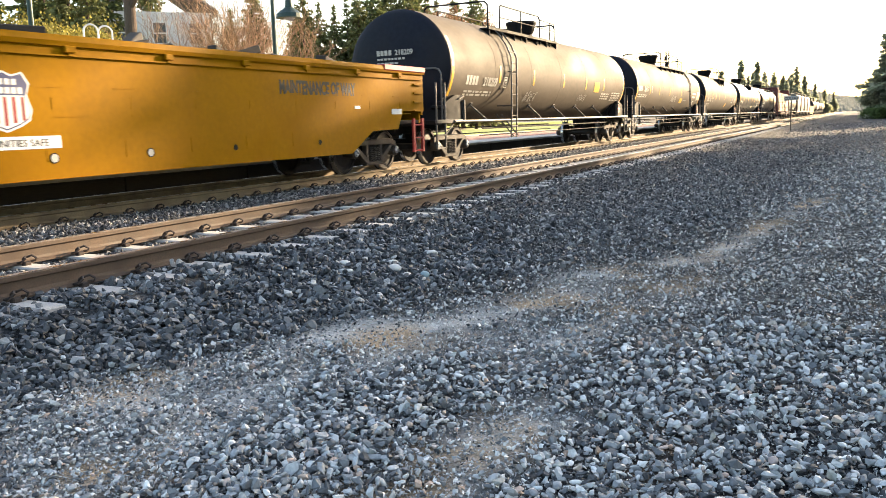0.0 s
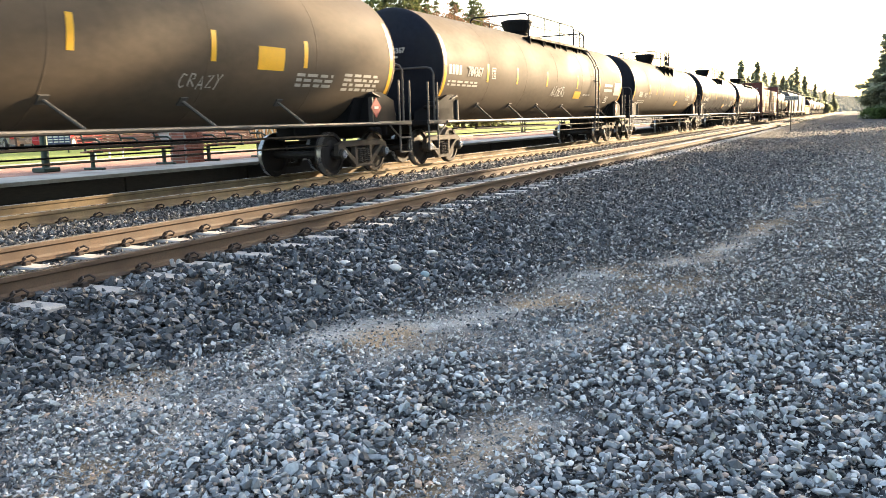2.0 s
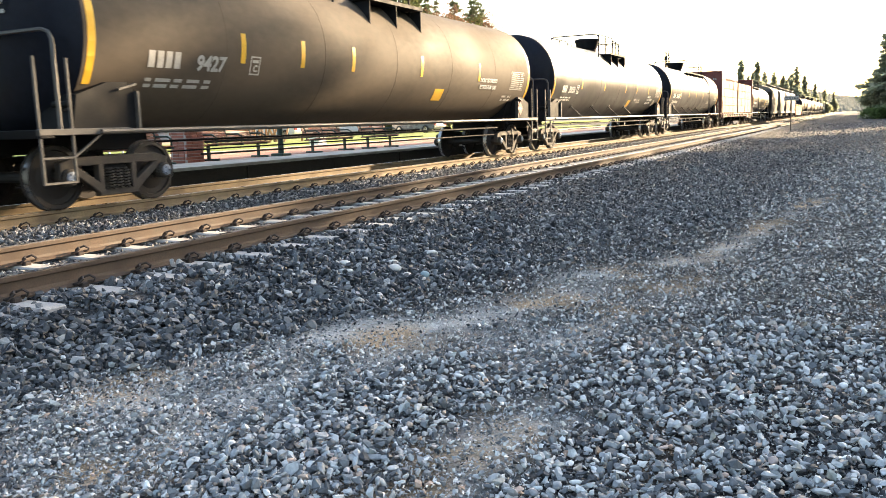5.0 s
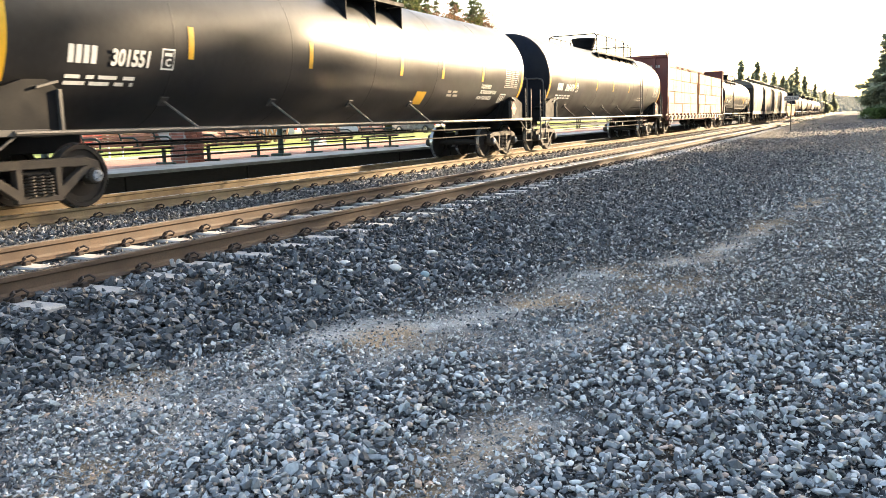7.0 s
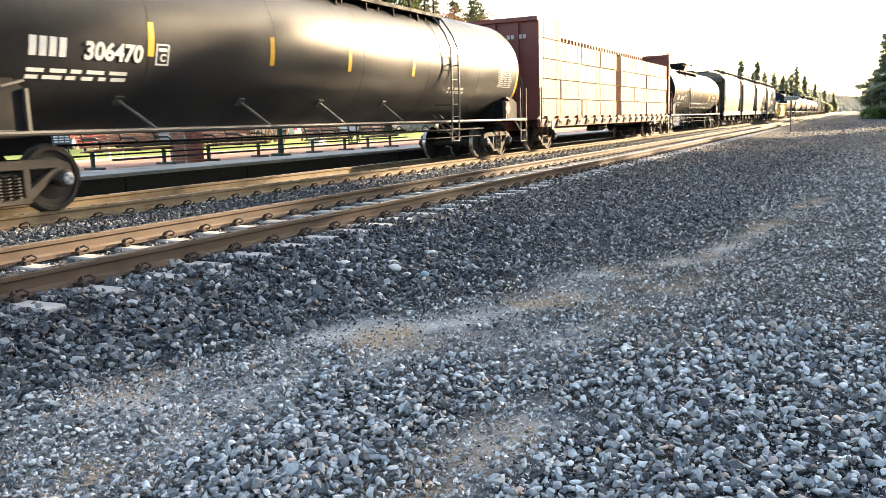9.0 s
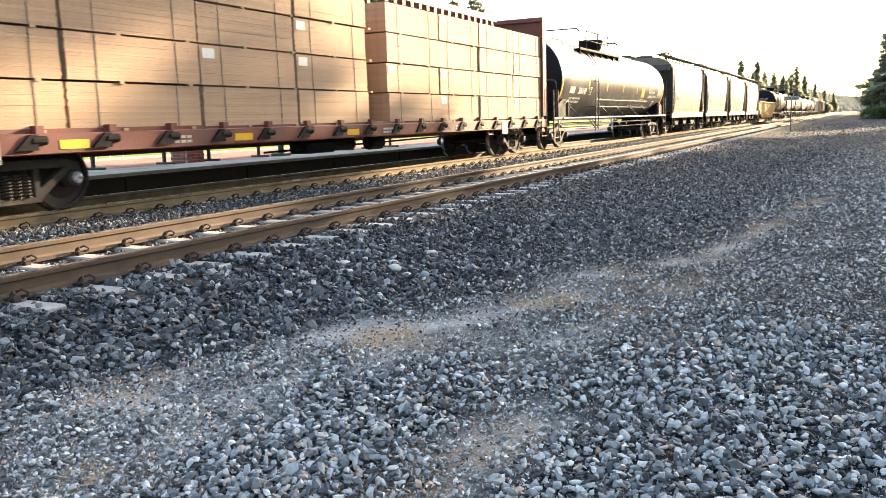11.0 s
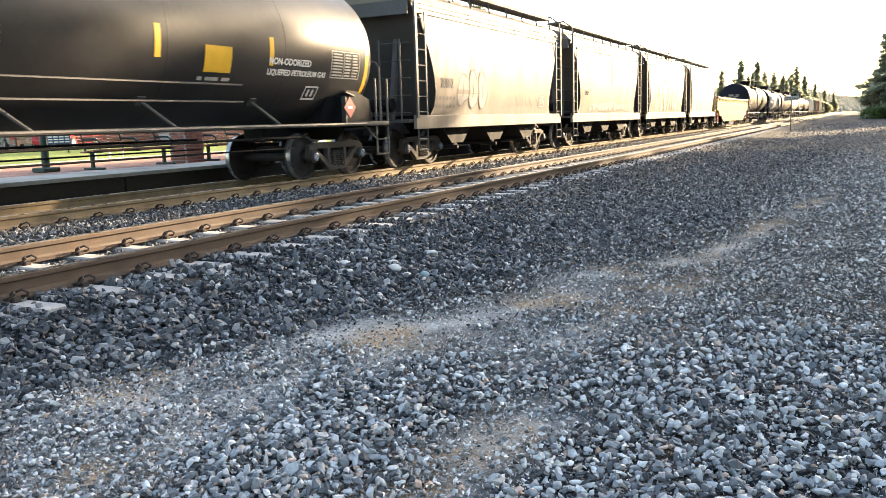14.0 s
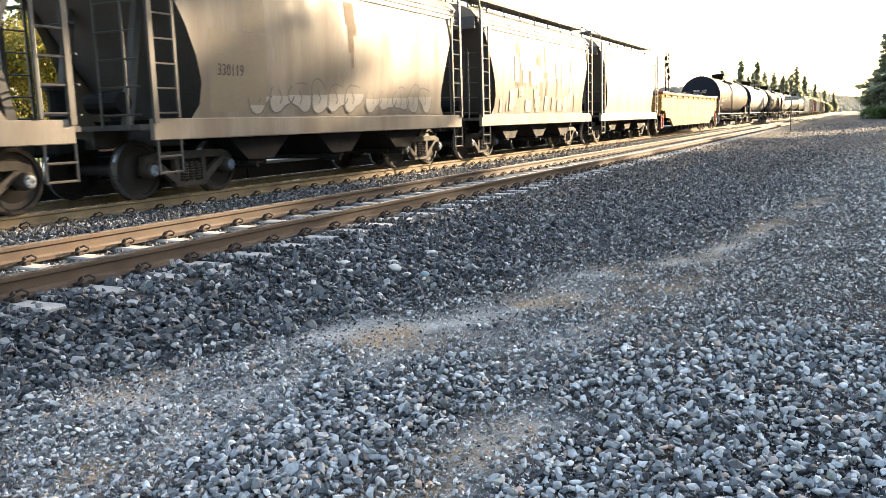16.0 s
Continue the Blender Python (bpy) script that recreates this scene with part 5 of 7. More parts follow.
    for lay in range(0, 4):
        for k in range(16):
            bm = bmesh.new()
            box(bm, 0.82, -9.95 + k * 1.36, 1.11 + lay * 0.66 - 0.015, 1.3, 0.09, 0.04)
            part("spacer", bm, M_LUMBER, car)
    lettering_bars = bmesh.new()
    for k in range(5):
        box(lettering_bars, -0.4 + k * 0.16, -half - 0.04, 3.75, 0.11, 0.01, 0.13)
        box(lettering_bars, 0.5 + k * 0.14, -half - 0.04, 3.75, 0.1, 0.01, 0.13)
    part("stencil_bars", lettering_bars, M_WHITE_DULL, car)
    return car


# ---------------------------------------------------------------- yellow maintenance gondola
def gondola(centre, half, spacing, label, near, paint):
    car = car_base("gondola", centre, label, "gondola", spacing, near, half)
    R0 = spacing / 2 - 1.7
    prof = [(-half, 1.34), (-half + 1.0, 1.34), (-half + 1.25, 0.94), (-R0 - 0.85, 0.92), (-R0, 0.48), (R0, 0.48), (R0 + 0.85, 0.92), (half - 1.25, 0.94), (half - 1.0, 1.34), (half, 1.34), (half, 2.18), (-half, 2.18)]
    for c in (1, -1):
        bm = bmesh.new()
        extrude_x(bm, prof, c * 1.46, c * 1.56)
        part("side_wall", bm, paint, car)
        bm = bmesh.new()
        extrude_y(bm, [(c * 1.40, 2.18), (c * 1.60, 2.18), (c * 1.62, 2.24), (c * 1.60, 2.32), (c * 1.40, 2.32)], -half, half)
        box(bm, c * 1.575, 0, 2.06, 0.04, 2 * half - 0.2, 0.02)
        part("top_chord", bm, paint, car)
        n = int(2 * half / 1.75)
        for k in range(n):
            y = half - 1.2 - k * 1.75
            bm = bmesh.new()
            box(bm, c * 1.60, y, 2.14, 0.07, 0.16, 0.09, bev=0.01)
            box(bm, c * 1.59, y + 0.02, 2.08, 0.04, 0.08, 0.05)
            part("tie_down", bm, paint, car)
        n = int(2 * half / 1.3)
        for k in range(n):
            y = half - 1.2 - k * 1.3
            if abs(y) < half - 0.8:
                marks = [(y, 1.66, 0.5, 0.018), (y + 0.3, 1.28, 0.5, 0.018), (y + 0.05, 1.46, 0.02, 0.16)]
                if abs(y) < R0 - 0.6:
                    marks.append((y - 0.1, 0.83, 0.025, 0.24))
                for my, mz, sy, sz in marks:
                    bm = bmesh.new()
                    box(bm, c * 1.563, my, mz, 0.005, sy, sz)
                    part("weld_mark", bm, paint, car)
        for k, y in enumerate((-2.4, -0.8, 0.84, 2.71, 5.16)):
            bm = bmesh.new()
            rod(bm, (c * 1.5, y, 0.75), (c * 1.568, y, 0.75), 0.07 if k < 3 else 0.05, 16)
            hole = part("drain_hole", bm, M_DARK, car, "round drain hole with a dark rim")
            if k < 3:
                # white disc stands in for daylight seen through the hole
                bm = bmesh.new()
                rod(bm, (c * 1.5, y, 0.75), (c * 1.571, y, 0.75), 0.055, 16)
                part("hole_plug", bm, M_WHITE_DULL, hole)
    bm = bmesh.new()
    box(bm, 0, 0, 0.56, 2.9, 2 * R0, 0.1)
    box(bm, 0, 0, 1.1, 2.9, 2 * half - 0.1, 0.08)
    box(bm, 0, 0, 0.9, 0.6, 2 * half - 0.3, 0.3)
    part("floor_pan", bm, M_DARK, car)
    for s in (1, -1):
        bm = bmesh.new()
        box(bm, 0, s * (half - 0.03), 1.62, 2.92, 0.07, 1.12)
        for zz in (1.3, 1.7, 2.05):
            box(bm, 0, s * (half + 0.02), zz, 3.0, 0.1, 0.09)
        part("end_wall", bm, paint, car)
        bm = bmesh.new()
        for c in (1, -1):
            bm = bmesh.new()
            box(bm, c * 1.51, s * (half - 0.93), 2.285, 0.25, 1.9, 0.13, bev=0.02)
            part("red_cover", bm, M_RED, car, "red painted corner cover")
        for c in (1, -1):
            bm = bmesh.new()
            x, y0, y1 = c * 1.54, s * (half - 0.04), s * (half - 0.48)
            for y in (y0, y1):
                box(bm, x, y, 0.78, 0.05, 0.09, 0.78)
            for z in (0.42, 0.72, 1.02):
                rod(bm, (x, y0, z), (x, y1, z), 0.02, 5)
            part("corner_step", bm, M_RED, car, "red painted corner step")
            bm = bmesh.new()
            for k in range(4):
                box(bm, x + c * 0.03, s * (half - 0.3), 1.35 + k * 0.2, 0.06, 0.42, 0.035)
            part("grab_iron", bm, paint, car)
    rng = random.Random(7)                      # dark timbers that stick out of the load
    for k in range(16):
        bm = bmesh.new()
        box(bm, 0, 0, 0, 0.22, rng.uniform(0.5, 1.3), 0.16, bev=0.02)
        part("old_tie", bm, M_TIMBER_SHADE, car, "dark creosoted timber in the load", m=pose(rng.uniform(-0.7, 0.3), (2.2 if k % 2 else 4.9) + rng.uniform(-0.5, 0.5), 2.33 + rng.uniform(-0.05, 0.2), rng.uniform(-25, 25), rng.uniform(-20, 20), rng.uniform(-80, 80)))
    for k in range(9):
        bm = bmesh.new()
        box(bm, 0, 0, 0, 0.24, rng.uniform(1.4, 2.4), 0.2, bev=0.02)
        part("old_tie", bm, M_TIMBER_SHADE, car, "dark creosoted timber in the load", m=pose(rng.uniform(-1, 0.9), half - 1.6 - k * 1.9, 2.32 + rng.uniform(-0.05, 0.1), rng.uniform(-7, 7), rng.uniform(-6, 6), rng.uniform(-25, 25)))
    bm = bmesh.new()
    box(bm, 0, 0, 2.15, 2.8, 2 * half - 0.8, 0.2)
    part("load", bm, M_TIMBER_SHADE, car, "dark load of old timber")
    return car


def shield(car, y, z):
    """A plain shield: white border, dark blue top, red and white bars below."""
    right = [(0, 0.37), (0.12, 0.32), (0.27, 0.36), (0.36, 0.22), (0.31, 0.08), (0.37, -0.10), (0.33, -0.24), (0.2, -0.31), (0, -0.38)]
    outline = right + [(-a, b) for a, b in right[-2:0:-1]]
    for s, x0, x1, material, name, note in ((1.0, 1.56, 1.565, M_DECAL_W, "shield_border", "white border of the emblem"), (0.93, 1.565, 1.568, M_NAVY, "shield_line", "navy line of the emblem"),
                                          (0.88, 1.568, 1.570, M_DECAL_W, "shield_field", "white field of the emblem")):
        bm = bmesh.new()
        extrude_x(bm, [(y + a * s, z + b * s) for a, b in outline][::-1], x0, x1)
        part(name, bm, material, car, note)
    bm = bmesh.new()
    top = [(a * 0.88, b * 0.88) for a, b in outline if b > 0.07]
    top.sort(key=lambda p: math.atan2(p[1] - 0.15, p[0]))
    extrude_x(bm, [(y + a, z + b) for a, b in top], 1.570, 1.572)
    part("shield_top", bm, M_NAVY, car, "navy top field of the emblem")
    for k in range(5):
        a = -0.24 + k * 0.12
        h = 0.29 + 0.06 * (1 - abs(k - 2) / 2)
        bm = bmesh.new()
        box(bm, 1.571, y + a, z + 0.055 - h / 2, 0.003, 0.05, h)
        part("shield_bar", bm, M_RED, car, "red bar of the emblem")
    bm = bmesh.new()
    for k in range(4):
        box(bm, 1.573, y - 0.13 + k * 0.09, z + 0.235, 0.002, 0.06, 0.07)
    for k in range(6):
        box(bm, 1.573, y - 0.21 + k * 0.085, z + 0.13, 0.002, 0.06, 0.075)
    part("shield_marks", bm, M_DECAL_W, car, "white marks on the emblem")


def build_train():
    g = gondola(8.1, 9.5, 16.0, "yellow painted steel gondola with dark timber load", True, M_YELLOW)
    lettering("MAINTENANCE OF WAY", 0.34, M_INK, g, on_side(1.563, 5.23, 1.66), 0.66, 0.013)
    shield(g, -1.42, 1.47)
    bm = bmesh.new()
    box(bm, 1.564, -1.6, 0.96, 0.008, 1.85, 0.16)
    part("slogan_board", bm, M_DECAL_W, g, "white slogan strip")
    lettering("COMMUNITIES SAFE", 0.125, M_INK, g, on_side(1.57, -1.45, 0.915), 1.05)
    bm = bmesh.new()
    box(bm, 1.564, 8.2, 1.33, 0.008, 0.45, 0.12)
    box(bm, 1.564, 6.55, 1.42, 0.02, 0.2, 0.06)
    part("white_tag", bm, M_DECAL_W, g)

    def small_print(y, z, w, rows, h=0.055):
        def f(car):
            bm = bmesh.new()
            shell_bars(bm, y, z, w, h, rows, y + z)
            part("stencil_bars", bm, M_WHITE_DULL, car)
        return f

    def data_table(car, y, z):
        bm = bmesh.new()
        for y0, y1, z0, z1 in ((y - 0.02, y, z, z + 0.53), (y + 1.0, y + 1.02, z, z + 0.53), (y, y + 1.0, z + 0.51, z + 0.53), (y, y + 1.0, z, z + 0.02), (y + 0.42, y + 0.44, z + 0.02, z + 0.51)):
            tank_patch(bm, y0, y1, z0, z1, seg=3)
        table = part("data_table", bm, M_WHITE_DULL, car, "white stencilled data table")
        rng = random.Random(int(y * 10))
        for k in range(8):
            for a, b in ((0.03, 0.4), (0.47, 0.7), (0.74, 0.97)):
                bm = bmesh.new()
                tank_patch(bm, y + a, y + b - rng.uniform(0, 0.06), z + 0.045 + k * 0.058, z + 0.075 + k * 0.058, seg=1)
                part("table_bar", bm, M_WHITE_DULL, table)

    def outline_box(car, y, z):
        bm = bmesh.new()
        for a, b, c, d in ((0, 0.43, 0, 0.03), (0, 0.43, 0.22, 0.25), (0, 0.03, 0.03, 0.22), (0.4, 0.43, 0.03, 0.22), (0.1, 0.17, 0.06, 0.19), (0.24, 0.31, 0.06, 0.19)):
            tank_patch(bm, y + a, y + b, z + c, z + d, seg=1)
        part("stencil_box", bm, M_DECAL_W, car)

    def ex1(car, L, sp):
        strokes(car, tank_side(2.42, 1.73), "CRAZY", 1.0, 0.24, M_WHITE_DULL, 0.014)
        strokes(car, tank_side(-3.25, 1.66), "DFREX", 1.0, 0.33, M_WHITE_DULL, 0.018)
        small_print(5.4, 2.0, 1.2, 3)(car)
        small_print(7.0, 2.05, 1.4, 4)(car)
        hazard_diamond(car, 1.44, sp / 2 - 0.03, 1.42)

    def ex2(car, L, sp):
        bm = bmesh.new()
        for y0, y1, z0, z1 in ((6.16, 7.37, 2.32, 2.43), (6.16, 7.37, 2.12, 2.23), (7.71, 8.74, 2.0, 2.52)):
            tank_patch(bm, y0, y1, z0, z1)
        part("white_panel", bm, M_WHITE_DULL, car, "faded white panels")
        strokes(car, tank_side(-0.42, 1.86), "ALMER2", 1.55, 0.34, M_DECAL_W, 0.02)
        small_print(3.33, 1.92, 0.9, 1)(car)
        outline_box(car, 6.6, 1.68)
        hazard_diamond(car, 1.44, sp / 2 - 0.03, 1.42)

    def ex3(car, L, sp):
        lettering("NON ODORIZED", 0.16, M_DECAL_W, car, tank_side(5.3, 2.14), 0.95, 0.003)
        lettering("PETROLEUM GAS", 0.16, M_DECAL_W, car, tank_side(5.3, 1.96), 0.95, 0.003)
        data_table(car, 7.0, 1.98)
        small_print(6.6, 1.75, 0.7, 2)(car)
        hazard_diamond(car, 1.44, sp / 2 - 0.03, 1.42)

    def ex4(car, L, sp):
        lettering("LIQUEFIED", 0.155, M_DECAL_W, car, tank_side(6.15, 1.98), 0.95, 0.003)
        lettering("PETROLEUM GAS", 0.155, M_DECAL_W, car, tank_side(6.4, 1.83), 0.95, 0.003)
        lettering("NON ODORIZED", 0.155, M_DECAL_W, car, tank_side(6.25, 1.68), 0.85, 0.003)
        data_table(car, 7.5, 2.03)
        small_print(3.8, 1.82, 0.65, 2)(car)
        outline_box(car, 7.36, 1.6)
        hazard_diamond(car, 1.44, sp / 2 - 0.03, 1.42)

    def ex5(car, L, sp):
        data_table(car, 7.4, 2.03)
        small_print(4.2, 1.9, 1.0, 2)(car)
        hazard_diamond(car, 1.44, sp / 2 - 0.03, 1.42)

    def ex6(car, L, sp):
        lettering("NON-ODORIZED", 0.17, M_DECAL_W, car, tank_side(5.95, 2.18), 0.95, 0.003)
        lettering("LIQUEFIED PETROLEUM GAS", 0.15, M_DECAL_W, car, tank_side(6.2, 2.0), 0.95, 0.003)
        data_table(car, 7.3, 2.0)
        outline_box(car, 6.58, 1.58)
        small_print(3.6, 1.85, 0.8, 1)(car)
        hazard_diamond(car, 1.44, sp / 2 - 0.03, 1.42)
        for z in (1.78, 1.5):
            bm = bmesh.new()
            rod(bm, (1.5, -4.4, z), (1.5, 4.5, z), 0.018, 6)
            part("side_pipe", bm, M_GREYPIPE, car)

    B, K = "dusty brown-black tank car with white stencils", "glossy black tank car with white stencils"
    tank_car(28.29, 16.38, M_BROWN, B + " and yellow stripes", "218209", -4.84, (-7.93, -7.12), (-6.87, -5.77), -5.3, (-5.62, -2.76, 0.34, 3.09, 5.61), (4.22, 4.96, 2.07, 2.47), ex1, num_z=2.05, struts=(-6.6, -1.97, 0.5, 3.07, 5.54))
    tank_car(48.70, 16.38, M_BROWN, B + " and a sprayed scrawl", "784367", 4.6, (-8.62, -7.81), (-7.54, -6.44), -5.8, (-6.1, -3.8, -1.03, 2.39, 5.4), (2.22, 3.01, 1.80, 2.06), ex2, num_z=2.28, struts=(-5.74, -3.31, -0.83, 1.85, 6.5))
    tank_car(68.67, 15.6, M_BROWN, B + " and a red placard", "9427", None, (-7.4, -6.7), (-6.45, -5.7), -5.1, (-5.3, -3.6, -1.84, 1.2, 4.6), (2.1, 2.6, 1.62, 1.9), ex3, struts=())
    tank_car(88.57, 16.37, M_BLACK, K + " and a yellow sticker", "301551", None, (-7.86, -7.36), (-7.2, -6.36), -6.2, (-5.6, -2.4, 1.15, 3.29, 5.79), (2.14, 2.62, 1.52, 1.82), ex4, num_z=2.0, num_size=0.33, struts=(-5.53, -2.84, -0.19, 2.49))
    tank_car(108.93, 16.40, M_BLACK, K + " and yellow stripes", "306470", 4.18, (-7.97, -7.37), (-7.2, -6.04), -5.84, (-5.95, -3.1, -0.56, 2.19), None, ex5, num_z=2.06, struts=(-5.93, -3.22, -0.81, 1.69))
    centre_beam_car(130.3, 17.49)
    tank_car(151.56, 15.9, M_BLACK, K + " and side pipes", "306140", -4.6, (-7.62, -7.0), (-6.71, -5.54), -5.12, (-5.28, -2.63, 0.07, 2.69, 5.39), (3.7, 4.34, 1.98, 2.40), ex6, num_z=1.98, struts=(-6.4, -1.95, 0.47, 2.99, 5.59),
             data=("LD LMT  163300 LB  74100 KG", "LT  WT   99700 LB  45200 KG"))

    def hx1(car):
        bubbles(car, hopper_side(-2.95, 1.42), 21, 3, 1.9, 0.95, M_FADED, M_SCRAWL_D)
        scribble(car, hopper_side(-1.0, 1.42), 22, 2.2, 0.85, M_SCRAWL_D, 5, 0.007)
        scribble(car, hopper_side(1.2, 1.5), 24, 2.0, 0.5, M_SCRAWL, 5, 0.02)
        bm = bmesh.new()
        for k in range(6):
            hopper_patch(bm, -4.25 + k * 0.2, -4.1 + k * 0.2, 1.42, 1.5)
            hopper_patch(bm, -4.25 + k * 0.2, -4.12 + k * 0.2, 1.62, 1.7)
        part("stencil_bars", bm, M_SCRAWL_D, car, "faded dark stencilled marks")
        bm = bmesh.new()
        hopper_patch(bm, 3.2, 3.75, 1.42, 1.84)
        panel = part("data_panel", bm, M_SCRAWL_D, car, "small framed data panel")
        for a, b, c, d in ((3.25, 3.7, 1.46, 1.49), (3.25, 3.7, 1.77, 1.80), (3.25, 3.28, 1.49, 1.77), (3.67, 3.7, 1.49, 1.77), (3.28, 3.67, 1.58, 1.6), (3.38, 3.44, 1.62, 1.75), (3.52, 3.58, 1.62, 1.75)):
            bm = bmesh.new()
            hopper_patch(bm, a, b, c, d, 0.01, 1)
            part("panel_line", bm, M_WHITE_DULL, panel)
        lettering("20062", 0.34, M_SCRAWL_D, car, hopper_side(-3.62, 1.92), 0.85, 0.008)

    def hx2(car):
        bm = bmesh.new()
        hopper_patch(bm, -4.02, -2.62, 1.34, 2.64)
        hopper_patch(bm, -3.2, -2.62, 2.66, 3.55)
        part("primer_patch", bm, mat("tan primer patch", (0.17, 0.135, 0.095), 0.7, 0, 0.15, 2, 30, 0.05, 0.003), car, "tan repaint patch")
        lettering("330119", 0.27, M_INK, car, hopper_side(-3.55, 1.92), 0.8)
        bubbles(car, hopper_side(-3.1, 1.3), 31, 6, 3.6, 0.62, M_FADED, M_SCRAWL_D)
        bubbles(car, hopper_side(0.7, 1.3), 32, 5, 3.0, 0.62, M_FADED, M_SCRAWL_D)
        bm = bmesh.new()
        for a, b, z0, z1 in ((-0.05, 0.3, 3.05, 3.5), (0.02, 0.22, 2.5, 3.05), (0.05, 0.35, 2.85, 3.1), (0.1, 0.2, 2.2, 2.5)):
            hopper_patch(bm, a, b, z0, z1, 0.006 + 0.001 * a)
        part("rust_stain", bm, M_RUSTED, car, "brown rust stain running down the side")

    def hx3(car):
        rng = random.Random(12)
        for k, (name, paint, note, n, z_top, tall) in enumerate((("bare_patch", M_RUSTED, "brown patch where the paint is gone", 26, (2.7, 3.5), (0.4, 1.1)), ("peeled_paint", M_HOPPER_W, "chalky white peeled paint", 30, (2.5, 3.55), (0.2, 0.9)), ("peeled_paint", M_HOPPER_W, "chalky white peeled paint", 24, (1.6, 2.1), (0.2, 0.6)))):
            for q in range(n):
                bm = bmesh.new()
                y = rng.uniform(-4.0, 3.4) if k else rng.uniform(-2.8, 2.8)
                z1 = rng.uniform(*z_top)
                hopper_patch(bm, y, y + rng.uniform(0.08, 0.5), max(1.3, z1 - rng.uniform(*tall)), z1, 0.004 + 0.0002 * (q + 30 * k), 4)
                part(name, bm, paint, car, note)
    hopper_car(167.42, M_HOPPER, "grimy beige covered hopper with sprayed scrawls", hx1)
    hopper_car(179.45, M_HOPPER, "grimy beige covered hopper with tan repaint patches", hx2)
    hopper_car(191.42, M_HOPPER, "tan covered hopper with peeling white paint", hx3)
    hopper_car(203.45, M_HOPPER_W, "chalky off-white covered hopper", no_marks)
    gondola(219.9, 9.8, 16.5, "faded yellow steel gondola with red corner steps", False, M_FADED_Y)
    tank_car(241.2, 16.38, M_BROWN, "dull black tank car with a dark end", "2207", -3.0, (-7.6, -6.9), (-6.7, -6.0), -5.6, (-3.5, 0, 3), None, no_extras, False)
    y = 262.4
    for k, paint in enumerate((M_WHITE_DULL, M_BROWN, M_WHITE_DULL, M_BLACK, M_BROWN)):
        tank_car(y, 15.9, paint, "far tank car with a domed end and top platform", "114", 3.0, (-7.6, -6.9), (-6.7, -6.0), -5.6, (-3.5, 0, 3), None, no_extras, False)
        y += 20.4
    for k in range(7):
        bm = bmesh.new()
        box(bm, 0, 0, 2.5, 3.0, 18.0, 3.0, bev=0.05)
        box(bm, 0, 0, 0.95, 2.4, 18.4, 0.25)
        for i in range(12):
            box(bm, 1.52, -8.25 + i * 1.5, 2.5, 0.06, 0.1, 2.9)
        car = car_base("box_car", y, "far boxcar with ribbed sides", "boxcar", 13.0, False, 9.2)
        part("body", bm, (M_WHITE_DULL, M_HOPPER_D, M_OXIDE)[k % 3], car)
        y += 20.2


build_train()


# travel of the train towards the near end, in metres at each second
def travel(t):
    ts = [0, 9, 10, 11, 12, 13, 16]
    ds = [0, 93.78, 104.16, 114.46, 124.68, 134.82, 165.12]
    return float(np.interp(t, ts, ds))


def motions():
    steps = [k * 0.5 for k in range(33)]
    for car, centre in TRAIN:
        walk(car, [(t, pose(TRACK_X, centre - travel(t), 0)) for t in steps])
    for w, y in ROLLING:
        walk(w, [(k / 30, pose(0, y, WHEEL_R, math.degrees(travel(k / 30) / WHEEL_R))) for k in range(481)])


# ---------------------------------------------------------------- platform and park
def slab(name, x0, x1, y0, y1, z0, z1, material, label, category):
    bm = bmesh.new()
    box(bm, (x0 + x1) / 2, (y0 + y1) / 2, (z0 + z1) / 2, x1 - x0, y1 - y0, z1 - z0)
    return thing(name, bm, material, label, category, kind="structure")


def build_platform():
    slab("pavement", -14.65, -12.85, -20, 95, 0.19, 0.26, M_CONC, "pale concrete platform edge slab beside the track", "platform")
    # wall face coloured dark for the shade the train throws on it
    w = slab("wall_platform", -14.6, -12.93, -20, 95, -0.6, 0.19, M_TIMBER_SHADE, "platform wall below the slab, coloured dark for shade", "platform wall")
    for k in range(30):
        bm = bmesh.new()
        box(bm, -12.91, -16 + k * 3.7, 0.03, 0.05, 3.64, 0.28, bev=0.01)
        part("timber_plank", bm, M_TIMBER_SHADE, w)
    slab("gravel_bed", -19.8, -14.65, -20, 95, -0.4, 0.235, M_REDGRAVEL, "pinkish red gravel strip behind the platform", "gravel bed")
    slab("kerb_lawn", -20.05, -19.8, -20, 95, -0.4, 0.30, M_CONC, "pale concrete lawn kerb", "kerb")
    slab("lawn", -36, -20.05, -20, 95, -0.4, 0.26, M_GRASS, "sunlit mown green lawn", "lawn")
    slab("road_park", -75, -36, -20, 95, -0.4, 0.22, M_ROAD, "pale worn parking road", "road")
    slab("bank", -300, -75, -80, 300, -0.4, 0.3, M_GRASS, "rough grass beyond the road", "grass")


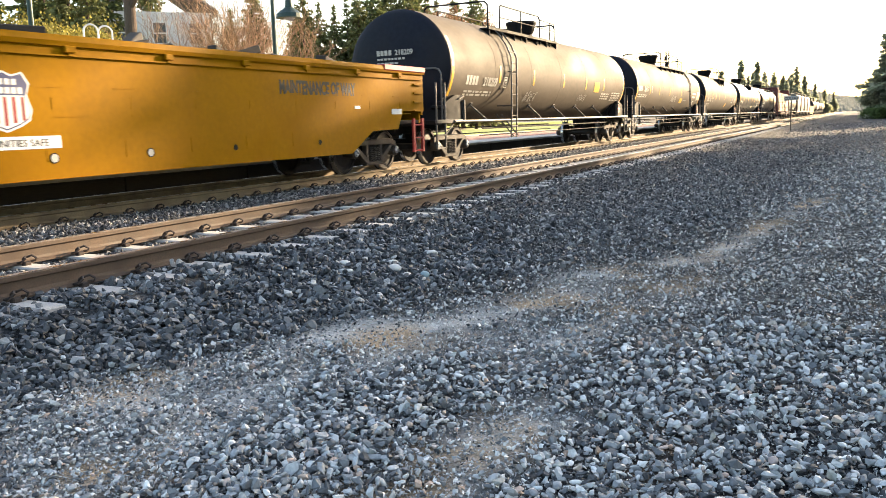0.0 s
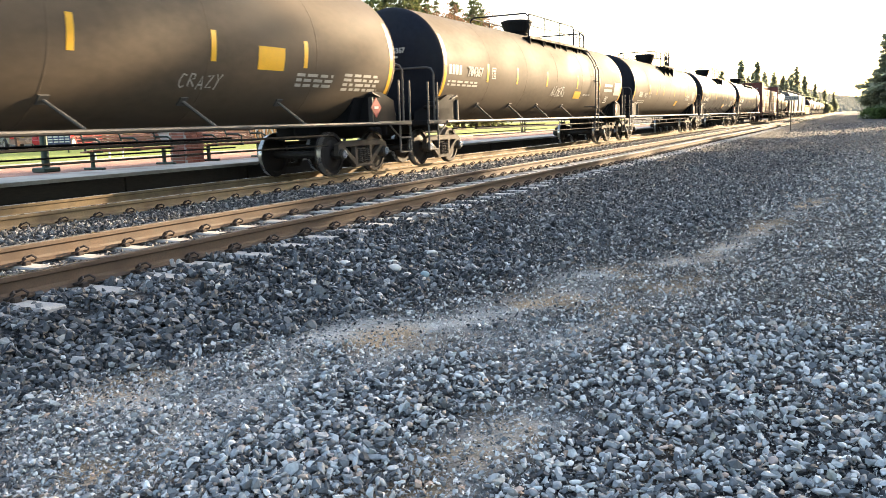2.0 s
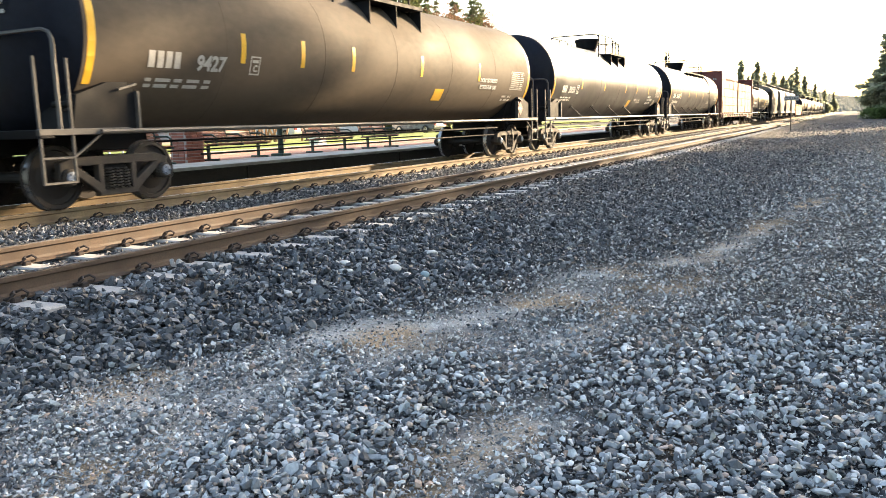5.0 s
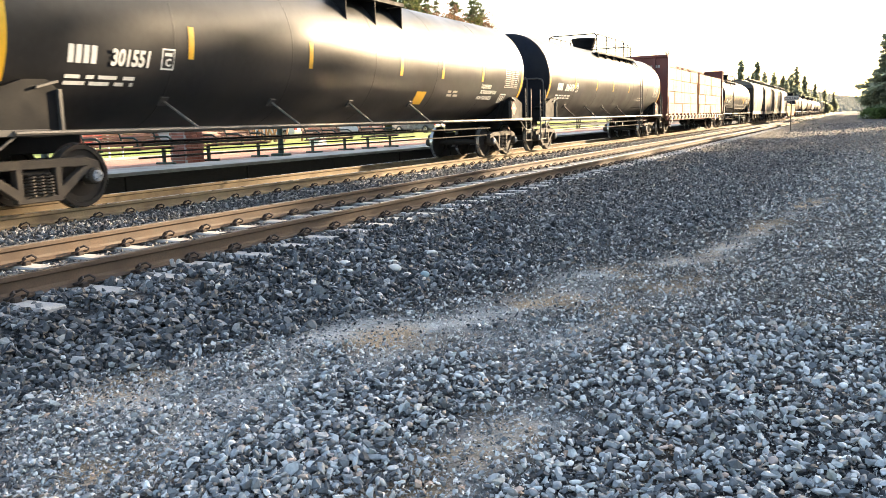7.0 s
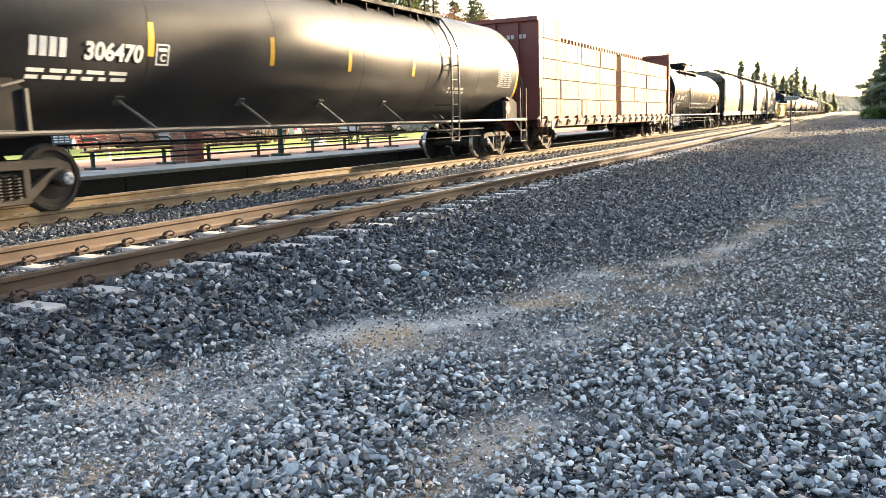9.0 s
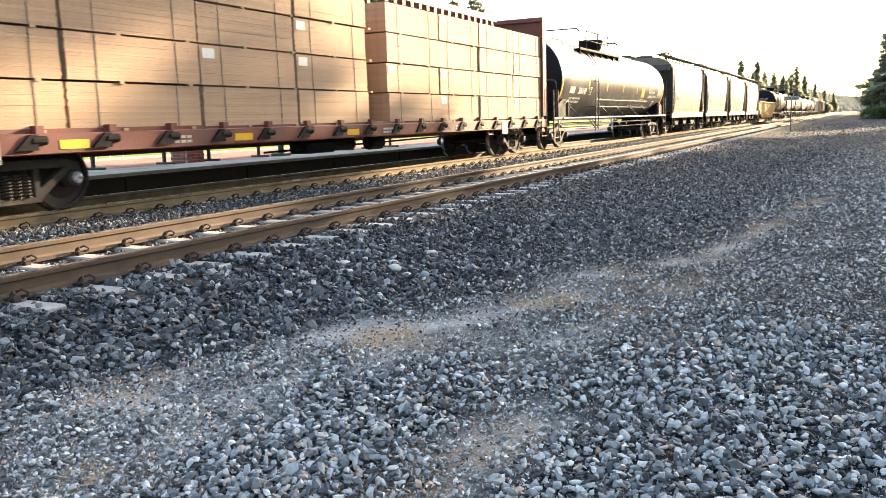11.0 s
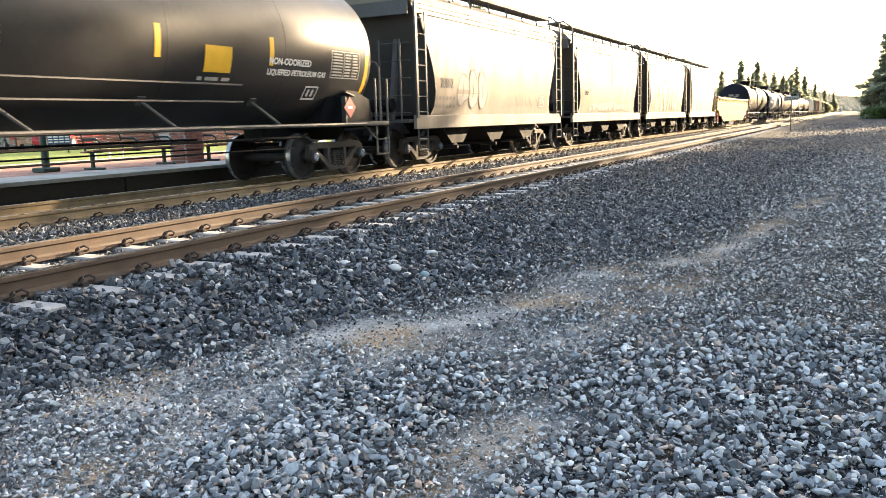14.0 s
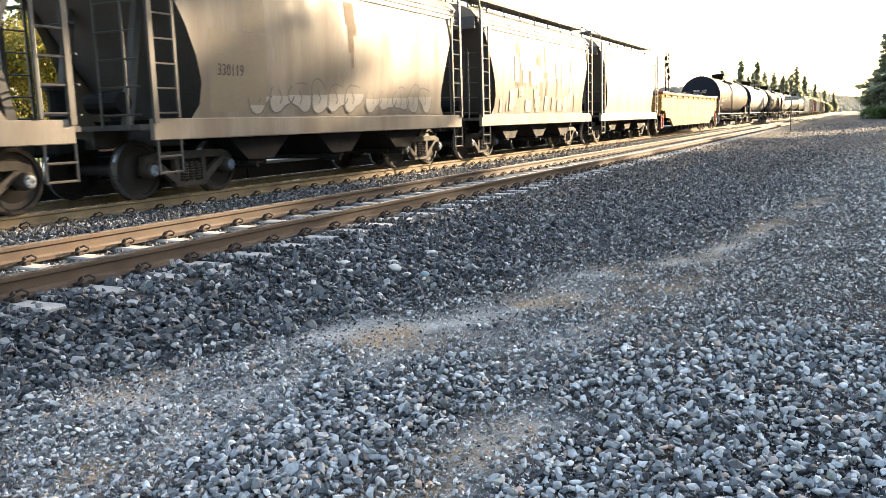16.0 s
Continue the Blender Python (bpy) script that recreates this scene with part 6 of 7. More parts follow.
def bench(y0, y1, x, label):
    b = empty_thing("park_bench", pose(x, (y0 + y1) / 2, 0.26), label, "bench", "benches along the platform")
    L = y1 - y0 + 0.3
    for k in range(6):
        bm = bmesh.new()
        z = 0.5 + k * 0.068
        box(bm, -0.24 - 0.03 * k, 0, z, 0.025, L, 0.058, ry=-14, bev=0.006)
        part("back_slat", bm, M_SLAT, b)
    for k in range(5):
        bm = bmesh.new()
        box(bm, 0.2 - k * 0.1, 0, 0.43 - 0.012 * k, 0.085, L, 0.03, bev=0.006)
        part("seat_slat", bm, M_SLAT, b)
    for yy in (-(y1 - y0) / 2, 0, (y1 - y0) / 2):
        bm = bmesh.new()
        if yy:
            box(bm, -0.05, yy, 0.2, 0.09, 0.07, 0.4, bev=0.015)
            box(bm, 0.0, yy, 0.025, 0.6, 0.09, 0.05, bev=0.015)
        box(bm, 0.0, yy, 0.39, 0.56, 0.06, 0.05, bev=0.012)
        pipe(bm, [(-0.24, yy, 0.4), (-0.29, yy, 0.6), (-0.4, yy, 0.92)], 0.026, 6)
        pipe(bm, [(-0.3, yy, 0.66), (0.1, yy, 0.66), (0.22, yy, 0.6), (0.22, yy, 0.42)], 0.024, 6)
        part("bench_frame", bm, M_IRON, b, "dark green cast iron frame")


def lamp_post(x, y, h, arm):
    b = empty_thing("street_lamp", pose(x, y, 0.24), "dark green iron street lamp with a bell shade", "street lamp", "lamp posts of the platform")
    bm = bmesh.new()
    rod(bm, (0, 0, 0), (0, 0, h), 0.07, 12, 0.05)
    rod(bm, (0, 0, 0.06), (0, 0, 0.9), 0.085, 12, 0.08)
    part("pole", bm, M_IRON, b)
    bm = bmesh.new()
    box(bm, 0, 0, 0.05, 0.42, 0.42, 0.1, bev=0.02)
    part("base_plate", bm, M_IRON, b)
    bm = bmesh.new()
    pipe(bm, [(0, 0, h - 0.2), (0, arm * 0.3, h + 0.25), (0, arm * 0.8, h + 0.3), (0, arm, h + 0.1), (0, arm, h - 0.1)], 0.03, 8)
    part("arm", bm, M_IRON, b)
    bm = bmesh.new()
    rod(bm, (0, arm, h - 0.1), (0, arm, h - 0.32), 0.09, 16, 0.12)
    rod(bm, (0, arm, h - 0.32), (0, arm, h - 0.5), 0.12, 16, 0.36)
    rod(bm, (0, arm, h - 0.5), (0, arm, h - 0.62), 0.36, 16, 0.38)
    part("shade", bm, M_IRON, b, "green enamelled bell shade")
    bm = bmesh.new()
    rod(bm, (0, arm, h - 0.6), (0, arm, h - 0.68), 0.2, 12, 0.1)
    part("lens", bm, M_DECAL_W, b)


def brick_pillar(x, y):
    b = empty_thing("brick_pillar", pose(x, y, 0.24), "square red brick pillar with a stone cap", "pillar")
    bm = bmesh.new()
    box(bm, 0, 0, 0.7, 0.52, 0.60, 1.4)
    part("core", bm, M_MORTAR, b)
    bm = bmesh.new()
    box(bm, 0, 0, 0, 0.06, 0.19, 0.065, bev=0.004)
    me = link_mesh("brick", bm, M_BRICK)
    for k in range(18):
        z = 0.04 + k * 0.077
        for i in range(3):
            y = -0.2 + i * 0.2 + (0.0 if k % 2 else 0.03)
            for s in (1, -1):
                part("brick", me, M_BRICK, b, m=pose(s * 0.245, y - 0.015, z))
                if i < 2:
                    part("brick", me, M_BRICK, b, m=pose(-0.1 + i * 0.2, s * 0.285, z, 0, 0, 90))
    bm = bmesh.new()
    box(bm, 0, 0, 1.45, 0.68, 0.76, 0.1, bev=0.02)
    part("cap_stone", bm, M_CONC, b)


def parked_car(x, y, rz, paint, label, tall=0.0):
    c = empty_thing("parked_car", pose(x, y, 0.22, 0, 0, rz), label, "car", "parked cars")
    bm = bmesh.new()
    extrude_x(bm, [(-2.25, 0.32), (2.25, 0.32), (2.28, 0.62), (2.1, 0.86), (1.0, 0.95), (-1.5, 0.98), (-2.2, 0.9), (-2.3, 0.6)], -0.88, 0.88)
    bmesh.ops.bevel(bm, geom=bm.edges[:], offset=0.06, segments=2, affect="EDGES")
    part("body", bm, paint, c)
    bm = bmesh.new()
    extrude_x(bm, [(1.0, 0.93), (-1.75, 0.95), (-1.3, 1.4 + tall), (0.15, 1.45 + tall)], -0.76, 0.76)
    bmesh.ops.bevel(bm, geom=bm.edges[:], offset=0.08, segments=2, affect="EDGES")
    part("cabin_glass", bm, M_GLASS, c, "dark glazed cabin")
    bm = bmesh.new()
    extrude_x(bm, [(-1.25, 1.38 + tall), (0.12, 1.43 + tall), (0.1, 1.49 + tall), (-1.2, 1.46 + tall)], -0.7, 0.7)
    part("roof", bm, paint, c)
    for wx in (-0.8, 0.8):
        for wy in (-1.4, 1.4):
            bm = bmesh.new()
            lathe_x(bm, [(0.2, -0.11), (0.31, -0.11), (0.34, -0.07), (0.34, 0.07), (0.31, 0.11), (0.2, 0.11)], 20)
            w = part("wheel", bm, M_TYRE, c, m=pose(wx * 1.03, wy, 0.34))
            bm = bmesh.new()
            lathe_x(bm, [(0.2, -0.115), (0.05, -0.13), (0.05, 0.13), (0.2, 0.115)], 14)
            part("rim", bm, M_TREAD, w)
    for s in (1, -1):
        for wy, material in ((2.2, M_DECAL_W), (-2.26, M_RED)):
            bm = bmesh.new()
            box(bm, s * 0.68, wy, 0.7, 0.3, 0.1, 0.14, bev=0.02)
            part("headlight" if wy > 0 else "tail_light", bm, material, c)


def build_park():
    bench(12.75, 14.85, -14.85, "red-brown slatted park bench with dark iron frame")
    bench(16.4, 18.4, -14.85, "red-brown slatted park bench with dark iron frame")
    bench(21.0, 22.8, -14.85, "red-brown slatted park bench with dark iron frame")
    bench(24.0, 25.5, -14.7, "red-brown slatted park bench with dark iron frame")
    lamp_post(-15.9, 12.35, 4.85, 0.7)
    lamp_post(-14.5, 18.9, 4.5, 0.75)
    brick_pillar(-15.1, 15.85)
    parked_car(-46.5, 34, 70, M_CARG, "grey parked car on the pale road", 0.1)
    parked_car(-38.5, 31.5, 25, M_CARR, "red parked car beside the lawn", 0.15)
    parked_car(-37.5, 49, 80, M_CARW, "white parked car beyond the lawn", 0.1)
    parked_car(-38, 60, 80, M_CARW, "white parked van beyond the lawn", 0.5)
    parked_car(-33, 62, 80, M_CARG, "dark parked car beyond the lawn", 0.2)
    b = empty_thing("notice_board", pose(-30.5, 24.3, 0.26, 0, 0, 50), "low blue-grey notice board with white print", "sign")
    bm = bmesh.new()
    box(bm, 0, 0, 0.62, 1.15, 0.06, 0.5, bev=0.01)
    part("panel", bm, M_NAVY, b)
    bm = bmesh.new()
    for k in range(4):
        for i in range(5):
            box(bm, -0.44 + i * 0.22, -0.035, 0.8 - k * 0.11, 0.17, 0.01, 0.05)
    part("print_bars", bm, M_DECAL_W, b)
    for s in (1, -1):
        bm = bmesh.new()
        box(bm, s * 0.45, 0, 0.2, 0.07, 0.07, 0.4)
        part("post", bm, M_IRON, b)
    bm = bmesh.new()
    box(bm, 0, 0, 0.2, 0.5, 0.6, 0.4, bev=0.03)
    thing("utility_box", bm, M_CARW, "small white utility box on the lawn", "utility box", m=pose(-20.5, 29.3, 0.26))


def station_sign():
    s = empty_thing("station_sign", pose(-4.15, 66, -0.42), "white station name sign on a grey post", "sign")
    bm = bmesh.new()
    rod(bm, (0, 0, 0), (0, 0, 2.62), 0.04, 10)
    part("post", bm, M_GREYPIPE, s)
    bm = bmesh.new()
    box(bm, 0, -0.06, 2.46, 1.0, 0.04, 0.34, bev=0.01)
    part("panel", bm, M_WHITE_DULL, s)
    lettering("COLFAX", 0.27, M_INK, s, on_end(0, -0.085, 2.37), 0.95, 0.006)


def mast(x, y, h):
    m = empty_thing("signal_mast", pose(x, y, 0), "dark lattice radio mast", "mast")
    bm = bmesh.new()
    for sx in (-0.35, 0.35):
        for sy in (-0.35, 0.35):
            rod(bm, (sx, sy, 0), (sx * 0.7, sy * 0.7, h), 0.06, 5)
    n = int(h / 0.9)
    for k in range(n):
        z = k * 0.9
        for a, b in (((-1, -1), (1, -1)), ((1, -1), (1, 1)), ((1, 1), (-1, 1)), ((-1, 1), (-1, -1))):
            rod(bm, (a[0] * 0.33, a[1] * 0.33, z), (b[0] * 0.33, b[1] * 0.33, z + 0.9), 0.04, 4)
    part("lattice", bm, M_DARK, m)
    for k in range(4):
        bm = bmesh.new()
        box(bm, random.uniform(-0.5, 0.5), -0.3, h * 0.62 + k * h * 0.09, 0.5, 0.4, 0.8, bev=0.05)
        part("antenna", bm, M_DARK, m)


# ---------------------------------------------------------------- trees
def leaf_mesh(name, centres, normals_seed, sizes, material, long=1.0, dirs=None):
    """Many small pointed leaf clumps, four corners each, as one mesh."""
    rng = np.random.default_rng(normals_seed)
    n = len(centres)
    if dirs is None:
        dirs = rng.normal(0, 1, (n, 3))
    dirs = dirs + rng.normal(0, 0.35, (n, 3))
    dirs /= np.linalg.norm(dirs, axis=1)[:, None]
    side = np.cross(dirs, rng.normal(0, 1, (n, 3)))
    side /= np.linalg.norm(side, axis=1)[:, None]
    a = dirs * (sizes * long)[:, None]
    b = side * (sizes * 0.45)[:, None]
    P = np.stack([centres - a * 0.5, centres + b - a * 0.05, centres + a * 0.5, centres - b + a * 0.05], 1).reshape(-1, 3)
    F = np.arange(n * 4).reshape(-1, 4)
    me = bpy.data.meshes.new(name)
    me.vertices.add(len(P))
    me.vertices.foreach_set("co", P.astype(np.float32).ravel())
    me.loops.add(F.size)
    me.loops.foreach_set("vertex_index", F.astype(np.int32).ravel())
    me.polygons.add(n)
    me.polygons.foreach_set("loop_start", (np.arange(n) * 4).astype(np.int32))
    me.update(calc_edges=True)
    me.materials.append(material)
    return me


def conifer(seed, h, r, material, low=0.12, per=16, label="tall dark green conifer with ragged boughs", clump=1.0, taper=0.8):
    rng = np.random.default_rng(seed)
    t = empty_thing("conifer", pose(0, 0, 0), label, "tree", "conifers")
    bm = bmesh.new()
    rod(bm, (0, 0, -0.5), (0, 0, h * 0.6), h * 0.014, 8, h * 0.008)
    rod(bm, (0, 0, h * 0.6), (0, 0, h * 0.97), h * 0.008, 6, 0.02)
    cs, ds, ss = [], [], []
    z = h * low
    while z < h * 0.985:
        u = (z - h * low) / (h * (1 - low))
        rad = r * (1 - u) ** taper * (0.75 + 0.25 * math.sin(seed + u * 9)) + 0.12
        for k in range(int(rng.integers(4, 7))):
            a = rng.uniform(0, 6.283)
            L = rad * rng.uniform(0.55, 1.12)
            if rng.uniform() < 0.1:
                continue
            droop = rng.uniform(0.1, 0.35)
            tip = np.array([math.cos(a) * L, math.sin(a) * L, z - L * droop + 0.12 * L])
            if L > 0.8 and clump < 1.5:
                rod(bm, (0, 0, z), (tip[0] * 0.9, tip[1] * 0.9, z + (tip[2] - z) * 0.9), 0.035, 3, 0.01)
            n = max(3, int(per * L / 1.6))
            f = rng.uniform(0.15, 1.05, n)
            c = np.stack([tip[0] * f, tip[1] * f, z + (tip[2] - z) * f], 1) + rng.normal(0, 0.13 + 0.05 * L, (n, 3)) * [1, 1, 0.6]
            cs.append(c)
            ds.append(np.tile([math.cos(a), math.sin(a), -0.35], (n, 1)) + rng.normal(0, 0.5, (n, 3)))
            ss.append(clump * rng.uniform(0.4, 0.9, n) * (0.6 + 0.4 * (1 - u)))
        z += h * 0.022 * rng.uniform(0.7, 1.4)
    part("trunk", bm, M_BARK, t)
    part("crown", leaf_mesh("crown", np.concatenate(cs), seed, np.concatenate(ss), material, 1.3, np.concatenate(ds)), material, t)
    return t


def broadleaf(seed, h, r, material, label, leaves=5000, leaf=0.3, bare=False, upright=0.5, twig=M_BARK):
    rng = random.Random(seed)
    t = empty_thing("broadleaf_tree", pose(0, 0, 0), label, "tree", "broadleaf trees")
    bm = bmesh.new()
    tips = []

    def grow(p, d, length, rad, depth):
        q = p + d * length
        rod(bm, p, q, rad, 5 if depth > 2 else 3, rad * 0.65)
        if depth == 0:
            tips.append(q)
            return
        for k in range(rng.choice((2, 3, 3))):
            e = (d + Vector((rng.gauss(0, 0.5), rng.gauss(0, 0.5), rng.gauss(0, 0.3) + upright * 0.35))).normalized()
            grow(q if k else p + d * length * 0.75, e, length * rng.uniform(0.6, 0.85), rad * 0.6, depth - 1)
            tips.append(q)

    stems = 1 if not bare else 5
    for s in range(stems):
        d = Vector((rng.gauss(0, 0.25 if bare else 0.05), rng.gauss(0, 0.25 if bare else 0.05), 1)).normalized()
        grow(Vector((rng.gauss(0, 0.4) if bare else 0, rng.gauss(0, 0.4) if bare else 0, -0.3)), d, h * 0.3, h * (0.008 if bare else 0.02), 5 if bare else 4)
    part("trunk", bm, twig, t)
    if leaves:
        g = np.random.default_rng(seed)
        T = np.array([tuple(x) for x in tips])
        T = T[T[:, 2] > h * 0.25]
        c = T[g.integers(0, len(T), leaves)] + g.normal(0, r, (leaves, 3)) * [1, 1, 0.8]
        part("crown", leaf_mesh("crown", c, seed, g.uniform(0.6, 1.3, leaves) * leaf, material), material, t)
    return t


def house(x, y, rz):
    h = empty_thing("house", pose(x, y, 0.2, 0, 0, rz), "tall white clapboard house with a porch", "house")
    bm = bmesh.new()
    box(bm, 0, 0, 5.5, 9, 8, 11)
    wall = part("wall", bm, M_HOUSE, h)
    for k in range(40):
        bm = bmesh.new()
        box(bm, 0, -4.01, 0.4 + k * 0.27, 9.04, 0.04, 0.02)
        part("clapboard", bm, M_HOUSE, wall)
    bm = bmesh.new()
    extrude_y(bm, [(-5.0, 10.9), (0, 14.5), (5.0, 10.9), (5.0, 11.1), (0, 14.8), (-5.0, 11.1)], -4.5, 4.5)
    box(bm, 0, -4.8, 7.6, 9.6, 1.9, 0.25)
    part("roof", bm, M_ROOF, h)
    for zc in (2.0, 5.4, 9.2):
        for xc in (-3.0, 0, 3.0):
            bm = bmesh.new()
            box(bm, xc, -4.03, zc, 1.0, 0.06, 1.7)
            w = part("window", bm, M_GLASS, h)
            bm = bmesh.new()
            for dx in (-0.56, 0.56):
                box(bm, xc + dx, -4.06, zc, 0.12, 0.1, 1.9)
            for dz in (-0.9, 0, 0.9):
                box(bm, xc, -4.06, zc + dz, 1.2, 0.1, 0.1)
            part("frame", bm, M_HOUSE, w)
    for k in range(5):
        bm = bmesh.new()
        box(bm, -4.4 + k * 2.2, -5.6, 3.8, 0.18, 0.18, 7.4)
        part("porch_post", bm, M_HOUSE, h)


def place(ob, x, y, s=1.0, turn=0.0, z=0.2):
    return copy_thing(ob, pose(x, y, z, 0, 0, turn) @ Matrix.Scale(s / ob.scale[0], 4))


def build_trees():
    rng = random.Random(2)
    ca = conifer(1, 16, 3.6, M_NEEDLE, 0.06, 34, clump=0.68)
    cb = conifer(2, 19, 4.3, M_NEEDLE2, 0.06, 34, "tall olive green conifer with ragged boughs", 0.68)
    cc = conifer(3, 22, 4.4, M_NEEDLE, 0.1, 32, clump=0.68)
    pa = broadleaf(5, 13, 0.42, M_RUST, "autumn tree with thin rust-brown leaves", 8000, 0.15)
    pb = broadleaf(6, 9, 0.7, M_GOLD, "autumn tree with yellow-green leaves", 11000, 0.19)
    kinds = (ca, cb, cc)
    fa = conifer(11, 16, 5.6, M_NEEDLE_HAZE, 0.06, 40, "distant conifer, haze put into its pale needles", 1.0, 0.9)
    fb = conifer(12, 19, 6.6, M_NEEDLE_HAZE, 0.06, 40, "distant conifer, haze put into its pale needles", 1.0, 0.9)
    fc = conifer(13, 22, 7.6, M_NEEDLE_HAZE, 0.06, 40, "distant conifer, haze put into its pale needles", 1.0, 0.9)
    sa = conifer(21, 16, 3.6, M_NEEDLE, 0.06, 6, "unseen tall conifer that shades the yard", 2.2)
    sb2 = conifer(22, 19, 4.3, M_NEEDLE2, 0.06, 6, "unseen tall olive conifer that shades the yard", 2.2)
    sc = conifer(23, 22, 4.4, M_NEEDLE, 0.1, 6, "unseen tall conifer that shades the yard", 2.2)
    # behind the park
    H = (16.0, 19.0, 22.0)

    def row(rows, z=0.2, of=kinds):
        for k, (x, y, h) in enumerate(rows):
            j = (k * 7 + int(abs(x))) % 3
            place(of[j], x, y, h / H[j], rng.uniform(0, 360), z)

    ca.matrix_basis = pose(-54.7, 77.7, 0.2) @ Matrix.Scale(13.8 / 16, 4)
    cb.matrix_basis = pose(-51.0, 74.2, 0.2) @ Matrix.Scale(14.0 / 19, 4)
    cc.matrix_basis = pose(-52.8, 46.0, 0.2) @ Matrix.Scale(14.0 / 22, 4)
    row(((-52.4, 79.2, 14.4), (-49.6, 77.5, 14.8), (-51.6, 83.3, 15.1), (-48.8, 81.5, 17.7), (-50, 86.6, 18), (-44.6, 80.4, 17.7), (-47.1, 88.2, 18.5), (-43.5, 84.4, 17),
         (-58, 80, 15), (-55, 88, 17), (-50, 95, 19), (-45, 95, 19), (-61, 72, 14), (-57, 70, 12), (-55.5, 50.4, 14), (-58, 53, 15), (-61, 47, 14), (-52, 119, 19), (-56, 60, 11), (-47, 78, 14), (-50, 42, 15), (-46.5, 40.5, 13), (-55, 44, 16), (-58, 41, 15), (-64, 53, 17), (-63, 62, 18), (-66, 45, 17), (-68, 38, 16), (-72, 56, 19), (-60, 34, 13), (-67, 30, 14), (-53, 66, 15), (-50, 70, 15), (-46, 74, 15), (-42, 78, 16), (-38.8, 87, 16), (-41.5, 83, 15)))
    pa.matrix_basis = pose(-37.8, 76.1, 0.2) @ Matrix.Scale(1.1, 4)
    for x, y, s in ((-43, 90.3, 1.25), (-39.4, 92.1, 1.2), (-46, 99, 1.3)):
        place(pa, x, y, s, rng.uniform(0, 360))
    pb.matrix_basis = pose(-40.4, 32.7, 0.2) @ Matrix.Scale(0.85, 4)
    for x, y, s in ((-47.3, 37, 1.0), (-38.3, 32.8, 0.75), (-43.5, 36.5, 0.9), (-42, 31, 0.8), (-51, 36, 1.1)):
        place(pb, x, y, s, rng.uniform(0, 360))
    sh = broadleaf(8, 9.0, 0.5, M_RUST, "bare many-stemmed tree with tan twigs", 0, 0.2, True, 0.9, M_TWIG)
    sh.matrix_basis = pose(-30.6, 33.0, 0.2)
    for x, y, s in ((-27.8, 31.5, 1.0), (-29.6, 35.3, 1.0), (-27.6, 34.6, 0.95), (-31.5, 37.5, 1.05), (-29, 38.5, 1.0)):
        place(sh, x, y, s, rng.uniform(0, 360))
    bm = bmesh.new()
    pipe(bm, [(0, 0, -0.3), (0.05, 0, 2), (0.1, 0.05, 6), (0.3, 0.1, 13)], 0.24, 14)
    for a, b in (((0.15, 0, 6), (2.5, 0.5, 9)), ((0.2, 0, 7), (-2, 1, 10))):
        rod(bm, a, b, 0.15, 8, 0.08)
    thing("tree_trunk", bm, M_BARK, "thick dark furrowed tree trunk", "tree", m=pose(-27.6, 26.1, 0.2))
    house(-57, 57, 50)
    # far conifers left of the line, beyond the train; haze is in their colour
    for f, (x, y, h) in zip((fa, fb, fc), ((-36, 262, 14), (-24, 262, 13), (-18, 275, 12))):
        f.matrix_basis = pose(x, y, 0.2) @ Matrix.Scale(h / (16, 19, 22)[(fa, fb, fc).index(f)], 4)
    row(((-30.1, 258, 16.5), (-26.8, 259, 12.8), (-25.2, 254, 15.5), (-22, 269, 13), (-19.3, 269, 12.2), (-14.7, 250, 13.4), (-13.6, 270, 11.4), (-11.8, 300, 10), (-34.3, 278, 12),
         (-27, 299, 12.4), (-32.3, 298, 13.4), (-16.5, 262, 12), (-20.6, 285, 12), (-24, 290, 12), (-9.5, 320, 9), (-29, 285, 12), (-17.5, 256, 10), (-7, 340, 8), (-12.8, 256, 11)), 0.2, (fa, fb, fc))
    # conifers in the same haze-paled needles, and shrubs, at the right of the yard
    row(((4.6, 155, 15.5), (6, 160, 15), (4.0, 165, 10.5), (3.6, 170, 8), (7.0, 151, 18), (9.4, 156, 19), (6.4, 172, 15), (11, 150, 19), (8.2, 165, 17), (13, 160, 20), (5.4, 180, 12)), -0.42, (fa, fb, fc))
    sb = broadleaf(9, 2.0, 0.45, M_SHRUB, "green leafy shrub at the yard edge", 1500, 0.22)
    sb.matrix_basis = pose(2.6, 148, -0.42)
    for x, y, s in ((3.4, 146, 1.0), (4.4, 147, 1.1), (1.9, 152, 0.9), (5.4, 146, 1.1)):
        place(sb, x, y, s, rng.uniform(0, 360), -0.42)
    # unseen conifers along the right of the yard, placed to shade it from the low sun
    y = 20.0
    while y < 320:
        if 103 < y < 118:
            y = 118.0
        if 186 < y < 218:
            y = 218.0
        for x, h in ((17, 17.8), (22.5, 20.2), (29, 23)):
            x += rng.uniform(-1, 1)
            # the wood's clearing lies along the light
            row(((x, y + (x - 17) * 2.475, h + rng.uniform(-0.6, 0.6) + (1.3 if 54 < y < 76 and x < 19 else 0)),), -0.42, (sa, sb2, sc))
        y += rng.uniform(2.6, 3.6)
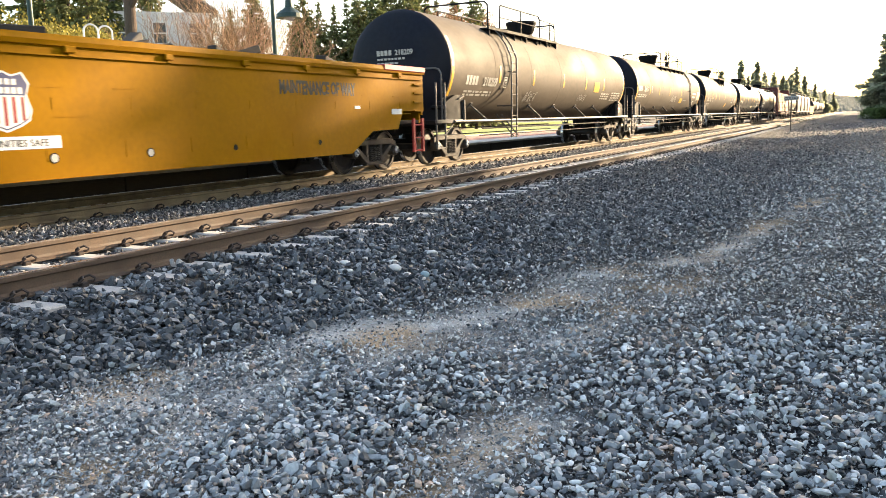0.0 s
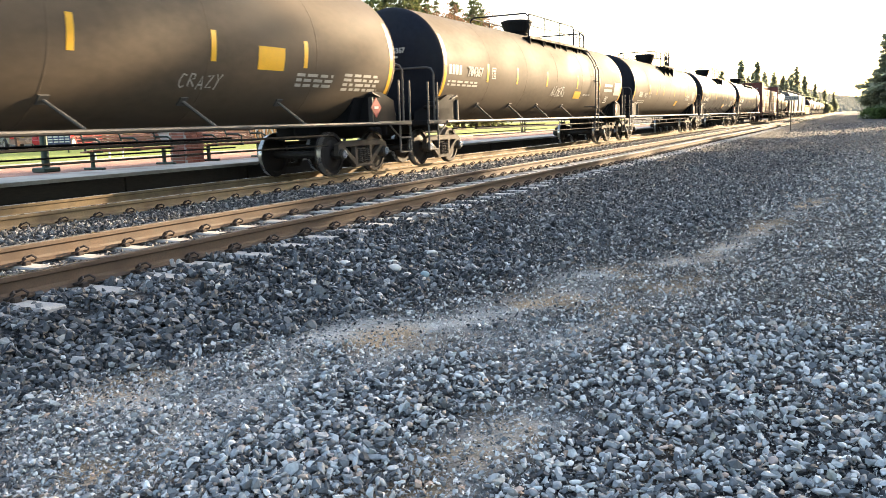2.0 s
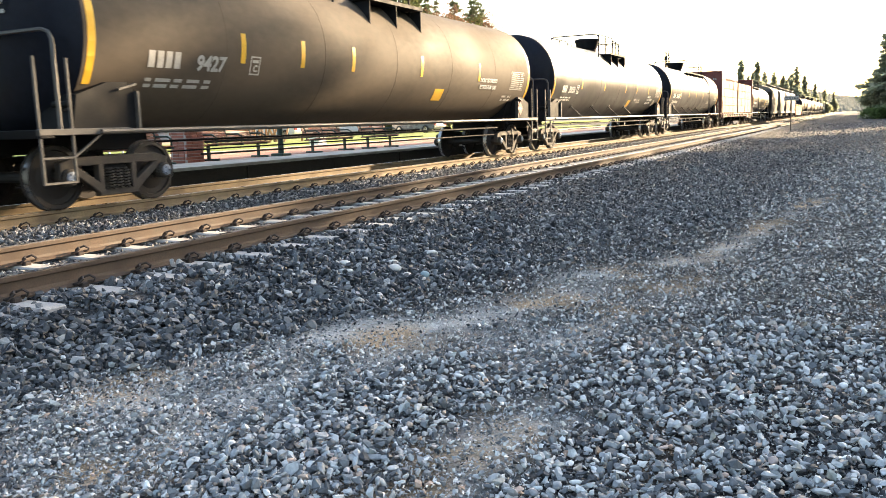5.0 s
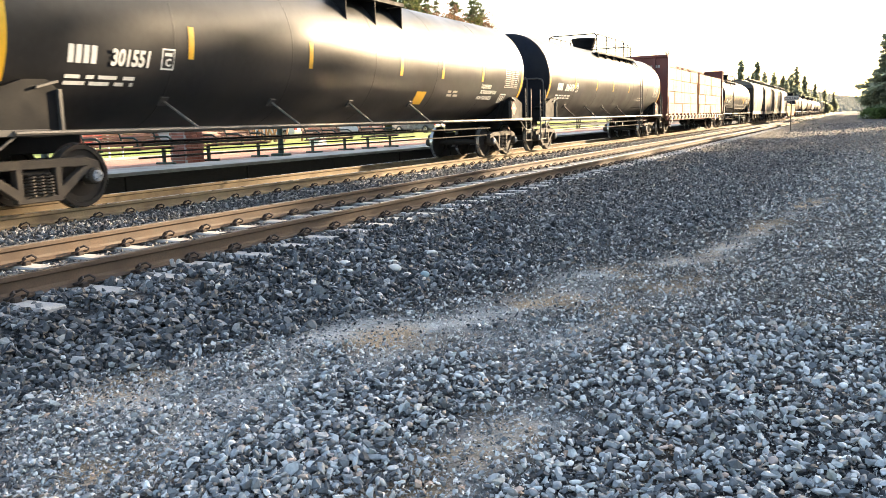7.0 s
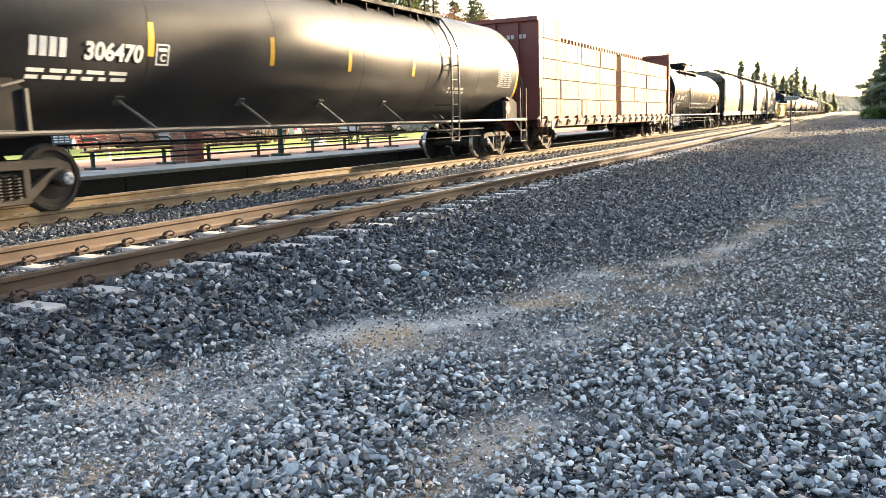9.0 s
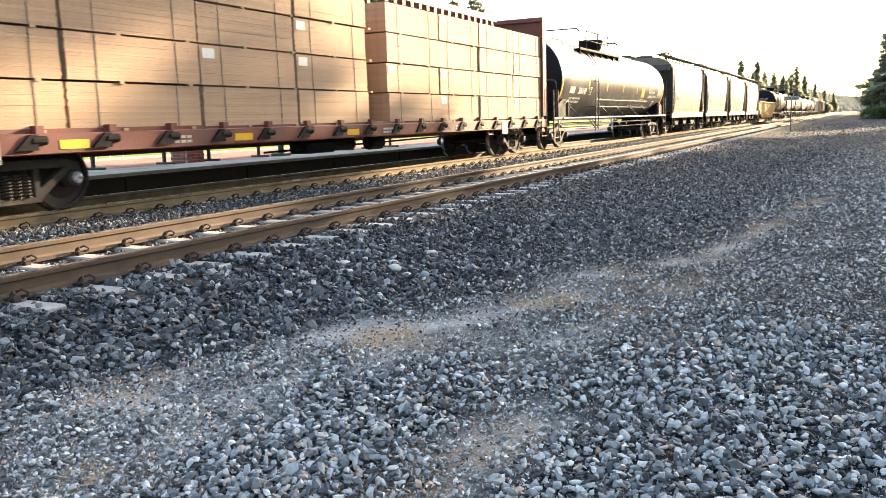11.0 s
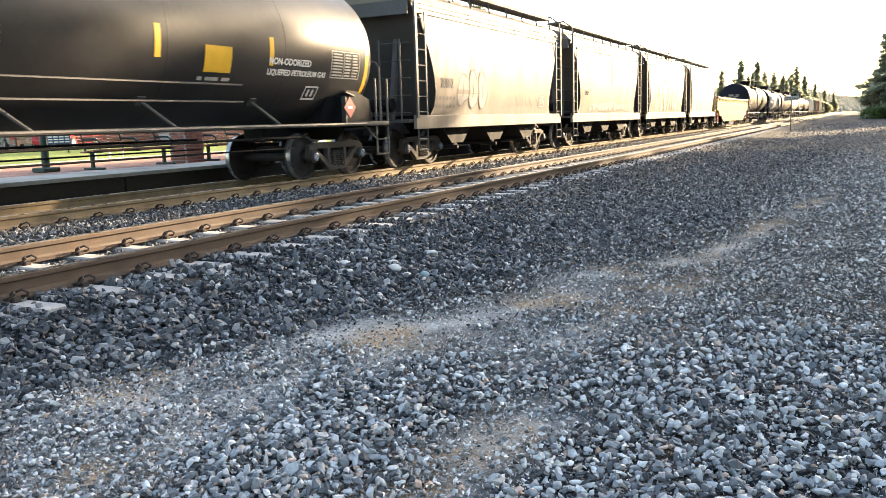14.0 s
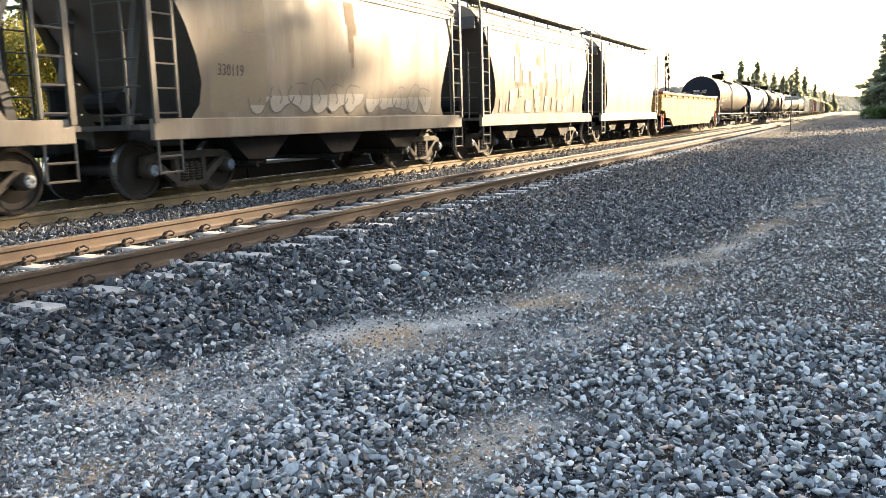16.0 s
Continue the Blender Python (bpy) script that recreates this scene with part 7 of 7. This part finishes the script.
    # unseen tall pines with bare lower trunks, added to dapple the passing cars
    tall = conifer(24, 35, 3.7, M_NEEDLE, 0.66, 9, "unseen tall bare-trunked pine that dapples the train", 2.0)
    broad = conifer(26, 23.6, 2.7, M_NEEDLE2, 0.85, 9, "unseen broad-topped pine that dapples the train", 1.6, 0.42)
    tall.matrix_basis = pose(17.5, 63, -0.42)
    broad.matrix_basis = pose(17, 76.2, -0.42)
    for k, (x, y) in enumerate(((17.2, 71.2), (20, 60), (17, 54), (18.5, 47))):
        place(tall, x, y, 1.0, k * 80, -0.42)
    for f, (x, y, h) in zip((sa, sb2, sc), ((35, 130, 24), (36, 140, 24), (35, 150, 24))):
        f.matrix_basis = pose(x, y, -0.42) @ Matrix.Scale(h / (16, 19, 22)[(sa, sb2, sc).index(f)], 4)
    # wooded ridge with the haze put into its leaf colour
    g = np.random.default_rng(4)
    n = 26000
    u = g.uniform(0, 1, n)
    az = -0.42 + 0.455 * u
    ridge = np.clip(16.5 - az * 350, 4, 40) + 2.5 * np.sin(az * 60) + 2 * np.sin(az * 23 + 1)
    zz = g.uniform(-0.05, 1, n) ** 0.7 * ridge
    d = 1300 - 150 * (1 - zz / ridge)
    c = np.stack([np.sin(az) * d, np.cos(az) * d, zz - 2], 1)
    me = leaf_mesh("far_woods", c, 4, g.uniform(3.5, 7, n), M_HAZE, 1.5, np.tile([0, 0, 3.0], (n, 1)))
    tagged(new("far_woods", me), "distant wooded ridge, haze put into its pale colour", "woods", kind="stuff")


def white_arch(x, y):
    bm = bmesh.new()
    pts = [(0, -0.2, 0)] + [(0, -0.2 * math.cos(math.pi * k / 10), 3.88 + 0.2 * math.sin(math.pi * k / 10)) for k in range(11)] + [(0, 0.2, 0)]
    pipe(bm, pts, 0.03, 8)
    thing("arch_frame", bm, M_CARW, "white bent pipe arch frame in the park", "frame", "white arches", m=pose(x, y, 0.26, 0, 0, -40))


white_arch(-21.0, 18.35)
white_arch(-21.0, 18.9)
build_platform()
build_park()
station_sign()
mast(-31.2, 156.9, 12.9)
build_trees()
motions()
